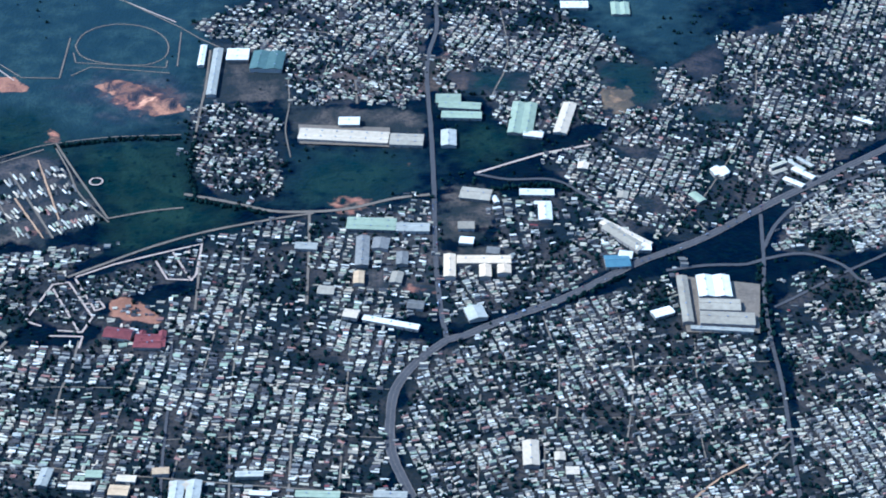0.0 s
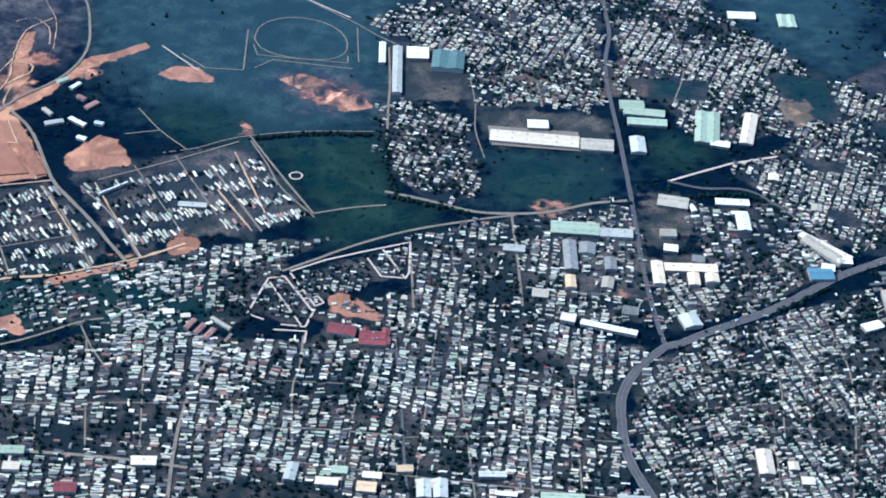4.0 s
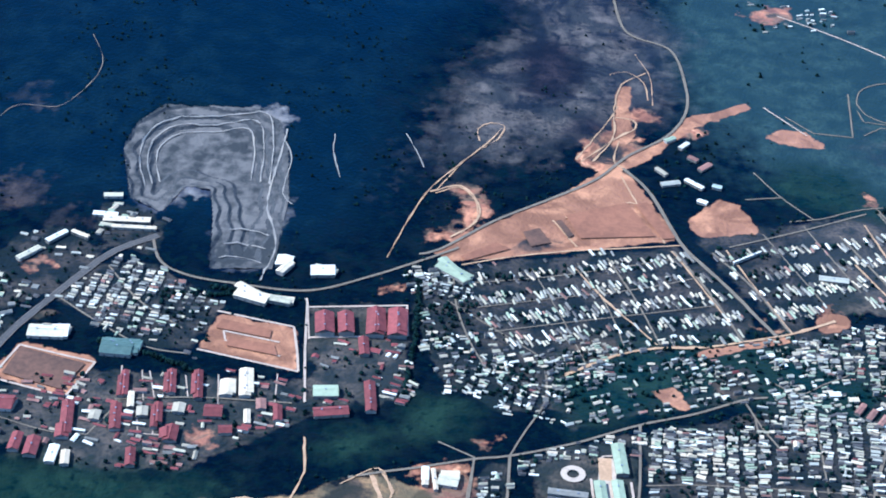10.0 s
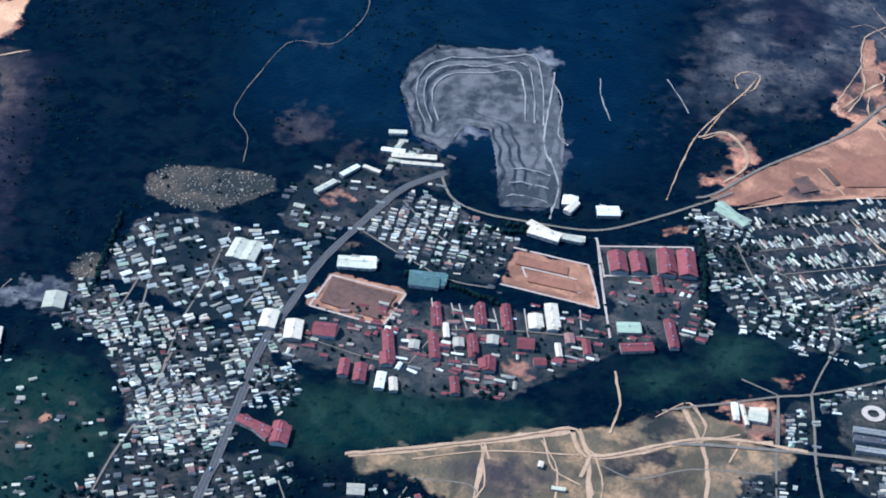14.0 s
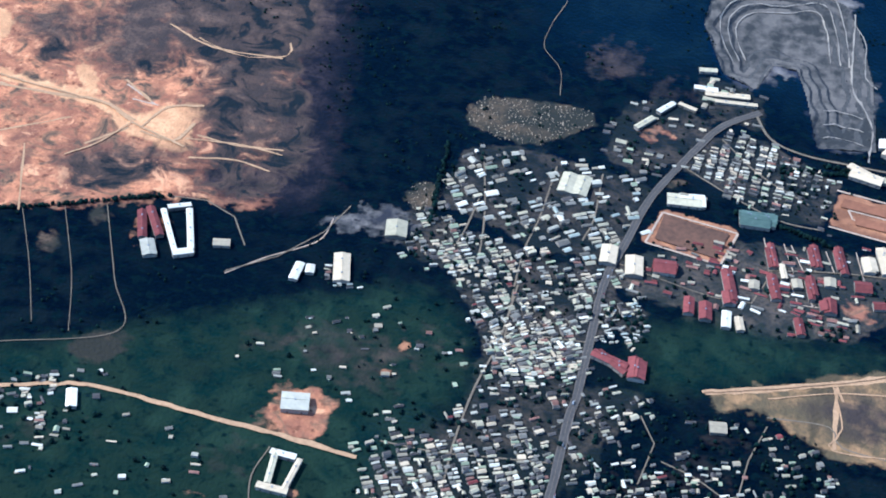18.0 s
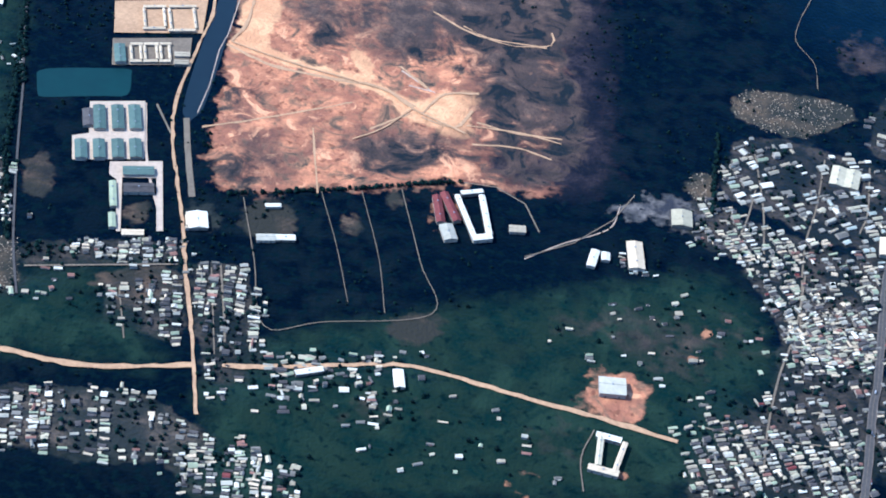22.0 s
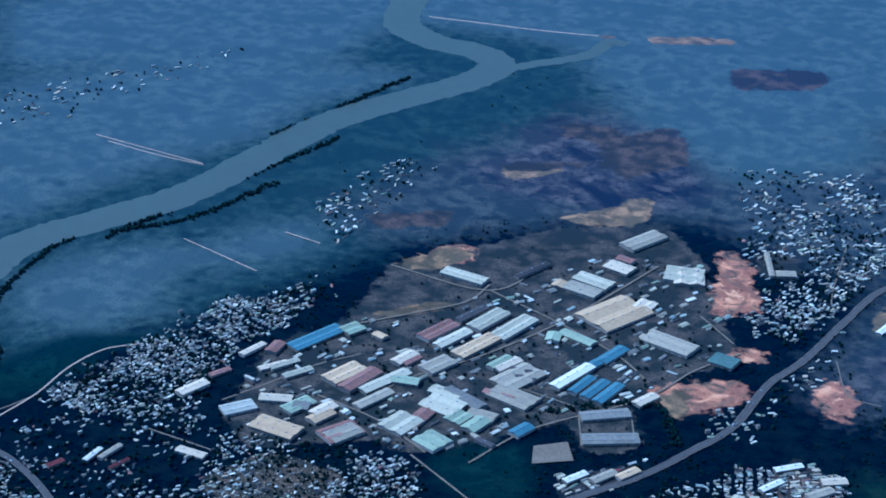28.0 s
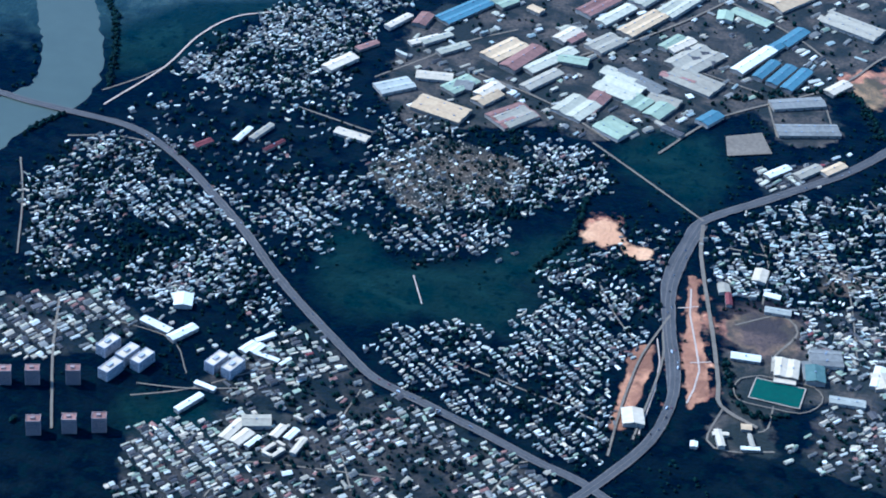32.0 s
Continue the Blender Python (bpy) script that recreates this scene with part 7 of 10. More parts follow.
for a, b in (((-180.60, 89.51), (-177.47, 89.61)), ((-177.47, 89.61), (-177.44, 91.69)), ((-177.44, 91.69), (-180.53, 91.57)), ((-180.53, 91.57), (-180.60, 89.51))):
    road("pitch_line", 0.06, "light", a, b)
road("running_track", 0.12, "concrete", (-180.35, 91.89), (-181.43, 91.12), (-181.62, 89.96), (-181.18, 89.08), (-180.45, 88.93), (-178.89, 89.01), (-177.36, 89.19), (-176.46, 90.16), (-176.31, 91.28), (-177.01, 92.05), (-178.42, 92.05), (-180.35, 91.89))

paving("yard", SOIL_ROAD, "orange earth yard with pale buildings", (-149.54, 115.19), (-142.83, 117.45), (-142.23, 112.91), (-148.55, 111.12))
paving("yard", CONCRETE, "tan paved yard with pale buildings", (-148.45, 110.39), (-142.84, 112.11), (-142.29, 108.74), (-147.66, 107.12))
paving("yard", CREAM_PAVING, "cream paved court among green-roofed villas", (-148.00, 102.42), (-144.25, 103.54), (-142.67, 97.02), (-147.42, 95.64), (-148.14, 98.27), (-147.10, 98.84))
paving("yard", CREAM_PAVING, "cream paved lane between long low halls", (-144.89, 96.11), (-141.41, 97.13), (-139.60, 89.87), (-140.03, 89.75), (-141.37, 95.20), (-143.63, 94.67), (-142.30, 89.10), (-142.59, 89.02), (-143.94, 94.32), (-144.57, 94.78))
paving("yard", CONCRETE, "tan forecourt beside a long hall", (-10.40, 131.98), (-3.38, 131.44), (-3.42, 134.22), (-10.62, 134.78))

paving("yard", CONCRETE, "tan levelled yard with low earth banks", (-188.31, 118.61), (-185.95, 120.22), (-184.68, 117.70), (-187.63, 116.03))


# plots marked out on the levelled earth and in the two walled courts
def plot(name, mat, label, a, b, c, d):
    """A four-sided levelled plot that follows the lie of the land."""
    LEVEL[0] += 0.0002
    n, verts = 10, []
    for j in range(n + 1):
        for i in range(n + 1):
            u, v = i / n, j / n
            x, y = ((1 - u) * (1 - v) * a[k] + u * (1 - v) * b[k] + u * v * c[k] + (1 - u) * v * d[k] for k in (0, 1))
            verts.append((x, y, float(height(x, y)) + LEVEL[0]))
    faces = [(j * (n + 1) + i, j * (n + 1) + i + 1, (j + 1) * (n + 1) + i + 1, (j + 1) * (n + 1) + i) for j in range(n) for i in range(n)]
    tagged(mesh_object(name, verts, faces, [mat]), label, "paving", kind="structure")


plot("earth_plot", GRADED, "levelled brown earth plot on a cleared site", (-52.2, 127.5), (-51.0, 124.8), (-45.6, 125.9), (-47.8, 129.9))
plot("earth_plot", GRADED, "levelled brown earth plot on a cleared site", (-47.2, 129.8), (-45.1, 125.6), (-44.2, 125.9), (-46.3, 130.2))
plot("earth_plot", DARK_SOIL, "freshly turned dark earth plot on a cleared site", (-55.2, 124.9), (-54.5, 123.2), (-53.1, 123.9), (-54.0, 125.6))
plot("earth_plot", DARK_SOIL, "freshly turned dark earth plot on a cleared site", (-52.9, 126.6), (-51.9, 124.7), (-51.5, 125.1), (-52.5, 126.9))
plot("earth_plot", GRADED, "levelled brown earth plot on a cleared site", (-59.4, 121.2), (-57.0, 123.3), (-55.9, 122.7), (-58.9, 120.8))
plot("court_floor", DARK_SOIL, "dark worn floor of a walled court", (-87.30, 106.71), (-82.71, 105.59), (-83.58, 102.74), (-87.79, 103.86))
plot("earth_plot", GRADED, "levelled brown earth plot in a walled yard", (-74.70, 111.60), (-71.20, 110.90), (-71.20, 110.00), (-75.00, 110.60))
plot("earth_plot", GRADED, "levelled brown earth plot in a walled yard", (-73.90, 109.70), (-70.80, 109.30), (-70.40, 108.20), (-74.00, 108.80))

# blocks of flats by the river
for x, y, tall in ((*(-218.60, 74.93), 1.45), (*(-220.79, 73.99), 1.45), (*(-222.31, 73.33), 1.4), (*(-216.81, 70.83), 1.4), (*(-215.28, 71.59), 1.4), (*(-218.61, 69.90), 1.4)):
    tower(x, y, 0.85, 0.62, 23, tall * 0.72, 14, STYLES["rust"], "tall brown apartment block with a reddish flat roof", BROWN_WALL)
for x, y in ((-218.04, 78.50), (-216.60, 78.15), (-215.56, 78.00), (-216.91, 76.47), (-211.39, 79.56), (-210.27, 79.44)):
    tower(x, y, 1.45, 0.72, 74, 0.68, 5, STYLES["cream"], "white five-storey apartment block with cream flat roof", FLAT_WALL)

# ---- halls, sheds and villas ----
# the school by the round plaza: green-roofed wings on a pale court, a dark-roofed double hall
building("green", -47.5, 100.7, 2.9, 0.85, -81.5, 0.3)
building("green", -48.55, 97.2, 2.5, 0.75, -81.5, 0.3)
building("green", -47.45, 97.4, 2.5, 0.75, -81.5, 0.3)
building("grey", -50.6, 97.0, 2.5, 0.55, -3.0, 0.34)
building("dark", -50.6, 96.2, 2.5, 0.55, -3.0, 0.34)
building("grey", -50.5, 95.2, 2.5, 0.5, -3.0, 0.34)
for yard_x in (-49.25, -48.0, -46.75):
    road("school_lane", 0.2, "light", (yard_x, 98.8), (yard_x + 0.55, 94.5))
paving("yard", SOIL_ROAD, "orange earth court between school wings", (-48.9, 100.8), (-48.05, 100.9), (-47.9, 98.75), (-48.7, 98.75))
# works beyond the reservoir and the white depot on the green
building("olive", -159.15, 85.05, 2.21, 0.75, -71.6, 0.25)
building("white", -158.75, 87.40, 1.25, 0.60, 28.6, 0.25)
building("white", -158.20, 85.65, 0.85, 0.70, 20.6, 0.30)
building("cream", -159.30, 87.80, 0.72, 0.40, 33.7, 0.20)
building("cream", -130.70, 149.35, 3.00, 0.50, 1.9, 0.22)
building("pale", -131.05, 143.65, 5.12, 0.50, -84.4, 0.22)
building("white", -129.80, 143.70, 4.18, 0.50, -73.3, 0.22)
building("olive", -128.75, 144.30, 4.78, 0.50, -74.2, 0.22)
building("white", -127.70, 144.25, 4.46, 0.50, -74.4, 0.22)
building("grey", -184.30, 125.25, 4.17, 1.40, 30.3, 0.25)
building("grey", -182.85, 121.75, 4.70, 1.60, 23.8, 0.25)
building("cream", -155.80, 125.90, 2.09, 1.40, 16.7, 0.20)
building("grey", -156.65, 129.95, 2.82, 0.50, 27.5, 0.25)
building("pale", -152.85, 135.00, 3.67, 1.00, 25.9, 0.25)
building("cream", 13.95, 119.45, 4.53, 0.75, -43.2, 0.25)
building("white", 21.70, 127.55, 1.36, 0.70, -54.0, 0.30)
building("tan", 22.00, 127.30, 1.17, 0.50, 59.0, 0.20)
building("pale", 27.65, 128.45, 1.70, 0.35, -49.8, 0.20)
building("pale", 28.35, 128.95, 1.70, 0.35, -49.8, 0.20)
building("white", 33.80, 134.85, 1.66, 0.45, -32.7, 0.20)
building("olive", 26.25, 128.60, 1.53, 0.40, 31.6, 0.20)
building("tan", 26.20, 127.65, 1.39, 0.40, 30.3, 0.20)
building("teal", -146.82, 100.59, 0.87, 2.76, 16.4, 0.29)
building("teal", -145.59, 100.95, 0.87, 2.77, 16.4, 0.29)
building("teal", -144.44, 101.29, 0.87, 2.77, 16.4, 0.29)
building("teal", -147.11, 96.76, 0.85, 2.09, 16.3, 0.29)
building("teal", -145.91, 97.11, 0.85, 2.09, 16.3, 0.29)
building("teal", -144.68, 97.47, 0.86, 2.09, 16.3, 0.29)
building("teal", -143.51, 97.82, 0.86, 2.10, 16.3, 0.29)
building("teal", -142.70, 95.47, 2.16, 0.93, 14.5, 0.29)
building("dark", -142.22, 93.66, 2.10, 0.97, 14.4, 0.29)
building("cool", -142.34, 93.48, 1.22, 0.36, 13.2, 0.25)
building("teal", -147.41, 108.48, 0.83, 2.28, 16.9, 0.29)
building("tan", -143.02, 109.68, 1.17, 0.57, 13.4, 0.25)
building("tan", -142.85, 108.69, 1.08, 0.57, 13.1, 0.25)
building("cream", -141.46, 89.06, 1.49, 0.58, 13.6, 0.25)
building("dark", -147.49, 100.43, 0.99, 1.97, -163.5, 0.25)
building("cream", -142.30, 141.14, 0.58, 4.17, 17.9, 0.29)
building("teal", -140.95, 144.45, 2.09, 1.38, 12.5, 0.25)
building("white", -137.83, 151.25, 0.64, 2.42, 8.4, 0.29)
building("white", -136.97, 151.36, 0.69, 2.32, 8.9, 0.29)
building("cream", -137.69, 154.68, 1.77, 2.68, 14.0, 0.29)
building("white", -135.85, 151.87, 0.74, 2.43, 9.3, 0.29)
building("white", -136.49, 155.39, 0.77, 2.13, 17.3, 0.29)
building("white", -135.27, 155.55, 0.65, 2.94, 7.8, 0.29)
building("white", -146.22, 153.06, 2.95, 0.54, 12.1, 0.22)
building("white", -143.16, 153.73, 1.27, 0.75, 13.3, 0.22)
building("white", -141.95, 148.72, 0.70, 2.84, 17.9, 0.25)
building("white", -168.58, 122.86, 2.46, 0.69, 38.4, 0.25)
building("olive", -170.68, 116.76, 2.23, 0.83, -17.5, 0.25)
building("tan", -165.53, 120.14, 2.42, 0.94, 48.9, 0.25)
building("white", -169.30, 119.79, 2.37, 0.67, 57.2, 0.25)
building("cream", -164.83, 122.20, 2.07, 0.97, 27.3, 0.25)
building("white", -164.93, 150.03, 4.81, 0.67, 70.8, 0.22)
building("white", -162.33, 149.48, 4.17, 0.66, 69.0, 0.22)
building("tan", -150.60, 131.70, 0.93, 2.93, 18.0, 0.25)
building("tan", -147.04, 132.58, 0.93, 2.39, 18.0, 0.25)
building("tan", -152.62, 126.39, 1.58, 1.88, 14.9, 0.25)
building("white", -147.72, 135.10, 1.41, 0.46, 14.4, 0.22)
building("white", -59.48, 97.70, 0.48, 1.25, 4.6, 0.25)
building("cream", -58.86, 97.28, 0.30, 1.97, 11.1, 0.22)
building("cream", -57.93, 97.81, 1.19, 0.68, 5.8, 0.25)
building("cream", -71.66, 90.24, 0.36, 0.54, -5.7, 0.22)
building("olive", -70.41, 88.29, 0.91, 0.32, -1.8, 0.18)
building("tan", -82.76, 85.95, 1.11, 1.00, 5.7, 0.25)
building("cream", -78.94, 102.27, 0.45, 1.54, 9.6, 0.22)
building("tan", -75.74, 101.85, 0.83, 0.95, 1.5, 0.22)
building("tan", -77.97, 101.18, 0.75, 0.93, 9.6, 0.22)
building("tan", -80.88, 100.39, 0.75, 0.93, 0.7, 0.22)
building("rust", -70.62, 102.96, 0.68, 1.06, 9.6, 0.22)
building("white", -127.62, 78.99, 1.83, 0.47, 25.7, 0.25)
building("tan", -116.41, 96.29, 1.17, 0.73, 9.5, 0.25)
building("white", -111.01, 94.63, 0.63, 1.80, -6.5, 0.22)
building("white", -110.19, 95.03, 0.62, 0.86, 4.3, 0.22)
building("pale", -212.54, 115.03, 2.86, 1.64, 46.1, 0.25)
building("green", -208.15, 117.25, 2.83, 1.54, 63.1, 0.25)
building("yellow", -205.75, 116.35, 2.41, 1.31, 64.9, 0.25)
building("rust", -203.32, 114.63, 3.34, 2.39, 54.9, 0.25)
building("rust", -202.59, 127.88, 1.98, 1.69, 67.0, 0.25)
building("cream", -194.36, 130.16, 2.80, 1.10, 62.1, 0.25)
building("dark", -192.62, 129.06, 2.66, 2.14, -0.3, 0.22)
building("rust", -193.42, 125.00, 2.78, 0.79, -9.1, 0.25)
building("olive", -196.90, 123.44, 4.28, 1.38, -14.6, 0.25)
building("tan", -193.60, 121.42, 2.46, 1.43, -7.8, 0.25)
building("white", -183.83, 115.33, 2.26, 0.72, 55.9, 0.22)
building("tan", -181.81, 116.23, 2.46, 0.88, 57.4, 0.22)
building("yellow", -180.16, 117.35, 2.18, 0.82, 57.4, 0.22)
building("cream", -212.74, 122.49, 2.69, 0.69, 49.4, 0.22)
building("rust", -216.42, 119.79, 2.03, 0.63, 57.9, 0.22)
building("cream", -208.10, 74.33, 2.11, 0.68, 78.2, 0.29)
building("tan", -207.11, 75.53, 1.74, 1.03, 23.0, 0.32)
building("cream", -207.34, 73.88, 1.48, 0.80, 71.6, 0.29)
building("cream", -205.61, 75.21, 1.22, 0.57, 79.6, 0.25)
building("white", -204.81, 75.28, 1.14, 0.49, 76.6, 0.25)
building("white", -206.62, 73.80, 1.22, 0.37, 70.8, 0.25)
building("cream", -204.05, 74.48, 1.60, 0.40, 83.8, 0.25)
building("cream", -205.59, 73.69, 1.00, 0.25, 67.0, 0.25)
building("cream", -204.93, 73.43, 1.00, 0.25, 66.8, 0.25)
building("cream", -205.07, 74.26, 0.60, 0.20, -18.8, 0.25)
building("cream", -205.48, 73.12, 0.65, 0.20, -14.7, 0.25)
building("white", -210.29, 81.94, 1.25, 0.64, 69.4, 0.22)
building("white", -209.75, 81.99, 1.10, 0.54, 73.7, 0.22)
building("white", -209.70, 83.22, 1.41, 0.38, 52.6, 0.22)
building("white", -208.93, 81.52, 1.76, 0.38, -6.8, 0.18)
building("white", -207.71, 81.50, 0.97, 0.27, 66.8, 0.18)
building("white", -216.33, 85.03, 0.91, 0.73, 38.8, 0.22)
building("cream", -181.39, 84.78, 0.47, 1.54, 22.9, 0.29)
building("cream", -181.43, 85.22, 1.02, 0.31, 20.1, 0.25)
building("white", -179.49, 84.62, 1.17, 0.31, 18.0, 0.22)
building("tan", -179.57, 85.32, 0.27, 1.23, 22.9, 0.25)
building("white", -182.70, 83.70, 0.47, 0.53, 10.3, 0.22)
building("red", -183.84, 98.82, 0.44, 1.37, 15.6, 0.22)
building("tan", -184.38, 99.86, 0.81, 1.01, 19.3, 0.22)
building("cream", -182.44, 102.20, 0.98, 1.49, 1.1, 0.25)
building("white", -181.26, 100.32, 1.13, 0.56, -2.1, 0.22)
building("pale", -180.60, 98.81, 1.74, 0.64, 7.5, 0.22)
building("white", -181.55, 93.22, 1.90, 0.71, 9.5, 0.22)
building("pale", -174.82, 91.29, 2.23, 0.71, 9.1, 0.25)
building("cream", -173.09, 94.12, 1.25, 1.55, 23.2, 0.25)
building("cream", -73.18, 114.69, 2.78, 0.70, -33.2, 0.29)
building("cream", -71.07, 114.18, 1.78, 0.69, -2.6, 0.25)
building("olive", -68.58, 118.06, 1.76, 0.70, -17.0, 0.22)
building("teal", -80.69, 107.79, 2.52, 1.04, -1.6, 0.25)
building("white", -71.55, 118.57, 1.16, 1.18, -3.1, 0.25)
building("school", 1.10, 115.39, 0.88, 2.74, -0.4, 0.36)
building("school", 3.55, 116.12, 3.90, 0.97, -0.5, 0.36)
building("school", 3.62, 114.74, 0.88, 1.50, -0.4, 0.36)
building("school", 4.97, 114.94, 1.00, 1.09, -0.5, 0.36)
building("white", 19.61, 112.70, 2.36, 2.54, -0.4, 0.43)
building("tan", 19.78, 110.62, 2.88, 1.31, -3.0, 0.36)
building("tan", 20.14, 109.06, 3.77, 1.41, -4.3, 0.36)
building("pale", 19.66, 107.95, 4.33, 0.38, -5.5, 0.29)
building("tan", 17.44, 111.33, 0.77, 5.39, -0.4, 0.36)
building("cream", -6.98, 132.81, 7.06, 1.62, -5.8, 0.29)
building("white", -6.62, 134.84, 1.68, 1.17, -0.5, 0.36)
building("tan", -2.08, 132.20, 2.63, 1.63, -4.0, 0.29)
building("teal", -13.59, 144.28, 2.69, 2.91, -4.3, 0.36)
building("white", -16.11, 145.30, 1.86, 1.85, -0.4, 0.36)
building("pale", -17.81, 142.66, 0.81, 7.39, -0.4, 0.29)
building("white", -19.06, 145.33, 0.56, 3.32, -0.4, 0.25)
building("green", -4.58, 120.75, 3.64, 1.53, -3.9, 0.29)
building("pale", -1.53, 120.29, 2.47, 1.09, -2.1, 0.29)
building("grey", -5.15, 117.35, 1.01, 3.64, -0.5, 0.29)
building("grey", -3.85, 118.24, 1.23, 1.39, -7.0, 0.29)
building("grey", -2.28, 116.40, 0.89, 1.53, -0.5, 0.29)
building("yellow", -5.33, 114.10, 0.79, 1.49, -0.4, 0.29)
building("white", -2.97, 108.90, 4.06, 0.60, -16.8, 0.25)
building("cream", -5.76, 109.87, 1.09, 0.92, -14.1, 0.29)
building("pale", 2.85, 109.90, 1.38, 1.49, 15.7, 0.29)
building("tan", 13.78, 118.93, 3.89, 1.03, -50.5, 0.29)
building("white", 15.08, 117.70, 1.14, 0.92, -0.5, 0.29)
building("blue", 13.07, 115.99, 1.82, 1.45, 3.9, 0.25)
building("white", 13.73, 116.78, 1.02, 0.91, -12.3, 0.25)
building("cream", 6.07, 95.06, 1.07, 2.40, -0.4, 0.36)
building("pale", -16.04, 91.70, 0.94, 1.67, -0.4, 0.36)
building("pale", -14.99, 91.75, 0.94, 1.77, -0.4, 0.36)
building("red", -19.13, 106.62, 1.83, 0.75, -0.4, 0.29)
building("red", -19.91, 107.44, 0.46, 1.13, -0.4, 0.29)
building("red", -18.53, 107.42, 0.54, 1.13, -0.4, 0.29)
building("red", -21.54, 107.81, 2.00, 1.16, -11.2, 0.25)
building("green", 2.10, 137.32, 3.38, 1.04, -6.3, 0.25)
building("green", 2.22, 135.87, 3.21, 1.02, -3.5, 0.25)
building("green", 1.19, 138.36, 2.03, 1.39, -0.5, 0.25)
building("white", 4.55, 124.00, 0.93, 0.44, -73.3, 0.22)
building("white", 7.70, 124.91, 2.61, 0.84, -2.1, 0.22)
building("white", 8.06, 123.48, 1.26, 0.45, -0.5, 0.22)
building("white", 8.21, 122.29, 1.04, 2.21, -0.5, 0.22)
building("white", 21.68, 127.61, 1.29, 0.91, 20.7, 0.29)
building("white", 12.11, 153.65, 2.42, 1.20, -0.5, 0.29)
building("green", 16.02, 153.12, 1.59, 2.19, -0.5, 0.18)
building("tan", 3.14, 124.62, 2.35, 1.49, -11.5, 0.29)
building("tan", 2.35, 120.51, 1.24, 0.94, -0.5, 0.29)
building("pale", 1.17, 132.47, 1.22, 2.29, -0.5, 0.25)
building("white", 15.75, 109.94, 1.55, 0.86, 24.0, 0.25)
building("green", -59.64, 119.32, 3.25, 0.77, -51.0, 0.29)
building("red", -64.37, 112.53, 1.27, 2.95, 4.8, 0.32)
building("red", -62.89, 112.65, 1.35, 2.96, 4.9, 0.32)
building("red", -19.41, 106.89, 1.94, 1.53, -2.8, 0.29)
building("pale", -32.97, 122.29, 2.13, 0.61, -3.0, 0.25)
building("white", -42.8, 133.1, 1.7, 0.42, -38.0, 0.22)
building("pale", -44.6, 132.9, 1.5, 0.55, 20.0, 0.2)
building("tan", -45.3, 134.4, 1.2, 0.4, -48.0, 0.2)
building("cool", -41.1, 133.0, 0.75, 0.45, -15.0, 0.22)
building("white", -42.2, 130.8, 0.8, 0.45, -25.0, 0.22)
building("green", -44.7, 139.0, 1.0, 0.45, 40.0, 0.22)
building("white", -43.6, 138.3, 1.1, 0.4, 55.0, 0.22)
building("rust", -42.0, 135.6, 1.3, 0.5, 50.0, 0.2)
building("rust", -42.9, 136.6, 0.9, 0.45, -35.0, 0.2)
building("white", -39.04, 124.14, 2.64, 0.15, 39.8, 0.25)
building("cream", -59.43, 97.18, 0.44, 1.14, 4.4, 0.25)
building("olive", -57.99, 97.24, 1.30, 1.01, -5.7, 0.25)
building("green", -42.20, 94.43, 1.64, 0.77, 0.6, 0.29)
building("red", -67.76, 111.86, 1.32, 2.27, 8.9, 0.36)
building("red", -66.34, 112.08, 1.11, 2.27, 9.0, 0.36)
building("red", -64.20, 112.42, 1.11, 2.27, 9.0, 0.36)
building("red", -62.82, 112.64, 1.11, 2.27, 9.0, 0.36)
building("cream", -73.10, 114.28, 2.42, 1.14, -16.7, 0.29)
building("olive", -71.14, 114.09, 1.57, 0.70, -8.2, 0.29)
building("white", -68.73, 117.83, 1.73, 1.20, 9.1, 0.29)
building("cream", -71.38, 117.83, 0.63, 1.54, -25.7, 0.29)
building("teal", -80.97, 107.29, 2.11, 1.43, -0.1, 0.29)
building("green", -66.69, 104.79, 1.66, 1.15, 8.8, 0.29)
building("cream", -73.11, 104.21, 0.86, 1.46, 8.8, 0.25)
building("cream", -71.99, 104.87, 0.80, 2.63, 8.8, 0.25)
building("olive", -85.99, 108.44, 2.46, 1.30, 3.6, 0.25)
building("red", -79.85, 103.48, 0.50, 2.10, 8.8, 0.25)
building("red", -76.91, 104.20, 0.60, 2.00, 8.8, 0.25)
building("red", -75.12, 104.32, 0.60, 2.10, 8.8, 0.25)
building("red", -79.61, 100.49, 0.65, 1.62, 8.8, 0.25)
building("red", -77.10, 100.73, 0.49, 2.12, 8.8, 0.25)
building("red", -75.99, 99.23, 0.97, 0.99, 8.8, 0.25)
building("red", -82.52, 98.57, 0.90, 1.29, 8.8, 0.25)
building("red", -63.75, 104.57, 0.72, 2.79, 8.8, 0.25)
building("red", -66.08, 102.84, 2.30, 0.90, 13.8, 0.25)
building("green", -59.65, 119.18, 2.79, 1.05, -34.4, 0.25)
building("olive", -85.02, 124.50, 1.41, 0.51, 8.3, 0.22)
building("white", -85.08, 122.20, 1.81, 0.51, 0.5, 0.22)
building("cream", -83.44, 121.75, 3.40, 0.63, 4.4, 0.22)
building("cream", -82.75, 120.93, 3.21, 0.39, 3.1, 0.22)
building("red", -89.75, 90.44, 2.56, 0.60, -41.5, 0.29)
building("red", -88.09, 90.02, 1.14, 1.76, -1.2, 0.29)
building("red", -86.92, 100.82, 1.71, 1.08, -6.3, 0.29)
building("olive", -93.76, 108.32, 2.13, 2.29, -7.5, 0.29)
building("cream", -90.79, 101.19, 1.15, 1.94, -2.2, 0.29)
building("red", -85.14, 97.19, 0.74, 1.66, 0.8, 0.25)
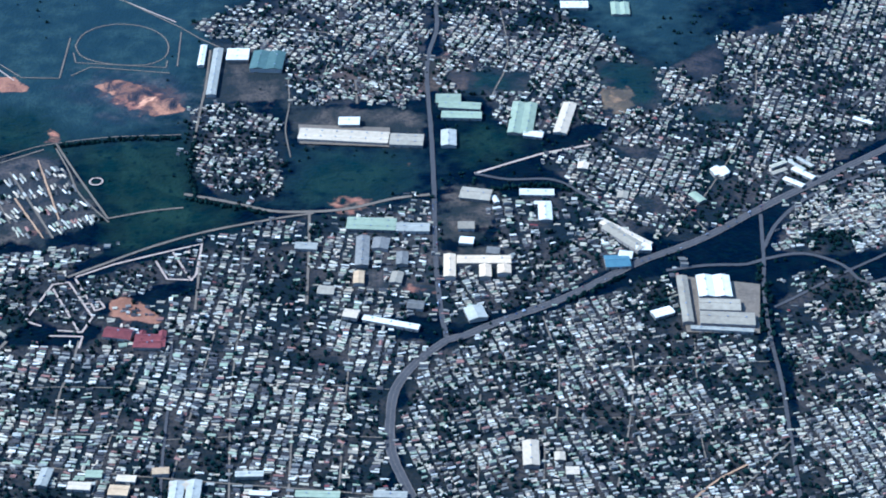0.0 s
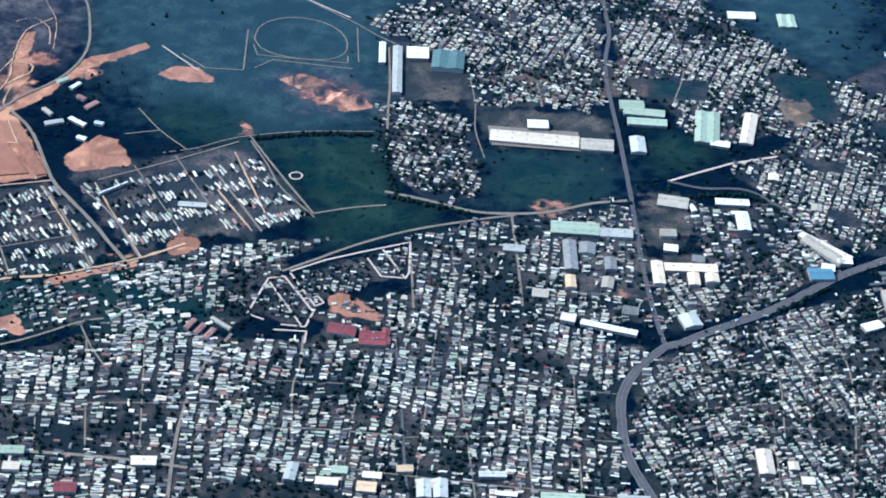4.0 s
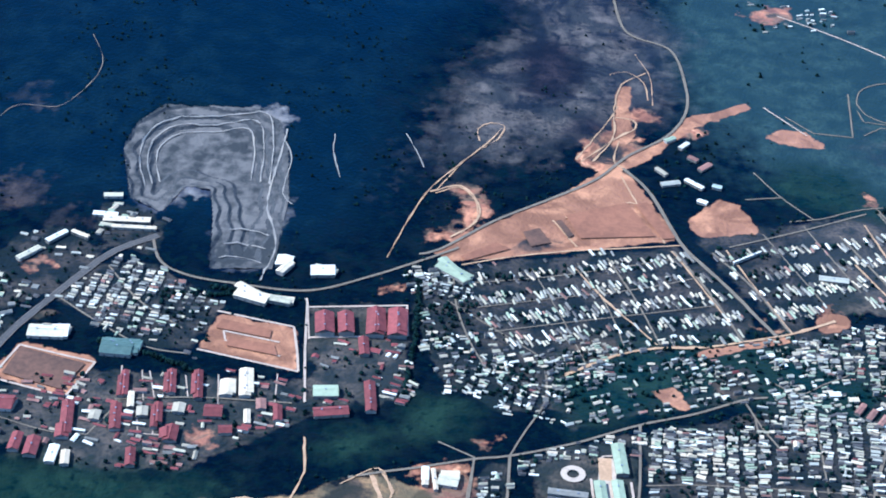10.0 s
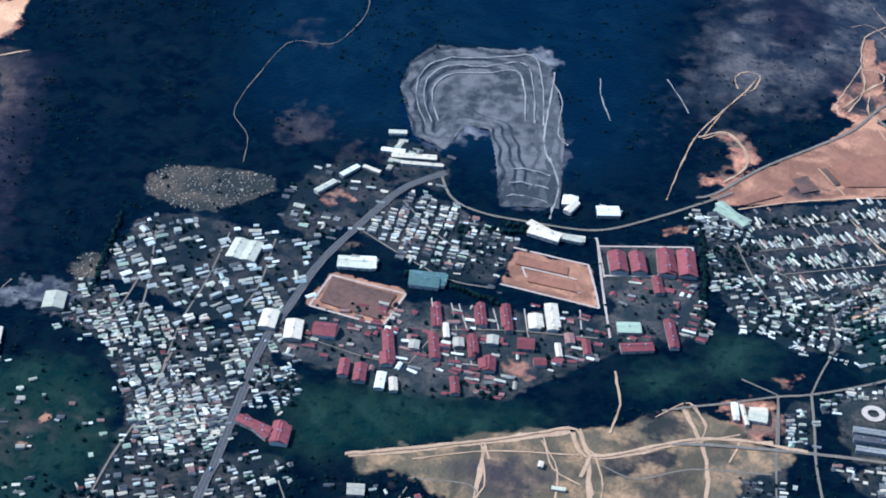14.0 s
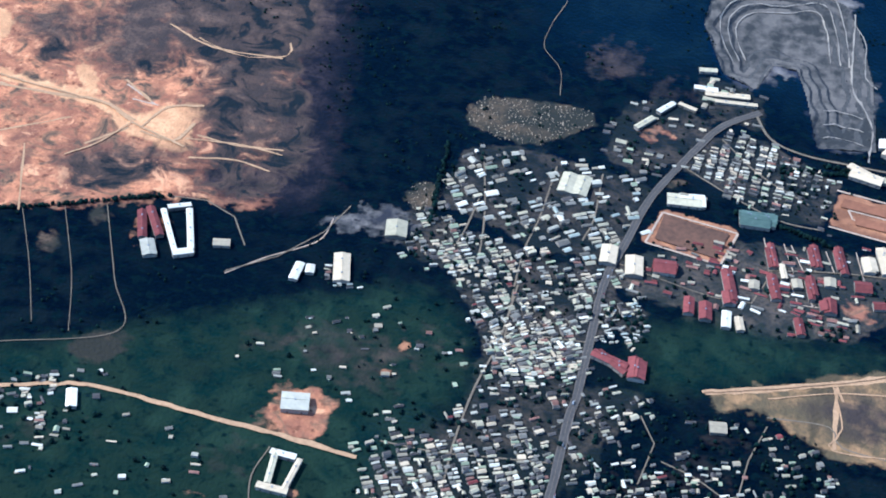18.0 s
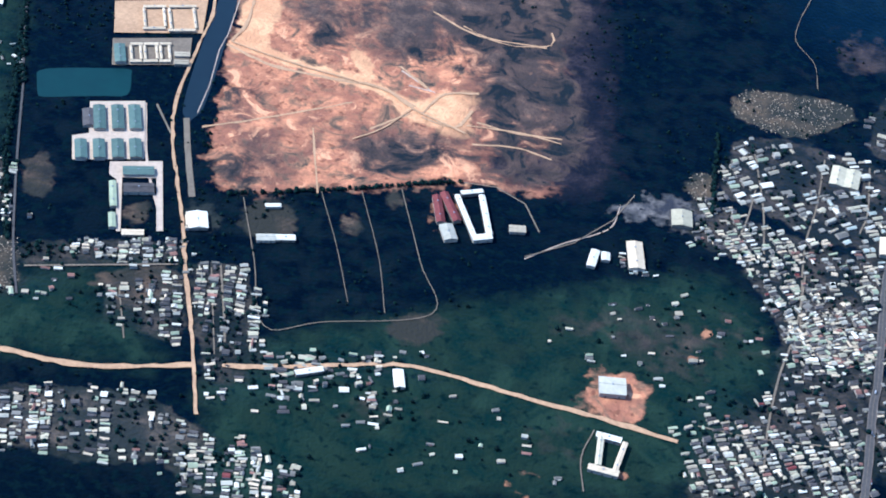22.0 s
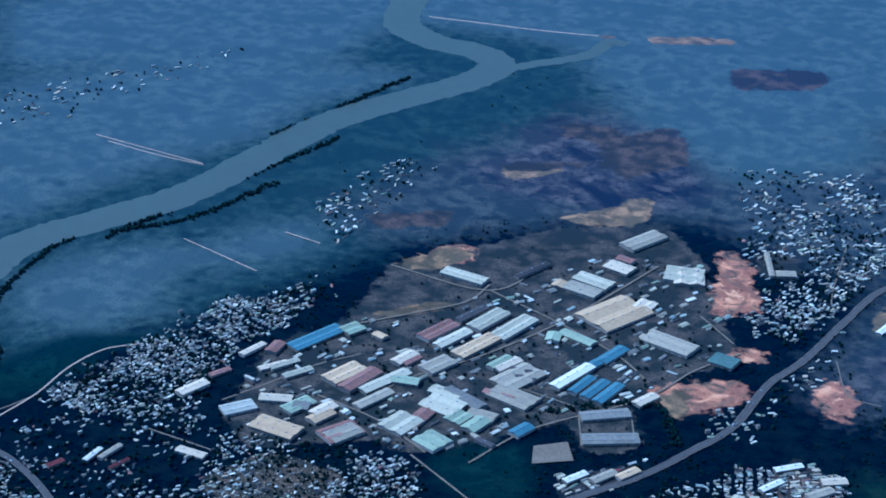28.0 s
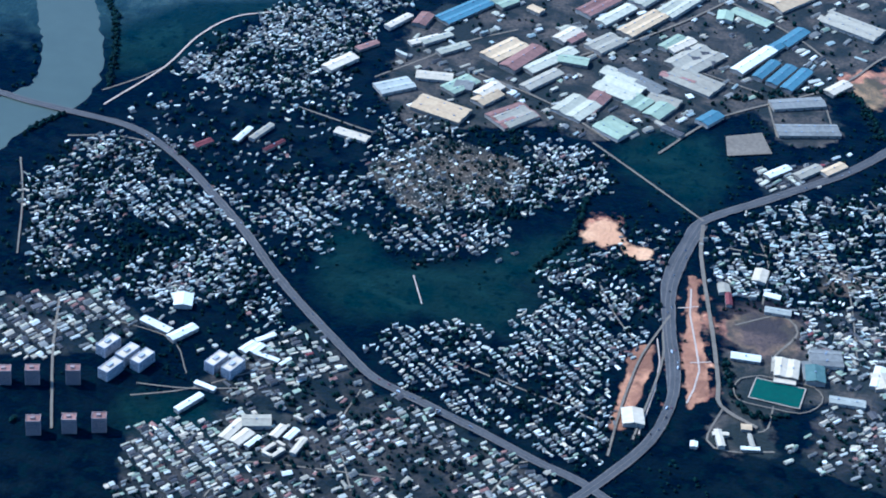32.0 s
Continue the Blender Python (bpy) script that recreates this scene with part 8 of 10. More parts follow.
building("red", -84.03, 96.87, 0.88, 1.76, 2.2, 0.25)
building("white", -82.62, 96.36, 0.66, 1.65, -0.2, 0.25)
building("cream", -81.74, 96.12, 0.58, 1.33, 9.4, 0.25)
building("red", -82.54, 99.90, 0.81, 3.24, 9.5, 0.25)
building("red", -79.68, 103.80, 0.53, 2.53, 9.7, 0.25)
building("red", -76.72, 104.37, 0.61, 2.41, 9.7, 0.25)
building("red", -74.95, 104.31, 0.61, 2.89, 9.7, 0.25)
building("red", -79.53, 100.41, 0.74, 2.55, 9.6, 0.25)
building("red", -76.95, 101.14, 0.60, 1.98, 9.6, 0.25)
building("red", -75.75, 99.29, 0.89, 1.50, 2.2, 0.25)
building("red", -77.78, 96.72, 0.65, 1.67, 9.4, 0.25)
building("red", -73.51, 101.83, 1.20, 1.19, 4.0, 0.25)
building("cream", -73.00, 104.39, 0.99, 1.44, 9.7, 0.25)
building("cream", -71.92, 105.13, 0.92, 2.54, 9.7, 0.25)
building("cream", -71.29, 101.56, 0.45, 1.40, 9.6, 0.25)
building("red", -72.44, 100.13, 0.89, 0.80, 9.5, 0.25)
building("olive", -89.37, 116.92, 2.00, 0.48, 52.8, 0.25)
building("white", -87.91, 119.11, 1.82, 0.47, 52.8, 0.25)
building("cream", -86.32, 119.61, 1.48, 0.38, -24.1, 0.22)
building("tan", -85.38, 108.84, 1.93, 0.66, -5.4, 0.25)
building("red", -69.42, 102.17, 0.60, 1.52, 9.6, 0.25)
building("red", -63.80, 104.92, 0.76, 2.63, 9.7, 0.22)
building("red", -64.85, 109.90, 0.71, 1.89, 9.9, 0.22)
building("white", -118.68, 94.70, 1.42, 0.60, 23.8, 0.32)
building("white", -119.99, 99.37, 1.61, 0.42, 23.4, 0.32)
building("white", -120.09, 96.70, 0.38, 4.45, 23.1, 0.32)
building("white", -118.75, 97.16, 0.45, 4.22, 14.3, 0.32)
building("red", -121.98, 96.97, 0.64, 2.90, 14.4, 0.25)
building("red", -121.22, 97.42, 0.62, 3.16, 25.5, 0.25)
building("pale", -120.99, 94.64, 0.98, 1.64, 21.1, 0.29)
building("pale", -108.72, 82.31, 1.75, 1.55, 6.8, 0.36)
building("cream", -108.67, 74.89, 1.93, 0.52, -6.6, 0.29)
building("olive", -109.04, 76.64, 0.41, 2.83, -0.1, 0.29)
building("white", -108.56, 77.77, 1.61, 0.48, -7.7, 0.29)
building("cream", -107.76, 76.16, 0.36, 2.85, -9.9, 0.29)
building("white", -122.03, 79.70, 0.69, 1.60, 13.4, 0.25)
building("cream", -108.17, 95.65, 1.13, 2.83, 8.3, 0.25)
building("olive", -105.26, 100.51, 1.48, 1.77, 4.9, 0.25)
building("red", -89.88, 90.62, 2.53, 0.77, -22.6, 0.29)
building("red", -88.29, 90.18, 0.91, 1.93, 0.2, 0.29)
building("olive", -90.87, 101.26, 0.93, 1.79, -0.6, 0.29)
building("cream", -89.00, 100.38, 1.24, 2.04, 3.1, 0.29)
building("red", -86.95, 100.77, 1.55, 1.41, 0.9, 0.29)
building("teal", -80.83, 107.59, 2.56, 1.52, 3.1, 0.25)
building("white", -85.42, 108.56, 1.82, 1.37, 6.4, 0.25)
building("pale", -132.84, 90.88, 1.31, 0.69, 14.3, 0.25)
building("white", -133.02, 94.39, 1.04, 0.36, 14.5, 0.18)
building("tan", -147.93, 124.19, 4.91, 2.48, 15.8, 0.32)
building("green", -143.75, 92.65, 0.49, 2.71, 16.0, 0.25)
building("green", -143.10, 89.96, 0.49, 1.52, 15.8, 0.25)
building("white", -137.60, 91.43, 1.36, 1.70, 15.8, 0.25)
building("white", -133.10, 94.33, 1.00, 0.36, 16.0, 0.22)
building("white", -132.17, 91.11, 2.57, 0.58, 13.2, 0.22)
building("red", -160.06, 95.27, 0.77, 1.15, 16.4, 0.22)
building("teal", -158.58, 93.92, 1.21, 0.90, -1.7, 0.22)
building("white", -158.16, 112.91, 1.35, 1.98, 10.9, 0.25)
building("tan", -153.97, 137.94, 7.11, 1.14, 16.7, 0.32)
building("white", -157.51, 139.00, 0.48, 4.05, 18.3, 0.32)
building("white", -151.18, 140.90, 0.87, 4.45, 18.2, 0.32)
building("tan", -154.84, 141.61, 5.62, 0.98, 16.3, 0.32)
building("white", -149.75, 123.88, 1.60, 2.49, 12.0, 0.29)
building("tan", -147.28, 124.50, 3.30, 2.15, 15.0, 0.29)
building("white", -141.88, 148.96, 0.80, 2.84, 17.9, 0.25)
building("white", -138.63, 148.40, 2.10, 1.80, 17.6, 0.25)
building("green", -136.71, 140.52, 2.82, 2.69, 6.2, 0.25)
building("tan", -141.13, 141.15, 0.76, 8.12, 17.8, 0.25)
building("tan", -139.65, 141.62, 0.95, 8.12, 17.7, 0.25)
building("white", -141.06, 130.67, 1.23, 1.24, 9.8, 0.22)
building("white", -159.18, 124.27, 1.37, 0.69, 3.7, 0.22)
building("tan", -179.03, 93.23, 1.79, 1.47, 9.0, 0.25)
building("grey", -177.35, 93.42, 1.36, 1.82, 17.3, 0.25)
building("grey", -176.78, 95.17, 1.97, 1.60, 13.5, 0.25)
building("white", -172.97, 94.45, 1.66, 2.19, -0.7, 0.25)
building("cream", -179.21, 93.65, 1.29, 0.79, 5.7, 0.25)
building("tan", -177.57, 157.34, 0.53, 4.96, 18.9, 0.29)
building("tan", -175.71, 155.97, 1.90, 1.16, 18.9, 0.29)
building("cream", -183.94, 152.01, 2.86, 3.23, 14.3, 0.25)
building("white", -159.50, 154.34, 1.11, 3.31, -10.7, 0.22)
building("red", -159.89, 95.35, 0.78, 1.02, 8.0, 0.22)
building("teal", -158.28, 94.02, 1.55, 0.90, 8.1, 0.22)
# pitch -179.00 90.50 3.13 2.06 1.9
building("cream", -178.90, 92.84, 1.53, 1.90, 6.4, 0.43)
building("teal", -177.15, 93.08, 1.25, 1.67, 13.0, 0.36)
building("grey", -176.80, 94.94, 2.12, 1.52, 17.2, 0.32)
building("cream", -178.81, 91.83, 1.39, 0.58, 9.4, 0.22)
building("cream", -186.68, 84.68, 1.35, 1.51, 18.6, 0.29)
building("white", -214.55, 81.64, 2.02, 0.71, 62.2, 0.29)
building("white", -216.32, 81.68, 2.23, 0.61, -14.6, 0.29)
building("white", -211.44, 75.60, 2.10, 0.46, 67.6, 0.29)
building("white", -211.20, 77.41, 1.42, 0.38, -8.5, 0.25)
building("white", -215.84, 84.68, 1.20, 1.33, 18.0, 0.29)
building("yellow", -180.11, 86.48, 0.67, 0.54, 14.1, 0.22)
building("red", -222.14, 102.02, 1.48, 0.54, 61.1, 0.22)
building("red", -217.51, 103.80, 1.98, 0.37, 66.4, 0.22)
building("white", -220.04, 104.22, 2.14, 0.50, 81.6, 0.25)
building("tan", -218.99, 105.11, 2.51, 0.51, 75.5, 0.25)
building("cream", -213.03, 107.40, 2.60, 0.90, -6.5, 0.22)
building("olive", -203.23, 144.24, 4.46, 1.51, -10.9, 0.29)
building("dark", -197.81, 147.74, 4.23, 0.72, 63.5, 0.29)
building("yellow", -194.62, 145.99, 1.22, 1.35, -8.7, 0.29)
building("tan", -192.36, 145.81, 3.46, 1.84, -14.8, 0.29)
building("olive", -191.90, 147.82, 3.72, 1.86, -16.5, 0.29)
building("cream", -190.43, 151.34, 2.71, 1.81, -17.7, 0.29)
building("rust", -190.33, 153.12, 1.78, 1.05, -15.9, 0.29)
building("tan", -189.86, 157.71, 4.67, 2.00, 60.3, 0.29)
building("olive", -184.46, 152.21, 3.58, 2.91, 5.9, 0.29)
building("cream", -186.24, 144.86, 1.80, 1.87, -11.8, 0.32)
building("yellow", -188.42, 142.45, 4.30, 5.87, -30.2, 0.25)
building("tan", -182.40, 138.98, 4.79, 2.31, -17.3, 0.29)
building("teal", -177.25, 137.70, 2.34, 1.94, -14.1, 0.29)
building("green", -192.16, 136.26, 1.32, 1.58, 6.2, 0.25)
building("green", -190.16, 136.93, 3.55, 1.17, -20.8, 0.25)
building("dark", -200.16, 137.51, 3.68, 0.84, 66.7, 0.32)
building("olive", -198.42, 137.05, 4.34, 1.68, 69.6, 0.32)
building("olive", -195.88, 136.49, 4.97, 1.72, 69.8, 0.32)
building("rust", -201.87, 133.51, 4.06, 1.56, 66.3, 0.32)
building("olive", -200.19, 132.61, 4.10, 1.18, 66.8, 0.32)
building("yellow", -197.88, 132.11, 4.90, 1.58, 67.1, 0.32)
building("green", -195.08, 130.21, 2.65, 0.92, 67.3, 0.29)
building("white", -188.60, 130.20, 5.05, 1.15, 68.6, 0.32)
building("blue", -187.42, 129.13, 3.24, 0.93, 74.1, 0.32)
building("blue", -186.19, 128.81, 3.48, 1.01, 73.5, 0.32)
building("blue", -184.97, 128.60, 3.78, 1.03, 74.3, 0.32)
building("blue", -186.49, 135.15, 3.40, 1.20, 69.4, 0.25)
building("blue", -187.60, 132.71, 1.96, 1.02, 66.8, 0.25)
building("cream", -181.83, 128.85, 2.46, 1.05, 62.1, 0.25)
building("cream", -217.35, 116.46, 2.95, 1.09, 64.5, 0.32)
building("cream", -215.48, 124.33, 2.78, 0.67, 68.5, 0.29)
building("rust", -213.82, 125.38, 1.99, 1.15, 86.0, 0.29)
building("yellow", -206.59, 123.39, 3.73, 1.92, 64.9, 0.36)
building("rust", -204.97, 122.88, 4.31, 1.48, 71.2, 0.36)
building("yellow", -208.35, 113.27, 2.18, 4.06, 80.5, 0.32)
building("cream", -205.94, 117.32, 2.40, 1.29, 68.4, 0.29)
building("cream", -202.83, 127.87, 2.54, 1.25, 67.2, 0.29)
building("tan", -199.82, 127.83, 3.04, 1.83, 62.9, 0.29)
building("green", -201.39, 124.25, 2.39, 1.24, 5.6, 0.29)
building("tan", -203.14, 114.56, 2.92, 2.10, 59.6, 0.29)
building("olive", -197.07, 121.78, 2.85, 3.30, 73.2, 0.29)
building("grey", -195.87, 123.33, 1.38, 4.23, 65.1, 0.29)
building("olive", -199.35, 117.74, 2.97, 2.60, 70.9, 0.22)
building("rust", -198.27, 119.18, 3.23, 1.40, 78.4, 0.18)
building("green", -195.29, 120.27, 1.92, 1.74, 70.8, 0.29)
building("green", -193.60, 119.77, 2.35, 1.49, 71.4, 0.29)
building("green", -195.99, 116.08, 2.30, 2.46, 65.0, 0.29)
building("blue", -189.89, 120.34, 2.08, 1.22, 65.1, 0.29)
building("dark", -192.03, 117.48, 1.74, 0.57, -19.0, 0.25)
building("blue", -211.28, 128.39, 5.64, 1.65, 63.6, 0.22)
building("green", -208.95, 130.95, 1.91, 1.69, 59.7, 0.29)
building("yellow", -206.26, 130.70, 1.27, 0.86, -21.2, 0.29)
building("cream", -210.29, 117.59, 2.78, 1.17, 14.2, 0.25)
building("grey", -207.85, 117.33, 1.42, 1.39, 5.3, 0.25)
building("olive", -211.95, 123.04, 2.82, 0.72, 54.2, 0.25)
building("olive", -210.34, 122.14, 2.81, 0.79, 53.9, 0.25)
building("olive", -203.00, 123.59, 5.19, 1.24, 62.6, 0.25)
building("tan", -202.81, 120.51, 3.91, 1.10, 64.0, 0.25)
building("tan", -192.84, 128.38, 4.30, 2.78, 64.8, 0.25)
building("tan", -192.20, 125.20, 2.45, 4.13, 71.7, 0.22)
building("pale", -24.45, 93.06, 0.80, 1.66, -8.0, 0.29)
building("cream", -22.16, 92.28, 1.49, 0.73, -4.4, 0.25)
building("yellow", -19.65, 91.85, 1.28, 0.94, -5.1, 0.25)
building("cream", -19.31, 92.95, 1.25, 0.63, -5.3, 0.25)
building("green", -21.39, 93.39, 1.07, 0.69, -3.3, 0.25)
building("white", -10.83, 91.52, 1.41, 0.42, -4.7, 0.25)
building("green", -7.29, 91.35, 2.80, 0.63, -2.6, 0.29)
building("pale", -2.78, 91.35, 2.10, 0.63, -3.3, 0.25)
building("cream", 8.62, 93.44, 0.88, 0.75, -0.4, 0.29)
building("cream", 7.89, 94.82, 0.71, 0.81, -0.4, 0.29)
building("green", -44.07, 93.04, 0.90, 0.65, 4.4, 0.32)
building("cream", -41.99, 92.88, 1.09, 0.76, -1.3, 0.32)
building("red", -38.38, 91.06, 1.43, 0.95, 0.1, 0.29)
building("cream", -33.77, 93.67, 1.63, 0.87, 0.6, 0.32)
building("yellow", -17.23, 93.57, 1.09, 0.64, 4.3, 0.32)
building("cream", -15.84, 92.19, 1.44, 0.84, 4.3, 0.32)
building("pale", -11.64, 93.25, 1.80, 0.54, 0.9, 0.32)
building("tan", -7.58, 112.61, 1.20, 1.00, -6.8, 0.29)
building("pale", -9.22, 117.99, 1.64, 0.85, -5.4, 0.29)
building("tan", -2.66, 114.13, 0.89, 1.35, -9.2, 0.25)
building("grey", -1.29, 110.92, 1.19, 0.98, -9.9, 0.25)
building("white", 2.36, 118.66, 1.07, 0.86, -8.1, 0.25)
building("grey", 4.25, 117.38, 0.98, 0.85, -8.6, 0.25)
building("green", 19.63, 124.14, 1.34, 0.76, -57.4, 0.22)
building("white", 28.01, 127.36, 2.00, 0.56, -44.7, 0.22)
building("white", 27.11, 126.13, 1.72, 0.53, -39.1, 0.22)
building("tan", 14.09, 124.48, 0.84, 0.93, -10.7, 0.22)
building("cream", 11.38, 128.51, 0.86, 0.97, -10.9, 0.22)
building("white", 7.78, 133.05, 1.56, 0.84, -12.6, 0.22)
building("green", 7.02, 135.41, 1.99, 4.64, -7.6, 0.22)
building("cream", 10.37, 135.44, 1.12, 4.62, -13.2, 0.18)
building("cream", -145.81, 112.35, 1.70, 0.29, 17.1, 0.25)
building("cream", -146.45, 115.13, 1.72, 0.30, 17.3, 0.25)
building("cream", -146.84, 113.52, 0.21, 2.39, 17.1, 0.25)
building("cream", -145.41, 113.96, 0.21, 2.39, 17.1, 0.25)
building("cream", -143.76, 112.68, 2.04, 0.29, 17.1, 0.25)
building("cream", -144.43, 115.76, 2.07, 0.30, 17.3, 0.25)
building("cream", -144.97, 113.94, 0.21, 2.69, 17.1, 0.25)
building("cream", -143.21, 114.49, 0.21, 2.70, 17.1, 0.25)
building("cream", -146.07, 107.90, 0.91, 0.28, 16.9, 0.25)
building("cream", -146.56, 109.99, 0.92, 0.29, 17.0, 0.25)
building("cream", -146.65, 108.84, 0.21, 1.71, 16.9, 0.25)
building("cream", -145.98, 109.04, 0.21, 1.71, 16.9, 0.25)
building("cream", -145.04, 108.21, 1.08, 0.28, 16.9, 0.25)
building("cream", -145.52, 110.31, 1.09, 0.29, 17.0, 0.25)
building("cream", -145.70, 109.13, 0.21, 1.72, 16.9, 0.25)
building("cream", -144.86, 109.39, 0.21, 1.72, 16.9, 0.25)
building("cream", -144.04, 108.51, 0.83, 0.28, 16.9, 0.25)
building("cream", -144.51, 110.62, 0.84, 0.29, 17.0, 0.25)
building("cream", -144.58, 109.47, 0.21, 1.72, 16.9, 0.25)
building("cream", -143.98, 109.65, 0.21, 1.72, 16.9, 0.25)
building("cream", -137.63, 90.66, 1.28, 0.23, 15.8, 0.25)
building("cream", -137.93, 92.10, 1.29, 0.24, 15.9, 0.25)
building("cream", -138.31, 91.23, 0.19, 1.11, 15.9, 0.25)
building("cream", -137.25, 91.53, 0.19, 1.11, 15.9, 0.25)
building("cream", -153.48, 138.47, 3.87, 0.38, 18.2, 0.29)
building("cream", -153.90, 140.75, 3.91, 0.39, 18.3, 0.29)
building("cream", -155.42, 139.03, 0.24, 1.73, 18.3, 0.29)
building("cream", -151.95, 140.18, 0.24, 1.73, 18.2, 0.29)
building("cream", -140.39, 137.89, 2.10, 0.37, 17.8, 0.25)
building("cream", -141.03, 143.00, 2.16, 0.38, 17.8, 0.25)
building("cream", -141.61, 140.15, 0.24, 4.50, 17.8, 0.25)
building("cream", -139.81, 140.72, 0.24, 4.50, 17.7, 0.25)
building("tan", -146.16, 140.43, 1.94, 0.38, 18.1, 0.25)
building("tan", -146.39, 141.96, 1.96, 0.39, 18.1, 0.25)
building("tan", -147.09, 140.93, 0.24, 0.96, 18.1, 0.25)
building("tan", -145.46, 141.46, 0.24, 0.96, 18.0, 0.25)

def strips(ax, ay, bx, by, row_pitch, lot, density, palette, *points):
    """Rows of long narrow houses that stand end-on to the streets; the line a - b is the way of the houses' ridges."""
    points = list(points)
    lay("town", *points)
    names, weights = zip(*PALETTES[palette])
    weights = np.array(weights) / sum(weights)
    ang = math.atan2(by - ay, bx - ax)
    c, s = math.cos(ang), math.sin(ang)
    us = [p[0] * c + p[1] * s for p in points]
    vs = [p[1] * c - p[0] * s for p in points]
    skew = math.tan(radians(13))
    verts, faces, index = [], [], []
    row = 0
    for u0 in np.arange(min(us) - 4, max(us) + 4, row_pitch):
        row += 1
        for v in np.arange(min(vs), max(vs), lot):
            long = rng.uniform(0.40, 0.66) * row_pitch * rng.choice((0.7, 1.0, 1.2))
            u = u0 + v * skew + (0.5 * long if row % 2 else -0.5 * long) + rng.normal() * 0.22
            x, y = u * c - v * s, u * s + v * c
            gap = noise.noise((x * 0.3, y * 0.3, 3.1)) + 0.6 * noise.noise((x * 0.9, y * 0.9, 8.0))
            if not inside(points, np.array([x]), np.array([y]))[0] or not free(x, y):
                continue
            if rng.random() > density * (1 + 1.3 * gap):
                if rng.random() < 0.7:
                    gaps.append((x, y))
                continue
            a, d, tall = ang + rng.normal() * 0.10, lot * rng.uniform(0.42, 0.72), rng.choice((0.06, 0.08, 0.12))
            occupy(x, y, long * 0.8, d * 0.8, a, 0.0)
            hv, hf = house_mesh(long, d, tall, d * rng.uniform(0.1, 0.3))
            ca, sa, z, n = math.cos(a), math.sin(a), float(height(x, y)), len(verts)
            verts += [(x + p * ca - q * sa, y + p * sa + q * ca, z + r) for p, q, r in hv]
            faces += [tuple(i + n for i in f) for f in hf]
            index += [0] * 6 + [1 + int(rng.choice(len(names), p=weights))] * 2
    tagged(mesh_object("houses", verts, faces, [WALL, *(STYLES[q] for q in names)], index=index), "rows of narrow houses with whitish metal roofs", "houses", kind="stuff")


# the brick works
building("white", -33.6, 109.3, 0.8, 0.5, 10.0, 0.22)
building("cream", -32.4, 108.9, 0.7, 0.45, 10.0, 0.22)
for shed_x, shed_y in ((-32.0, 108.0), (-31.3, 107.5), (-30.6, 107.0)):
    building("rust", shed_x, shed_y, 1.2, 0.42, 62.0, 0.22)
building("tan", -29.9, 108.2, 1.9, 0.3, -42.0, 0.2)

# ---- house quarters ----
houses(-45.0, 106.5, -43.4, 107.2, 0.38, 0.55, 0.34, "city", (-52.5, 110.8), (-47.4, 113.0), (-40.0, 114.9), (-34.5, 114.0), (-29.0, 108.9), (-31.8, 106.3), (-37.8, 108.4), (-46.7, 105.4), (-51.0, 103.0))
houses(-37.9, 114.2, -36.4, 114.4, 0.36, 0.55, 0.75, "city", (-38.4, 114.4), (-36.4, 116.2), (-33.0, 116.2), (-32.3, 112.0), (-36.9, 111.8))
houses(-44.5, 109.5, -43.0, 109.9, 0.34, 0.5, 0.55, "city", (-45.0, 109.0), (-42.9, 112.6), (-40.2, 112.4), (-39.8, 108.8), (-42.4, 107.1))
houses(-37.6, 105.8, -36.1, 105.9, 0.34, 0.5, 0.7, "city", (-37.9, 108.8), (-35.2, 109.6), (-34.4, 104.4), (-36.2, 103.2), (-38.0, 105.6))
houses(-52.0, 110.0, -50.5, 110.5, 0.36, 0.52, 0.6, "city", (-53.0, 112.4), (-48.6, 113.2), (-48.0, 109.6), (-49.8, 107.2), (-52.2, 107.2))
houses(-31.0, 110.5, -29.5, 110.7, 0.36, 0.52, 0.6, "city", (-32.2, 112.0), (-28.6, 113.0), (-28.3, 109.6), (-30.6, 109.4))
strips(-47.5, 134.6, -36.0, 115.7, 1.22, 0.27, 0.7, "city", (-59.4, 119.9), (-52.2, 122.6), (-44.2, 124.9), (-43.3, 124.7), (-39.8, 119.2), (-38.6, 117.0), (-39.7, 114.2), (-45.1, 113.3), (-50.0, 111.6), (-55.0, 111.4), (-57.5, 114.5))
strips(-47.5, 134.6, -36.0, 115.7, 1.22, 0.27, 0.72, "city", (-43.2, 126.6), (-40.6, 127.4), (-34.4, 129.4), (-29.6, 131.1), (-24.4, 121.6), (-28.9, 119.0), (-32.4, 121.2), (-35.4, 116.6), (-36.9, 116.4), (-39.4, 120.3))
houses(-58.5, 90.7, -57.1, 90.8, 0.40, 0.54, 0.5, "city", (-61.0, 93.8), (-56.0, 94.7), (-56.3, 87.7), (-60.7, 86.8))
houses(-138.5, 70.9, -137.2, 71.2, 0.43, 0.57, 0.85, "city", (-147.6, 72.9), (-137.2, 74.8), (-131.4, 72.0), (-129.8, 69.6), (-139.1, 68.7), (-146.0, 67.9))
houses(-143.4, 87.1, -142.0, 87.4, 0.40, 0.50, 0.7, "city", (-148.8, 86.2), (-138.3, 89.4), (-137.9, 88.0), (-148.4, 84.9))
houses(-64.5, 87.2, -63.1, 87.4, 0.44, 0.58, 0.6, "city", (-67.0, 87.9), (-64.5, 89.9), (-61.7, 88.9), (-61.8, 85.4), (-67.3, 84.3))
houses(-26.7, 175.6, -24.4, 175.6, 0.52, 0.69, 0.22, "cool", (-38.8, 181.5), (-15.6, 189.9), (-16.5, 176.9), (-24.3, 174.7), (-37.5, 174.0))
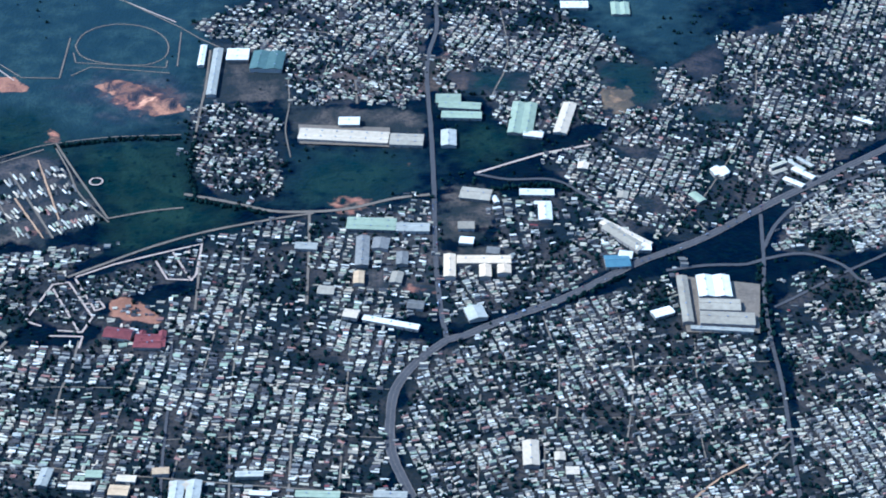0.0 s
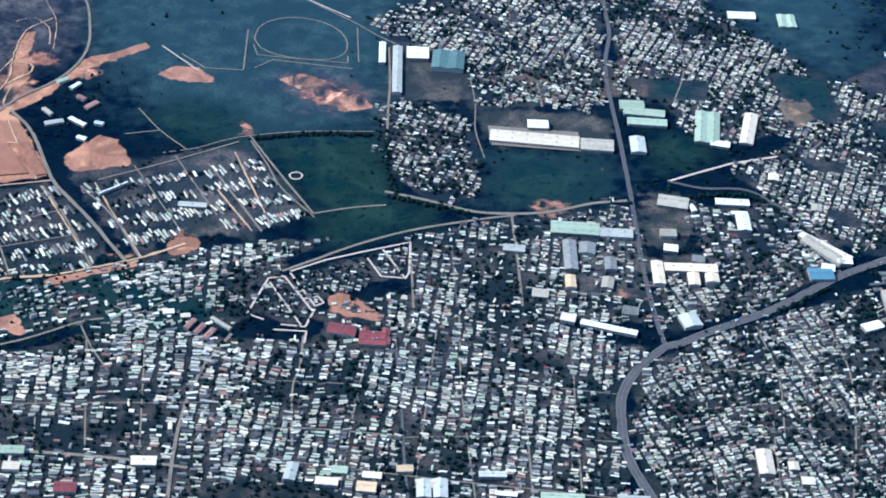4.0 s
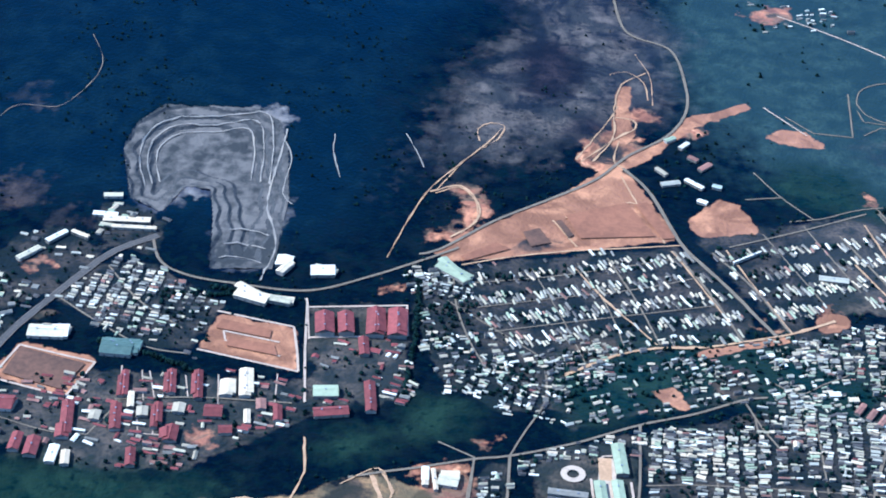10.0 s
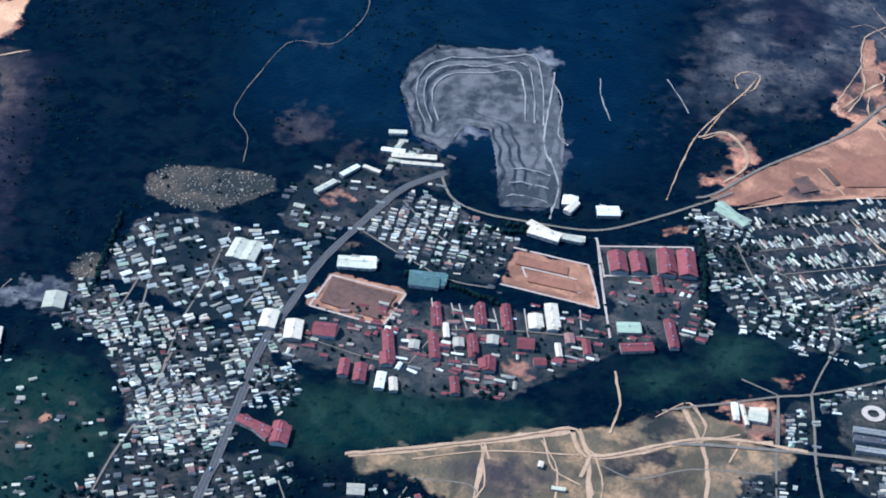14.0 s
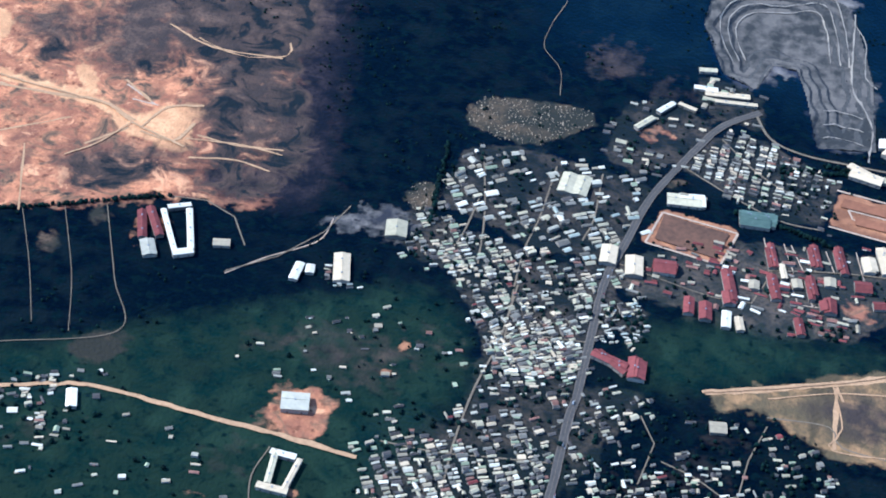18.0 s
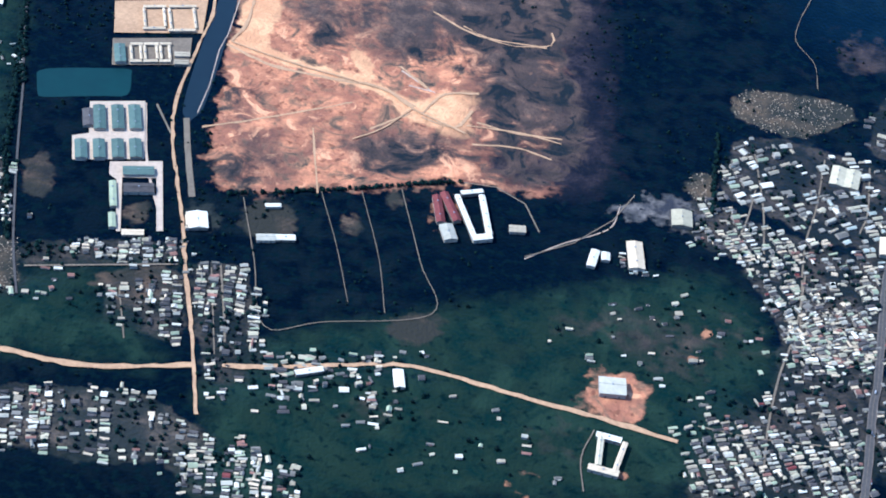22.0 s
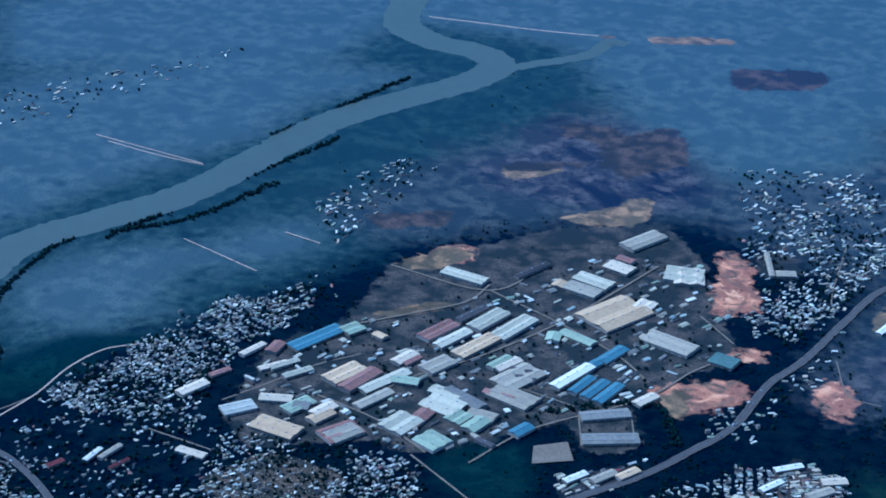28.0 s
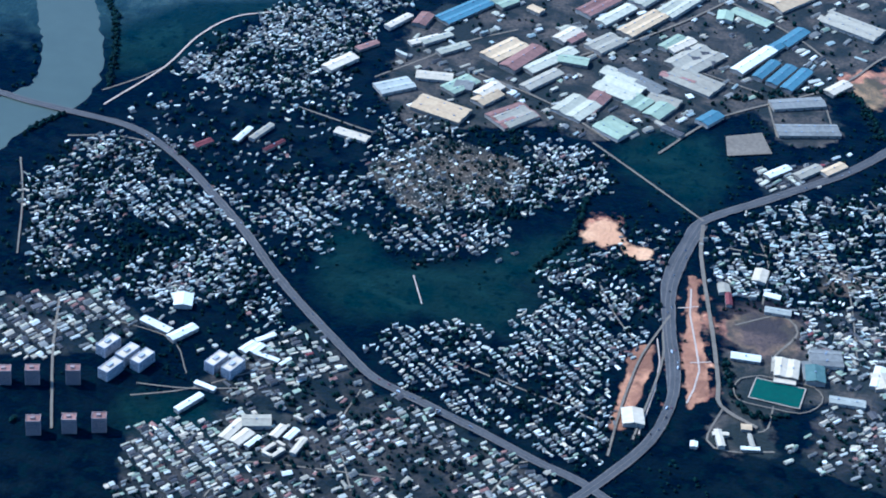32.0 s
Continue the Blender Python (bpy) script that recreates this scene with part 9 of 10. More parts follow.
houses(-34.4, 160.6, -32.3, 160.7, 0.5, 0.66, 0.2, "cool", (-38.9, 163.1), (-29.9, 162.8), (-30.5, 158.9), (-38.2, 157.7))
houses(-6.0, 140.6, -4.2, 139.9, 0.36, 0.54, 0.18, "city", (-11.4, 143.2), (-0.8, 143.6), (-0.8, 137.8), (-11.1, 137.9))
houses(-108.3, 95.5, -106.8, 95.7, 0.40, 0.50, 0.6, "cool", (-109.7, 97.4), (-107.6, 96.6), (-106.8, 94.2), (-109.0, 94.0))
houses(-127.8, 80.1, -126.4, 80.3, 0.41, 0.52, 0.63, "city", (-134.2, 79.6), (-121.6, 82.5), (-121.4, 81.0), (-133.7, 77.2))
houses(-22.6, 112.8, -21.0, 112.6, 0.25, 0.36, 0.41, "city", (-25.5, 114.0), (-22.9, 115.5), (-17.1, 118.1), (-16.9, 114.3), (-18.7, 114.1), (-23.2, 111.4), (-23.6, 110.3), (-23.9, 108.2), (-27.5, 109.1), (-26.8, 113.2))
houses(-71.8, 101.1, -70.3, 100.9, 0.53, 0.72, 0.4, "red", (-80.7, 96.4), (-75.2, 99.6), (-69.1, 103.5), (-69.3, 106.6), (-65.0, 104.8), (-68.6, 101.3), (-74.4, 96.0))
houses(-137.7, 152.0, -135.8, 153.2, 0.58, 0.79, 0.64, "city", (-142.3, 154.1), (-134.0, 157.8), (-132.9, 150.5), (-138.2, 148.9), (-141.2, 149.0))
houses(-198.1, 129.2, -196.8, 131.6, 0.65, 0.92, 0.25, "large", (-213.3, 113.5), (-214.1, 125.3), (-209.7, 131.6), (-204.2, 138.5), (-200.2, 142.7), (-192.2, 152.3), (-183.3, 155.0), (-177.4, 140.3), (-182.4, 129.9), (-189.3, 121.5), (-196.0, 114.5), (-202.2, 114.5), (-209.3, 110.6))
houses(-182.0, 115.9, -180.7, 117.9, 0.56, 0.74, 0.7, "city", (-185.2, 114.7), (-179.6, 119.7), (-179.1, 117.3), (-184.0, 111.8))
houses(-16.1, 102.8, -14.6, 102.6, 0.33, 0.54, 0.76, "city", (-29.5, 106.8), (-24.1, 106.8), (-18.0, 107.4), (-8.9, 110.0), (0.4, 107.0), (-3.0, 101.9), (-3.0, 90.3), (-28.2, 90.5), (-31.0, 106.8))
houses(10.5, 102.9, 12.1, 103.4, 0.30, 0.42, 0.74, "city", (0.8, 106.4), (9.1, 111.1), (16.5, 114.7), (17.6, 107.8), (22.0, 107.5), (22.8, 101.7), (22.4, 90.2), (-1.2, 90.3), (-2.4, 99.0), (-1.3, 103.4))
houses(26.9, 99.6, 28.5, 100.1, 0.30, 0.42, 0.72, "city", (24.1, 107.2), (30.8, 107.7), (33.0, 104.6), (30.2, 90.1), (22.9, 90.1))
houses(-11.1, 114.0, -9.5, 113.8, 0.30, 0.51, 0.61, "city", (-16.7, 119.2), (-9.3, 122.0), (0.1, 124.5), (0.2, 109.9), (-8.9, 110.0), (-18.1, 107.5), (-18.6, 109.4), (-16.5, 111.3))
houses(6.5, 114.5, 8.2, 115.1, 0.30, 0.45, 0.66, "city", (0.9, 115.9), (5.8, 117.2), (12.1, 120.7), (15.6, 117.9), (8.8, 112.4), (2.4, 109.2), (1.0, 108.6))
houses(-15.3, 131.0, -13.5, 130.4, 0.25, 0.39, 0.58, "city", (-19.2, 137.6), (-15.2, 138.4), (-11.8, 134.1), (-11.3, 124.6), (-15.5, 123.9), (-18.8, 128.5))
houses(-10.1, 149.3, -8.2, 148.5, 0.28, 0.39, 0.55, "city", (-20.9, 150.8), (-15.4, 155.2), (-13.3, 161.4), (-0.0, 161.3), (-0.1, 155.1), (-0.8, 138.3), (-11.6, 137.5), (-11.5, 144.6), (-17.7, 147.4))
houses(8.6, 144.9, 10.5, 144.1, 0.28, 0.39, 0.55, "city", (0.7, 161.3), (9.7, 161.2), (9.5, 155.0), (13.5, 149.1), (18.3, 144.3), (16.3, 136.4), (8.5, 133.1), (5.0, 134.8), (4.2, 139.1), (0.6, 139.1))
houses(23.0, 135.6, 24.7, 135.0, 0.28, 0.39, 0.55, "city", (8.3, 129.1), (12.4, 132.3), (19.1, 143.4), (25.4, 149.0), (31.5, 152.3), (43.0, 156.8), (39.1, 136.2), (24.5, 123.6), (17.7, 118.5), (13.1, 122.9))
houses(30.2, 120.6, 32.0, 121.3, 0.28, 0.39, 0.7, "city", (25.4, 121.4), (38.0, 130.5), (35.5, 117.7), (28.1, 117.1), (24.4, 117.1))
houses(28.8, 111.9, 30.5, 112.5, 0.28, 0.39, 0.66, "city", (24.9, 114.3), (28.7, 115.7), (32.9, 112.2), (32.1, 107.7), (25.4, 109.7))
houses(-58.8, 112.0, -57.2, 112.6, 0.42, 0.6, 0.66, "city", (-62.4, 118.9), (-58.6, 119.4), (-57.6, 114.5), (-55.2, 111.2), (-50.2, 111.2), (-51.4, 109.3), (-56.5, 108.8), (-59.4, 107.3), (-62.0, 114.4))
houses(-30.7, 114.1, -29.1, 114.1, 0.38, 0.53, 0.71, "city", (-37.8, 113.7), (-33.8, 116.1), (-26.4, 118.8), (-23.1, 118.4), (-27.2, 114.6), (-28.3, 107.9), (-31.6, 110.9), (-36.9, 113.1))
houses(-53.3, 107.7, -51.7, 107.7, 0.42, 0.53, 0.5, "city", (-59.4, 107.3), (-52.8, 110.5), (-48.0, 110.9), (-50.9, 105.5), (-55.0, 104.5))
houses(-38.3, 99.3, -36.8, 99.3, 0.38, 0.65, 0.71, "city", (-46.2, 103.4), (-38.9, 106.4), (-35.0, 108.0), (-28.3, 106.7), (-28.4, 90.1), (-45.4, 88.9), (-45.2, 93.9))
houses(-48.1, 91.3, -46.6, 91.3, 0.46, 0.65, 0.59, "warm", (-53.9, 93.5), (-45.3, 94.2), (-44.6, 88.9), (-48.5, 88.6))
houses(-50.2, 101.2, -48.7, 101.2, 0.35, 0.57, 0.76, "city", (-54.1, 99.8), (-46.4, 103.9), (-46.6, 102.4), (-53.5, 98.9))
houses(-55.4, 96.9, -53.9, 96.9, 0.38, 0.53, 0.67, "city", (-56.3, 99.0), (-54.5, 99.6), (-54.3, 94.6), (-56.3, 94.6))
houses(-42.0, 103.7, -40.5, 103.7, 0.38, 0.53, 0.59, "city", (-45.6, 103.4), (-38.9, 107.1), (-37.9, 103.4), (-45.7, 101.0))
houses(-80.9, 112.4, -79.2, 112.2, 0.38, 0.56, 0.73, "city", (-86.7, 112.6), (-83.7, 117.1), (-80.4, 117.0), (-74.7, 113.3), (-76.1, 107.9), (-81.0, 109.0), (-83.6, 110.5))
houses(-95.2, 106.4, -93.8, 107.2, 0.64, 0.80, 0.6, "large", (-101.8, 111.3), (-96.8, 112.2), (-92.1, 111.0), (-88.2, 109.7), (-89.2, 104.4), (-90.0, 100.6), (-95.0, 100.9), (-101.1, 103.6), (-102.9, 104.5))
houses(-98.1, 96.3, -96.8, 97.0, 0.42, 0.56, 0.68, "city", (-105.5, 102.8), (-103.3, 103.2), (-94.8, 99.8), (-89.9, 100.0), (-91.7, 87.6), (-97.0, 87.7), (-98.9, 92.2), (-98.2, 96.8), (-104.2, 98.2))
houses(-88.4, 115.6, -86.7, 115.4, 0.53, 0.72, 0.4, "city", (-90.8, 119.4), (-87.6, 120.6), (-83.8, 117.8), (-86.4, 113.3), (-89.2, 110.8), (-92.3, 112.2))
houses(-80.4, 101.3, -78.8, 101.1, 0.49, 0.80, 0.48, "red", (-90.3, 100.2), (-87.0, 102.9), (-82.0, 105.0), (-79.7, 105.4), (-75.1, 105.6), (-69.3, 105.9), (-69.1, 102.9), (-74.8, 96.2), (-80.5, 95.3), (-86.1, 97.7), (-89.5, 97.7))
houses(-64.6, 107.4, -63.1, 107.0, 0.49, 0.80, 0.48, "red", (-68.0, 109.9), (-61.8, 111.4), (-61.6, 104.8), (-67.2, 103.6))
houses(-56.5, 110.7, -55.0, 110.3, 0.42, 0.56, 0.48, "cool", (-62.0, 119.0), (-58.3, 118.3), (-57.4, 111.2), (-53.5, 109.3), (-50.4, 107.3), (-52.4, 103.4), (-57.8, 106.1), (-61.0, 111.8))
houses(-83.0, 121.1, -81.3, 120.9, 0.64, 0.88, 0.48, "city", (-86.1, 124.4), (-80.7, 122.5), (-80.6, 118.4), (-84.8, 119.0))
houses(-89.5, 95.3, -88.1, 96.0, 0.45, 0.60, 0.63, "city", (-90.9, 97.5), (-87.7, 96.3), (-88.0, 94.0), (-91.2, 93.5))
houses(-97.2, 85.9, -95.8, 86.5, 0.43, 0.57, 0.63, "city", (-104.4, 82.1), (-101.8, 84.3), (-98.8, 82.4), (-98.3, 87.8), (-98.0, 92.3), (-95.3, 96.5), (-91.5, 97.4), (-91.6, 91.6), (-92.2, 85.0), (-92.6, 75.1), (-103.5, 73.5))
houses(-89.5, 94.4, -88.0, 95.1, 0.43, 0.57, 0.58, "cool", (-90.7, 97.0), (-87.8, 96.0), (-88.2, 92.4), (-91.2, 92.3))
houses(-90.1, 84.1, -88.7, 84.7, 0.43, 0.57, 0.5, "city", (-91.7, 87.8), (-87.3, 88.3), (-89.3, 83.1), (-92.1, 77.6))
houses(-125.4, 79.8, -124.1, 80.4, 0.43, 0.53, 0.43, "city", (-131.4, 80.0), (-121.3, 82.2), (-119.3, 80.1), (-124.0, 79.0), (-130.8, 77.9))
houses(-83.8, 80.7, -82.4, 81.2, 0.40, 0.53, 0.26, "city", (-90.9, 81.7), (-76.2, 85.2), (-76.4, 79.7), (-91.3, 76.3))
houses(-99.5, 97.2, -98.0, 97.9, 0.43, 0.53, 0.43, "city", (-102.9, 101.9), (-98.5, 98.1), (-96.0, 96.3), (-98.7, 92.2), (-101.6, 97.9))
houses(-134.0, 83.5, -132.6, 83.7, 0.41, 0.60, 0.81, "city", (-137.0, 87.2), (-133.6, 88.1), (-131.1, 80.5), (-134.5, 78.5))
houses(-143.0, 86.8, -141.6, 87.1, 0.37, 0.52, 0.81, "city", (-148.4, 86.4), (-138.5, 89.4), (-137.6, 87.0), (-147.5, 84.4))
houses(-139.1, 82.4, -137.7, 82.7, 0.41, 0.56, 0.72, "city", (-142.1, 84.0), (-137.4, 86.5), (-135.6, 79.5), (-141.1, 79.9))
houses(-166.8, 114.9, -165.2, 115.3, 0.41, 0.56, 0.77, "cool", (-174.1, 119.4), (-171.9, 121.0), (-164.7, 123.3), (-162.8, 118.7), (-166.3, 116.8), (-162.0, 110.1), (-164.2, 106.3), (-169.1, 105.5))
houses(-161.8, 100.4, -160.2, 100.7, 0.49, 0.67, 0.41, "warm", (-168.9, 104.9), (-161.4, 105.7), (-157.3, 101.8), (-156.5, 97.9), (-160.8, 95.9), (-165.9, 96.5))
houses(-151.6, 91.5, -150.1, 91.8, 0.41, 0.56, 0.63, "city", (-153.4, 94.2), (-151.3, 94.8), (-149.7, 88.9), (-152.0, 88.3))
houses(-153.0, 72.3, -151.6, 72.5, 0.41, 0.56, 0.77, "city", (-157.7, 73.8), (-152.2, 75.5), (-146.0, 71.4), (-155.9, 68.7))
houses(-130.4, 77.9, -129.1, 78.2, 0.45, 0.60, 0.68, "city", (-134.6, 79.0), (-126.9, 81.6), (-126.5, 76.6), (-133.7, 74.6))
houses(-149.8, 80.8, -148.4, 81.0, 0.45, 0.60, 0.32, "city", (-155.3, 79.3), (-150.7, 81.1), (-144.2, 84.6), (-144.1, 82.9), (-150.5, 79.5), (-153.9, 77.4))
houses(-173.9, 105.5, -172.4, 106.3, 0.46, 0.62, 0.52, "cool", (-187.1, 104.8), (-184.0, 110.6), (-175.7, 117.5), (-168.5, 118.1), (-162.4, 115.9), (-161.7, 109.7), (-166.5, 105.2), (-171.7, 105.0), (-169.9, 99.7), (-171.7, 95.0), (-175.4, 93.8), (-181.0, 100.6), (-184.9, 99.4))
houses(-167.1, 119.9, -165.5, 120.8, 0.58, 0.75, 0.68, "city", (-171.4, 115.5), (-168.4, 124.3), (-164.3, 123.0), (-164.5, 116.9))
houses(-168.4, 91.8, -167.0, 92.5, 0.50, 0.70, 0.55, "city", (-171.7, 95.0), (-167.2, 97.7), (-163.1, 93.7), (-160.3, 89.5), (-173.9, 85.3), (-174.1, 90.2))
houses(-172.6, 146.8, -170.8, 147.9, 0.50, 0.62, 0.42, "cool", (-174.6, 148.9), (-170.0, 151.7), (-170.6, 143.6), (-175.1, 143.1))
houses(-171.9, 134.7, -170.2, 135.8, 0.50, 0.66, 0.27, "cool", (-177.0, 124.3), (-174.0, 134.0), (-170.6, 139.8), (-168.6, 148.1), (-168.4, 139.0), (-172.3, 124.9))
houses(-151.6, 130.3, -150.0, 131.3, 0.58, 0.79, 0.42, "city", (-159.2, 133.9), (-147.4, 137.8), (-145.1, 129.2), (-149.4, 126.9), (-157.2, 124.4))
houses(-168.2, 160.8, -166.2, 162.0, 0.54, 0.70, 0.25, "cool", (-176.4, 165.7), (-159.5, 171.5), (-165.9, 159.1), (-172.6, 155.5))
houses(-162.6, 105.5, -161.2, 106.3, 0.50, 0.62, 0.37, "cool", (-165.7, 105.4), (-161.7, 109.7), (-160.2, 107.2), (-161.6, 103.0), (-164.0, 102.3))
houses(-155.4, 153.1, -153.6, 154.3, 0.58, 0.79, 0.42, "city", (-159.6, 155.2), (-152.3, 158.3), (-150.6, 151.4), (-159.2, 147.9))
houses(-155.9, 106.5, -154.4, 107.3, 0.50, 0.62, 0.31, "cool", (-157.8, 107.9), (-155.0, 108.8), (-154.1, 104.7), (-156.6, 104.6))
houses(-220.9, 90.2, -220.0, 91.8, 0.35, 0.48, 0.5, "cool", (-232.0, 96.6), (-227.4, 101.4), (-222.3, 98.6), (-215.6, 92.7), (-211.2, 87.8), (-208.8, 83.7), (-215.4, 85.9), (-220.9, 83.5), (-226.8, 84.3), (-230.4, 90.4))
houses(-222.0, 79.8, -221.2, 81.3, 0.49, 0.59, 0.68, "city", (-228.6, 80.2), (-220.9, 83.5), (-217.4, 82.5), (-217.8, 78.6), (-225.6, 74.6))
houses(-222.3, 116.2, -221.3, 118.3, 0.35, 0.48, 0.49, "cool", (-228.2, 112.8), (-226.4, 119.3), (-222.3, 124.3), (-217.2, 125.7), (-215.8, 116.8), (-217.1, 110.8), (-223.9, 110.3), (-227.9, 111.1))
houses(-212.8, 96.8, -211.8, 98.5, 0.38, 0.48, 0.34, "cool", (-217.9, 98.2), (-213.8, 102.4), (-210.2, 99.5), (-209.7, 91.8), (-212.4, 92.7))
houses(-201.0, 103.1, -200.0, 104.8, 0.35, 0.48, 0.49, "cool", (-209.2, 96.9), (-205.9, 98.8), (-202.8, 103.9), (-200.0, 111.1), (-195.5, 113.1), (-194.2, 108.2), (-198.0, 104.2), (-198.7, 98.7), (-204.3, 94.2))
houses(-194.0, 89.4, -192.9, 90.9, 0.38, 0.48, 0.52, "cool", (-204.5, 86.2), (-200.3, 89.3), (-195.7, 88.8), (-194.2, 96.6), (-196.1, 96.4), (-193.2, 101.2), (-188.7, 101.8), (-188.2, 95.2), (-188.5, 87.6), (-187.3, 80.7), (-189.2, 78.8), (-195.2, 81.3), (-200.9, 82.3))
houses(-178.5, 107.1, -177.2, 108.9, 0.38, 0.52, 0.49, "cool", (-186.7, 107.0), (-176.3, 117.0), (-173.4, 116.7), (-171.7, 104.4), (-178.0, 99.7), (-184.3, 99.6))
houses(-175.7, 96.6, -174.5, 98.1, 0.42, 0.55, 0.48, "city", (-179.4, 99.1), (-171.6, 103.8), (-170.5, 95.3), (-175.7, 92.5), (-177.7, 94.1))
houses(-174.2, 87.6, -173.0, 89.1, 0.42, 0.55, 0.48, "city", (-176.7, 90.3), (-170.4, 94.8), (-168.9, 83.7), (-176.3, 84.3))
houses(-202.8, 74.4, -201.9, 75.7, 0.38, 0.52, 0.68, "city", (-214.0, 72.1), (-209.4, 76.3), (-203.7, 76.5), (-200.5, 81.3), (-194.5, 79.3), (-188.3, 76.6), (-200.9, 69.3), (-211.2, 65.0))
houses(-206.4, 81.2, -205.4, 82.6, 0.42, 0.55, 0.52, "city", (-209.4, 83.5), (-207.5, 86.2), (-203.9, 82.8), (-201.1, 81.0), (-204.1, 77.5), (-212.2, 76.9))
houses(-172.5, 151.2, -171.0, 153.8, 0.58, 0.77, 0.42, "cool", (-178.8, 146.2), (-171.5, 158.9), (-167.2, 158.2), (-172.4, 142.2))
houses(-173.6, 169.9, -171.9, 172.9, 0.68, 0.92, 0.3, "cool", (-185.6, 177.9), (-166.7, 182.8), (-163.6, 162.1), (-178.9, 158.3))
houses(-217.0, 103.0, -216.0, 104.7, 0.40, 0.50, 0.16, "cool", (-229.5, 104.6), (-223.7, 109.9), (-216.4, 109.3), (-211.4, 104.3), (-208.0, 97.6), (-211.0, 93.4), (-219.0, 99.3))
houses(-219.0, 118.0, -218.0, 120.1, 0.36, 0.48, 0.36, "cool", (-228.2, 109.9), (-225.0, 121.6), (-221.2, 132.2), (-215.5, 137.1), (-215.0, 130.4), (-216.4, 123.2), (-217.7, 114.5), (-213.2, 110.7), (-216.1, 108.5))
houses(-205.0, 105.0, -204.0, 106.7, 0.36, 0.48, 0.34, "cool", (-212.7, 107.3), (-211.5, 111.4), (-197.0, 113.1), (-194.0, 108.0), (-198.0, 102.0), (-206.0, 97.5), (-211.1, 99.3))
houses(-192.0, 97.0, -191.0, 98.7, 0.36, 0.48, 0.30, "cool", (-196.2, 96.3), (-193.1, 103.8), (-188.8, 105.6), (-187.8, 95.3), (-194.8, 92.3))
houses(-221.0, 90.2, -220.0, 91.8, 0.36, 0.48, 0.30, "cool", (-233.1, 96.7), (-223.5, 102.6), (-214.5, 94.7), (-208.5, 87.4), (-217.0, 84.0), (-225.7, 82.0))
houses(-208.0, 82.0, -207.0, 83.7, 0.36, 0.48, 0.20, "city", (-221.5, 84.6), (-210.3, 85.6), (-202.4, 80.5), (-194.0, 76.5), (-202.0, 76.0), (-212.0, 80.0))
houses(-175.0, 160.0, -174.0, 162.0, 0.50, 0.70, 0.26, "cool", (-182.0, 162.3), (-170.8, 179.6), (-167.2, 158.2), (-172.8, 144.2), (-177.4, 151.5))
houses(-217.0, 132.0, -216.0, 134.0, 0.50, 0.66, 0.28, "cool", (-219.4, 125.1), (-216.4, 140.3), (-212.7, 137.0), (-215.8, 126.5))
houses(-5.0, 110.0, -3.5, 110.1, 0.40, 0.54, 0.45, "city", (4.2, 124.0), (12.9, 126.3), (15.7, 120.4), (12.4, 116.1), (4.7, 117.5))
houses(-5.0, 110.0, -3.5, 110.1, 0.40, 0.54, 0.3, "city", (13.8, 114.8), (17.4, 117.5), (18.5, 116.1), (15.6, 109.5), (12.8, 108.8))
houses(-5.0, 110.0, -3.5, 110.1, 0.40, 0.54, 0.45, "city", (23.8, 111.4), (31.5, 114.1), (29.9, 106.3), (24.1, 105.7))
houses(-5.0, 110.0, -3.5, 110.1, 0.40, 0.54, 0.6, "city", (-30.7, 110.7), (-28.4, 116.7), (-23.8, 119.2), (-25.4, 115.4), (-28.4, 110.7), (-29.5, 107.6))
houses(-5.0, 110.0, -3.5, 110.1, 0.40, 0.54, 0.4, "city", (-22.9, 110.1), (-16.9, 112.7), (-17.6, 106.3), (-23.3, 106.3))
houses(-5.0, 110.0, -3.5, 110.1, 0.40, 0.54, 0.5, "city", (26.4, 124.9), (34.7, 130.4), (32.2, 117.6), (25.2, 117.6))
houses(-218.2, 157.1, -216.9, 160.1, 0.58, 0.77, 0.26, "cool", (-222.6, 155.0), (-216.6, 171.1), (-214.6, 165.7), (-216.7, 146.5), (-220.1, 149.1))
houses(-257.7, 169.7, -256.7, 173.2, 0.68, 0.82, 0.1, "cool", (-273.2, 156.9), (-252.2, 182.0), (-245.0, 190.9), (-252.6, 169.1), (-263.7, 152.8))
houses(-218.2, 131.5, -217.1, 133.9, 0.58, 0.72, 0.42, "cool", (-223.5, 127.9), (-216.4, 137.8), (-214.2, 135.2), (-218.5, 125.4))
houses(-129.8, 69.6, -128.5, 69.8, 0.40, 0.54, 0.7, "city", (-134.7, 70.2), (-129.9, 71.9), (-125.6, 70.6), (-126.4, 68.1), (-132.6, 67.0))
houses(-122.3, 77.6, -120.9, 77.9, 0.40, 0.54, 0.3, "city", (-124.8, 78.2), (-120.4, 79.3), (-120.3, 76.8), (-123.4, 76.3))
houses(-112.0, 86.0, -110.5, 86.4, 0.42, 0.55, 0.07, "city", (-113.1, 88.6), (-99.8, 95.4), (-98.2, 87.8), (-104.2, 83.2), (-111.9, 81.9))
houses(-125.0, 77.0, -123.5, 77.3, 0.42, 0.55, 0.07, "city", (-129.8, 77.1), (-120.7, 79.8), (-111.9, 78.3), (-110.3, 73.4), (-126.8, 71.4))
houses(-85.0, 80.0, -83.5, 80.6, 0.42, 0.55, 0.22, "city", (-87.7, 88.2), (-82.2, 87.4), (-76.5, 85.6), (-76.6, 80.6), (-89.7, 77.6))


# ---- trees ----
ICO = bmesh.new()
bmesh.ops.create_icosphere(ICO, subdivisions=1, radius=1.0)
ICO_V, ICO_F = np.array([v.co[:] for v in ICO.verts]), [tuple(v.index for v in f.verts) for f in ICO.faces]
ICO.free()


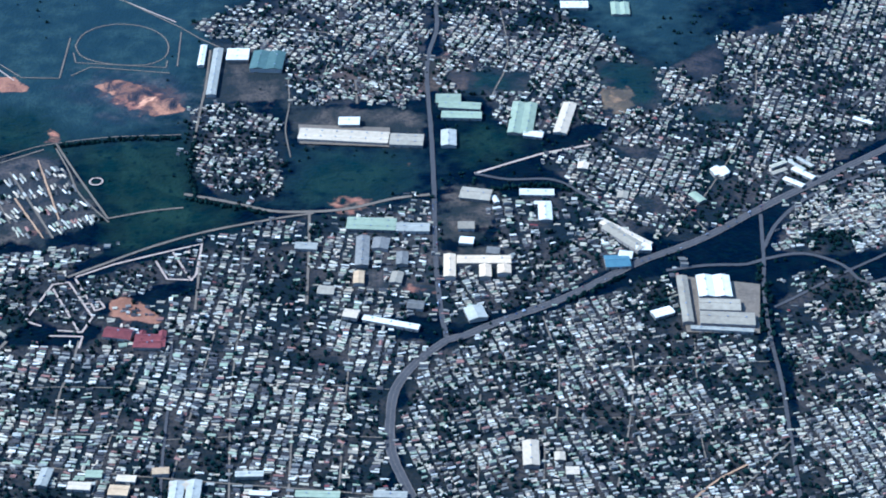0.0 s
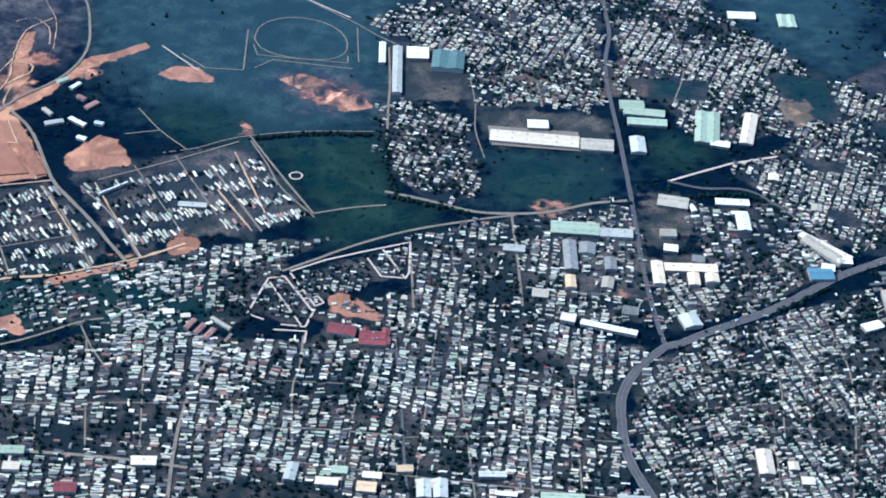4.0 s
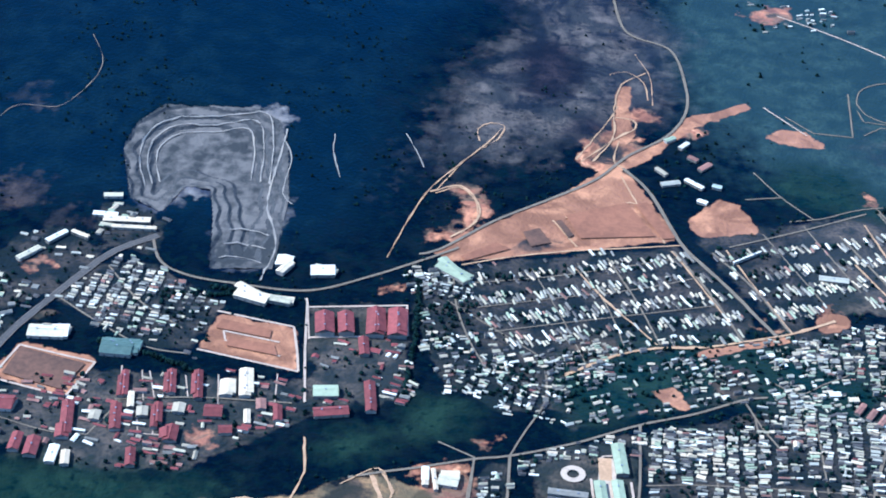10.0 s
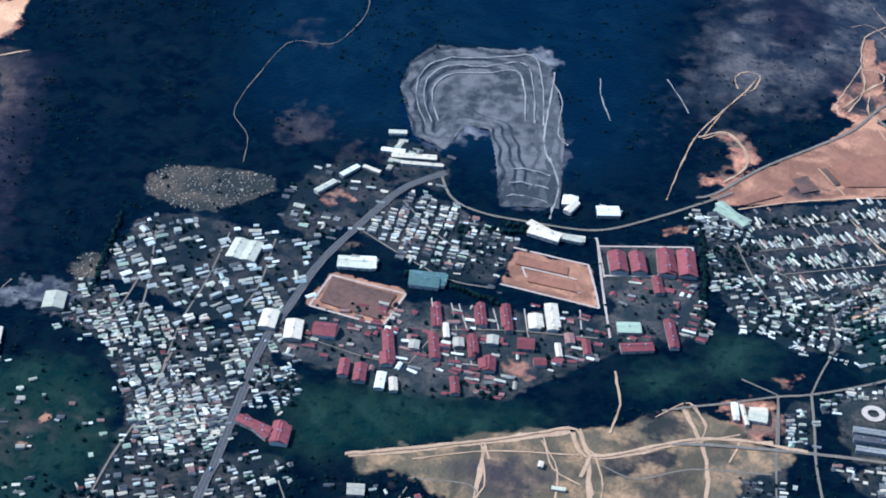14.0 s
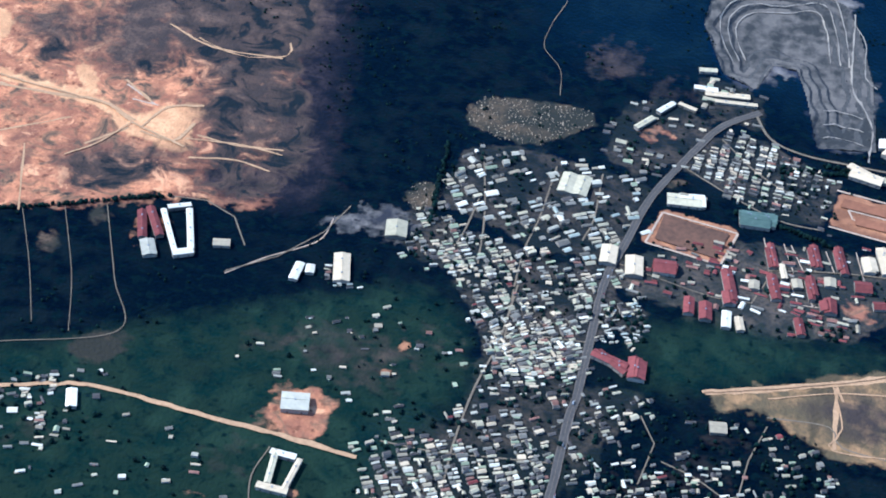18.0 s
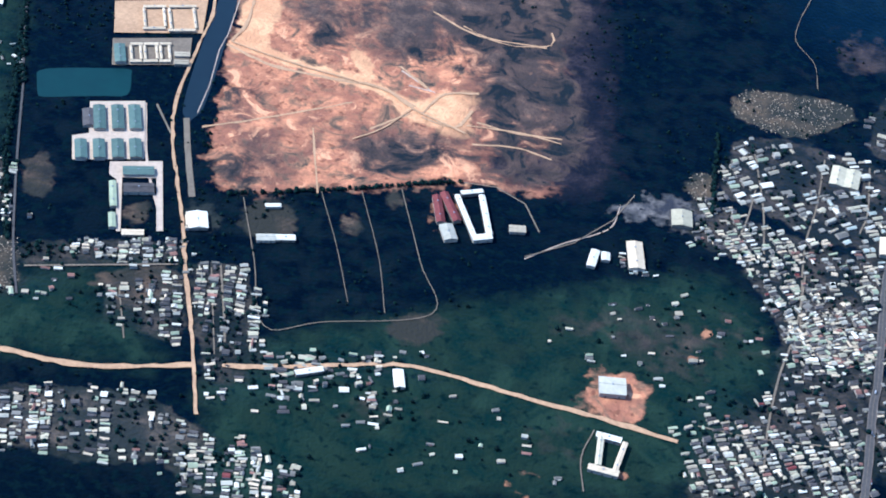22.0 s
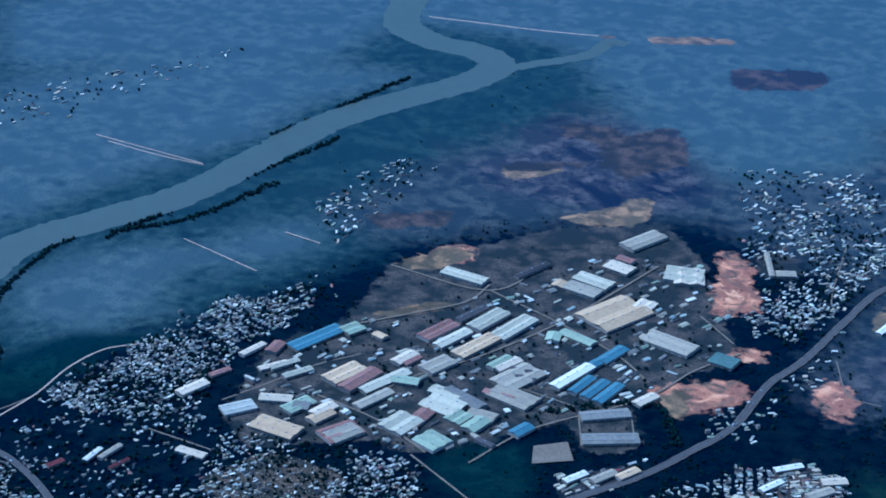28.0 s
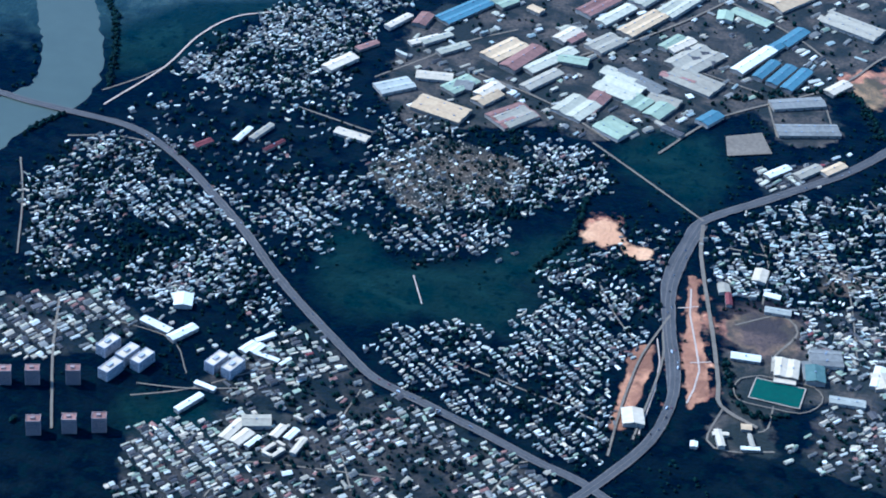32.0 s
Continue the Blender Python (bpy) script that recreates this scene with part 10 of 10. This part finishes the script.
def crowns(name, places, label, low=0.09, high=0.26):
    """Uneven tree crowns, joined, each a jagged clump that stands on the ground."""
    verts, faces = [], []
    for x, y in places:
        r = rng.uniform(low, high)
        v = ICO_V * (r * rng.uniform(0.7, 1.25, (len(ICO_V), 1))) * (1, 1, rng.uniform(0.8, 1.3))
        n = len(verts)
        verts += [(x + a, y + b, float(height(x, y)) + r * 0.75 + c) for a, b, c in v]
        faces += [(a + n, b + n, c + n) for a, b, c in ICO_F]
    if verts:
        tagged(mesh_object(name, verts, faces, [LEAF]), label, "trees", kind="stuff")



# ---- the ground ----
def blurred(a, n):
    for axis in (0, 1):
        s = np.cumsum(np.concatenate([np.zeros_like(np.take(a, [0], axis)), a], axis), axis)
        k = a.shape[axis]
        lo, hi = np.clip(np.arange(k) - n, 0, k), np.clip(np.arange(k) + n + 1, 0, k)
        a = (np.take(s, hi, axis) - np.take(s, lo, axis)) / (2 * n + 1)
    return a


STEP = 0.42
gxs, gys = np.arange(X0 + 1, X1 - 1, STEP), np.arange(Y0 + 1, Y1 - 1, STEP)
sheet_x, sheet_y = np.meshgrid(gxs, gys)
ii, jj = ((sheet_x - X0) / CELL).astype(int), ((sheet_y - Y0) / CELL).astype(int)
cover["mottle"] = np.maximum(cover["mottle"], 0.5 * cover["soil"])
SOFT = {"earth": 1, "burnt": 8, "glade": 10, "canopy": 12, "meadow": 10, "stubble": 12, "plain": 10, "mottle": 7, "scrub": 16, "yard": 6, "grass": 9, "marsh": 7, "field": 5, "court": 4, "rock": 7, "soil": 7}
for wide in ("plain", "canopy", "meadow", "stubble"):
    cover[wide] = blurred(blurred(cover[wide], 14), 14)
values = {k: blurred(cover[k], SOFT.get(k, 3))[jj, ii] for k in KINDS}
sheet_z = height(sheet_x, sheet_y)
rough = np.array([noise.noise((x * 0.35, y * 0.35, 0)) + 0.5 * noise.noise((x * 0.9, y * 0.9, 5)) for x, y in zip(sheet_x.ravel(), sheet_y.ravel())]).reshape(sheet_x.shape)
sheet_z = sheet_z - 0.5 * np.clip(3 * quarry_depth(sheet_x, sheet_y) - 0.2, 0, 1) + rough * np.clip(values["soil"] * 0.0 + values["rock"] * 0.12, 0, 1) + rough * 0.008 * sheet_z
far_x, far_y = sheet_x.copy(), sheet_y.copy()
far_x[:, 0], far_x[:, -1], far_y[0, :], far_y[-1, :] = -3000, 3000, -3000, 3000
ny, nx = far_x.shape
me = bpy.data.meshes.new("ground")
co = np.stack([far_x, far_y, sheet_z], -1).reshape(-1, 3).astype(np.float32)
idx = np.arange(nx * ny).reshape(ny, nx)
quads = np.stack([idx[:-1, :-1], idx[:-1, 1:], idx[1:, 1:], idx[1:, :-1]], -1).reshape(-1, 4).astype(np.int32)
me.vertices.add(len(co))
me.vertices.foreach_set("co", co.ravel())
me.loops.add(quads.size)
me.loops.foreach_set("vertex_index", quads.ravel())
me.polygons.add(len(quads))
me.polygons.foreach_set("loop_start", np.arange(0, quads.size, 4, dtype=np.int32))
me.polygons.foreach_set("use_smooth", np.ones(len(quads), bool))
me.update(calc_edges=True)
for name, kinds in LAYERS:
    at = me.attributes.new(name, "FLOAT_COLOR", "POINT")
    col = np.ones((len(co), 4), np.float32)
    for k, kind in enumerate(kinds):
        col[:, k] = values[kind].ravel()
    at.data.foreach_set("color", col.ravel())
at = me.attributes.new("mottle", "FLOAT", "POINT")
at.data.foreach_set("value", values["mottle"].ravel().astype(np.float32))
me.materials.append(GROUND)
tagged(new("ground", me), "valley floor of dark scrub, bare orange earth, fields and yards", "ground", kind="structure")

# tombs, thick over the burial grounds
tombs, tomb_faces = [], []
for j, i in np.argwhere(cover["graves"] > 0):
    if rng.random() < 0.42 and not taken[j, i]:
        x, y, a, n = X0 + (i + rng.random()) * CELL, Y0 + (j + rng.random()) * CELL, rng.uniform(0.02, 0.055), len(tombs)
        b, t, z = a * rng.uniform(0.6, 1.6), rng.uniform(0.02, 0.06), float(height(x, y))
        tombs += [(x + p * a, y + q * b, z + r * t - 0.01) for r in (0, 1) for p, q in ((-1, -1), (1, -1), (1, 1), (-1, 1))]
        tomb_faces += [tuple(n + k for k in f) for f in ((4, 5, 6, 7), (0, 1, 5, 4), (1, 2, 6, 5), (2, 3, 7, 6), (3, 0, 4, 7))]
tagged(mesh_object("tombs", tombs, tomb_faces, [STONE]), "crowded pale stone tombs of a hillside cemetery", "tombs", kind="stuff")

# the nearest houses one by one
protos = {}


def small_house(style):
    """A house one unit wide, deep and tall, to be scaled: walls, two roof slopes, a porch and a door."""
    base = new("house")
    part("wall", box(bmesh.new(), -0.5, -0.5, -0.2, 0.5, 0.5, 1.0), WALL, base)
    for side in (-1, 1):
        bm = bmesh.new()
        p = [(-0.53, side * 0.53, 0.96), (0.53, side * 0.53, 0.96), (0.53, 0, 1.35), (-0.53, 0, 1.35)]
        v = [bm.verts.new(q) for q in p] + [bm.verts.new((q[0], q[1], q[2] + 0.06)) for q in p]
        for f in ((0, 1, 2, 3), (7, 6, 5, 4), (0, 4, 5, 1), (1, 5, 6, 2), (2, 6, 7, 3), (3, 7, 4, 0)):
            bm.faces.new([v[i] for i in f])
        bmesh.ops.recalc_face_normals(bm, faces=bm.faces)
        part("roof_slope", bm, STYLES[style], base)
    for side in (-1, 1):
        bm = bmesh.new()
        v = [bm.verts.new(q) for q in ((side * 0.5, -0.5, 1.0), (side * 0.5, 0.5, 1.0), (side * 0.5, 0, 1.36))]
        bm.faces.new(v)
        part("gable", bm, WALL, base)
    part("porch", box(bmesh.new(), -0.2, -0.66, 0.55, 0.2, -0.5, 0.62), STYLES["grey"], base)
    part("door", box(bmesh.new(), -0.08, -0.51, 0.0, 0.08, -0.5, 0.5), STYLES["dark"], base)
    name = STYLES[style].name
    return tagged(base, "small house with a " + name + " in a dense street", "house", "houses of the near streets")


for x, y, w, d, a, tall, style in near_houses:
    m = pose(x, y, 0, 0, 0, math.degrees(a)) @ Matrix.Diagonal((w, d, tall, 1))
    if style not in protos:
        protos[style] = small_house(style)
        protos[style].matrix_basis = m
    else:
        keep = protos[style].scale.copy()
        c = copy_thing(protos[style], Matrix.Identity(4))
        c.matrix_basis = m

# trees in the gaps of the quarters, then loose ones over open ground, thick on the hill
spots = [g for g in gaps if free(*g)]
crowns("garden_trees", [(x + rng.normal() * 0.1, y + rng.normal() * 0.1) for x, y in spots for k in range(1)], "dark green garden trees between the houses", 0.07, 0.2)


def open_trees(count, x0, y0, x1, y1, need):
    found = []
    for x, y in zip(rng.uniform(x0, x1, count), rng.uniform(y0, y1, count)):
        i, j = int((x - X0) / CELL), int((y - Y0) / CELL)
        bare = cover["soil"][j, i] + cover["sand"][j, i] + cover["rock"][j, i] * 0.9 + cover["grass"][j, i] * 0.93 + cover["plain"][j, i] * 0.97 + cover["scrub"][j, i] * 0.6 + cover["marsh"][j, i] * 0.9 + cover["town"][j, i] * 0.4 + cover["yard"][j, i] * 0.9
        if taken[j, i] or wet[j, i] or rng.random() < bare + cover["earth"][j, i] + 0.9 * cover["meadow"][j, i] + 0.85 * cover["stubble"][j, i] or noise.noise((x * 0.12, y * 0.12, 1.0)) + 0.5 * noise.noise((x * 0.45, y * 0.45, 2.0)) < need:
            continue
        found.append((x, y))
    return found


rows = []


def tree_row(width, *points):
    for q in smooth_line(points, 0.2):
        for k in range(2):
            x, y = q[0] + rng.normal() * width * 0.3, q[1] + rng.normal() * width * 0.3
            if free(x, y):
                rows.append((x, y))


tree_row(0.87, (23.2, 115.7), (23.1, 112.3), (22.8, 107.2))
tree_row(0.40, (9.1, 111.4), (13.3, 114.4))
tree_row(0.42, (4.3, 125.6), (9.0, 126.0), (11.4, 123.7), (13.3, 120.7))
tree_row(0.39, (-18.5, 132.5), (-18.6, 128.5), (-17.8, 124.7))
tree_row(0.31, (-29.2, 131.6), (-24.9, 132.6), (-19.7, 132.9))
tree_row(0.33, (-18.5, 124.5), (-12.4, 122.5))
tree_row(0.32, (-78.0, 114.1), (-72.8, 114.3), (-70.3, 114.1))
tree_row(0.35, (-82.4, 108.1), (-79.2, 107.4), (-75.1, 105.6))
tree_row(0.28, (-62.0, 118.3), (-61.6, 111.7), (-61.6, 105.4))
tree_row(0.37, (-76.1, 115.1), (-71.2, 114.6))
tree_row(0.32, (-103.1, 111.2), (-103.2, 105.1), (-103.2, 101.8))
tree_row(0.32, (-136.5, 94.9), (-131.3, 96.7), (-125.7, 98.8), (-120.7, 100.7))
tree_row(0.28, (-157.0, 117.2), (-153.1, 103.1))
tree_row(0.35, (-153.6, 102.9), (-151.9, 95.2), (-149.3, 86.7))
tree_row(0.39, (-235.0, 94.1), (-234.3, 97.9), (-232.3, 102.4))
tree_row(0.65, (-237.3, 140.6), (-231.7, 146.4), (-227.7, 156.7))
tree_row(0.49, (-231.5, 106.5), (-235.0, 115.0), (-240.0, 122.7), (-241.2, 134.3), (-238.1, 142.2))
tree_row(0.52, (-237.4, 139.2), (-233.8, 148.9), (-230.0, 159.2), (-226.2, 169.4))
tree_row(0.55, (-233.0, 167.3), (-229.4, 177.2), (-225.5, 187.8))
tree_row(0.34, (-159.8, 131.8), (-155.5, 111.7), (-153.5, 102.0))
tree_row(0.75, (-189.1, 124.1), (-183.1, 128.0), (-180.1, 128.0), (-177.6, 123.2))
tree_row(0.42, (-163.2, 119.0), (-158.6, 107.7), (-157.3, 100.8))
tree_row(0.49, (-182.8, 92.5), (-180.5, 88.1), (-177.8, 88.7))
tree_row(0.38, (-195.5, 106.8), (-195.3, 101.7), (-196.6, 96.9))
crowns("tree_row", rows, "dark trees in rows along roads and field edges", 0.09, 0.2)

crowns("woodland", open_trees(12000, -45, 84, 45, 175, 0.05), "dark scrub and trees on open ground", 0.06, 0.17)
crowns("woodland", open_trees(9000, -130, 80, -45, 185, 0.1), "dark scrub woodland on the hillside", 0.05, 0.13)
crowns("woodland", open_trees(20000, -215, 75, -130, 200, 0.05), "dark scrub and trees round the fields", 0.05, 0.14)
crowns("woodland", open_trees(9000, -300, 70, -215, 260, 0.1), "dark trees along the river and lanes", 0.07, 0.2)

# ---- traffic ----
PAINT = [material("car paint " + k, c, None, 9, 0.35, bump=0, spec=0.5) for k, c in (("white", (0.75, 0.75, 0.73)), ("grey", (0.25, 0.26, 0.27)), ("red", (0.35, 0.05, 0.04)), ("blue", (0.05, 0.10, 0.25)))]


def vehicle(mat, long, tall, name, label):
    base = new(name)
    bm = box(bmesh.new(), -long / 2, -0.034, 0.012, long / 2, 0.034, tall * 0.6)
    part("body", bm, mat, base)
    part("cabin", box(bmesh.new(), -long * 0.32, -0.029, tall * 0.6, long * 0.25, 0.029, tall), PANE if name == "car" else mat, base)
    for u in (-0.3, 0.3):
        for v in (-0.03, 0.03):
            bm = bmesh.new()
            bmesh.ops.create_cone(bm, cap_ends=True, segments=8, radius1=0.013, radius2=0.013, depth=0.01, matrix=Matrix.Translation((u * long, v, 0.013)) @ Matrix.Rotation(math.pi / 2, 4, "X"))
            part("wheel", bm, STYLES["dark"], base)
    return tagged(base, label, name, "traffic on the main roads")


def traffic(count, width, *points):
    line = smooth_line(points, 0.2)
    for k in range(count):
        i = int(rng.integers(1, len(line) - 1))
        t = line[i + 1] - line[i - 1]
        t = t / np.linalg.norm(t)
        side = 1 if k % 2 else -1
        q = line[i] + np.array((t[1], -t[0])) * side * width * 0.22
        truck = rng.random() < 0.25
        mat = PAINT[int(rng.integers(4))] if not truck else PAINT[int(rng.integers(2))]
        ob = vehicle(mat, 0.26 if truck else 0.16, 0.11 if truck else 0.055, "truck" if truck else "car",
                     ("boxy " if truck else "small ") + mat.name.split()[-1] + (" truck" if truck else " car") + " driving on the asphalt road")
        ob.matrix_world = pose(q[0], q[1], LEVEL[0] + 0.012, 0, 0, math.degrees(math.atan2(t[1], t[0])) + (180 if side < 0 else 0))


traffic(14, 0.5, (0.01, 126.06), (0.11, 117.27), (0.36, 111.18), (0.81, 107.46))
traffic(22, 0.6, (24.62, 123.21), (19.34, 118.88), (14.61, 116.11), (9.13, 111.90), (4.32, 109.08))
traffic(22, 0.55, (-227.76, 102.11), (-224.53, 100.74), (-221.43, 98.59), (-217.56, 95.42), (-214.91, 92.99), (-211.55, 89.64), (-208.02, 86.58), (-204.85, 84.19), (-202.31, 82.27), (-199.08, 81.31), (-194.76, 80.03))
traffic(18, 0.6, (-187.27, 106.73), (-187.59, 102.97), (-187.57, 98.82), (-186.74, 94.56), (-185.46, 90.72), (-184.85, 87.39), (-185.24, 83.23))
traffic(12, 0.45, (-184.18, 111.21), (-179.37, 117.20), (-176.44, 122.63), (-174.12, 127.59), (-172.94, 135.38))
traffic(10, 0.4, (-92.36, 76.93), (-91.87, 85.09), (-90.95, 94.06), (-90.40, 101.35))
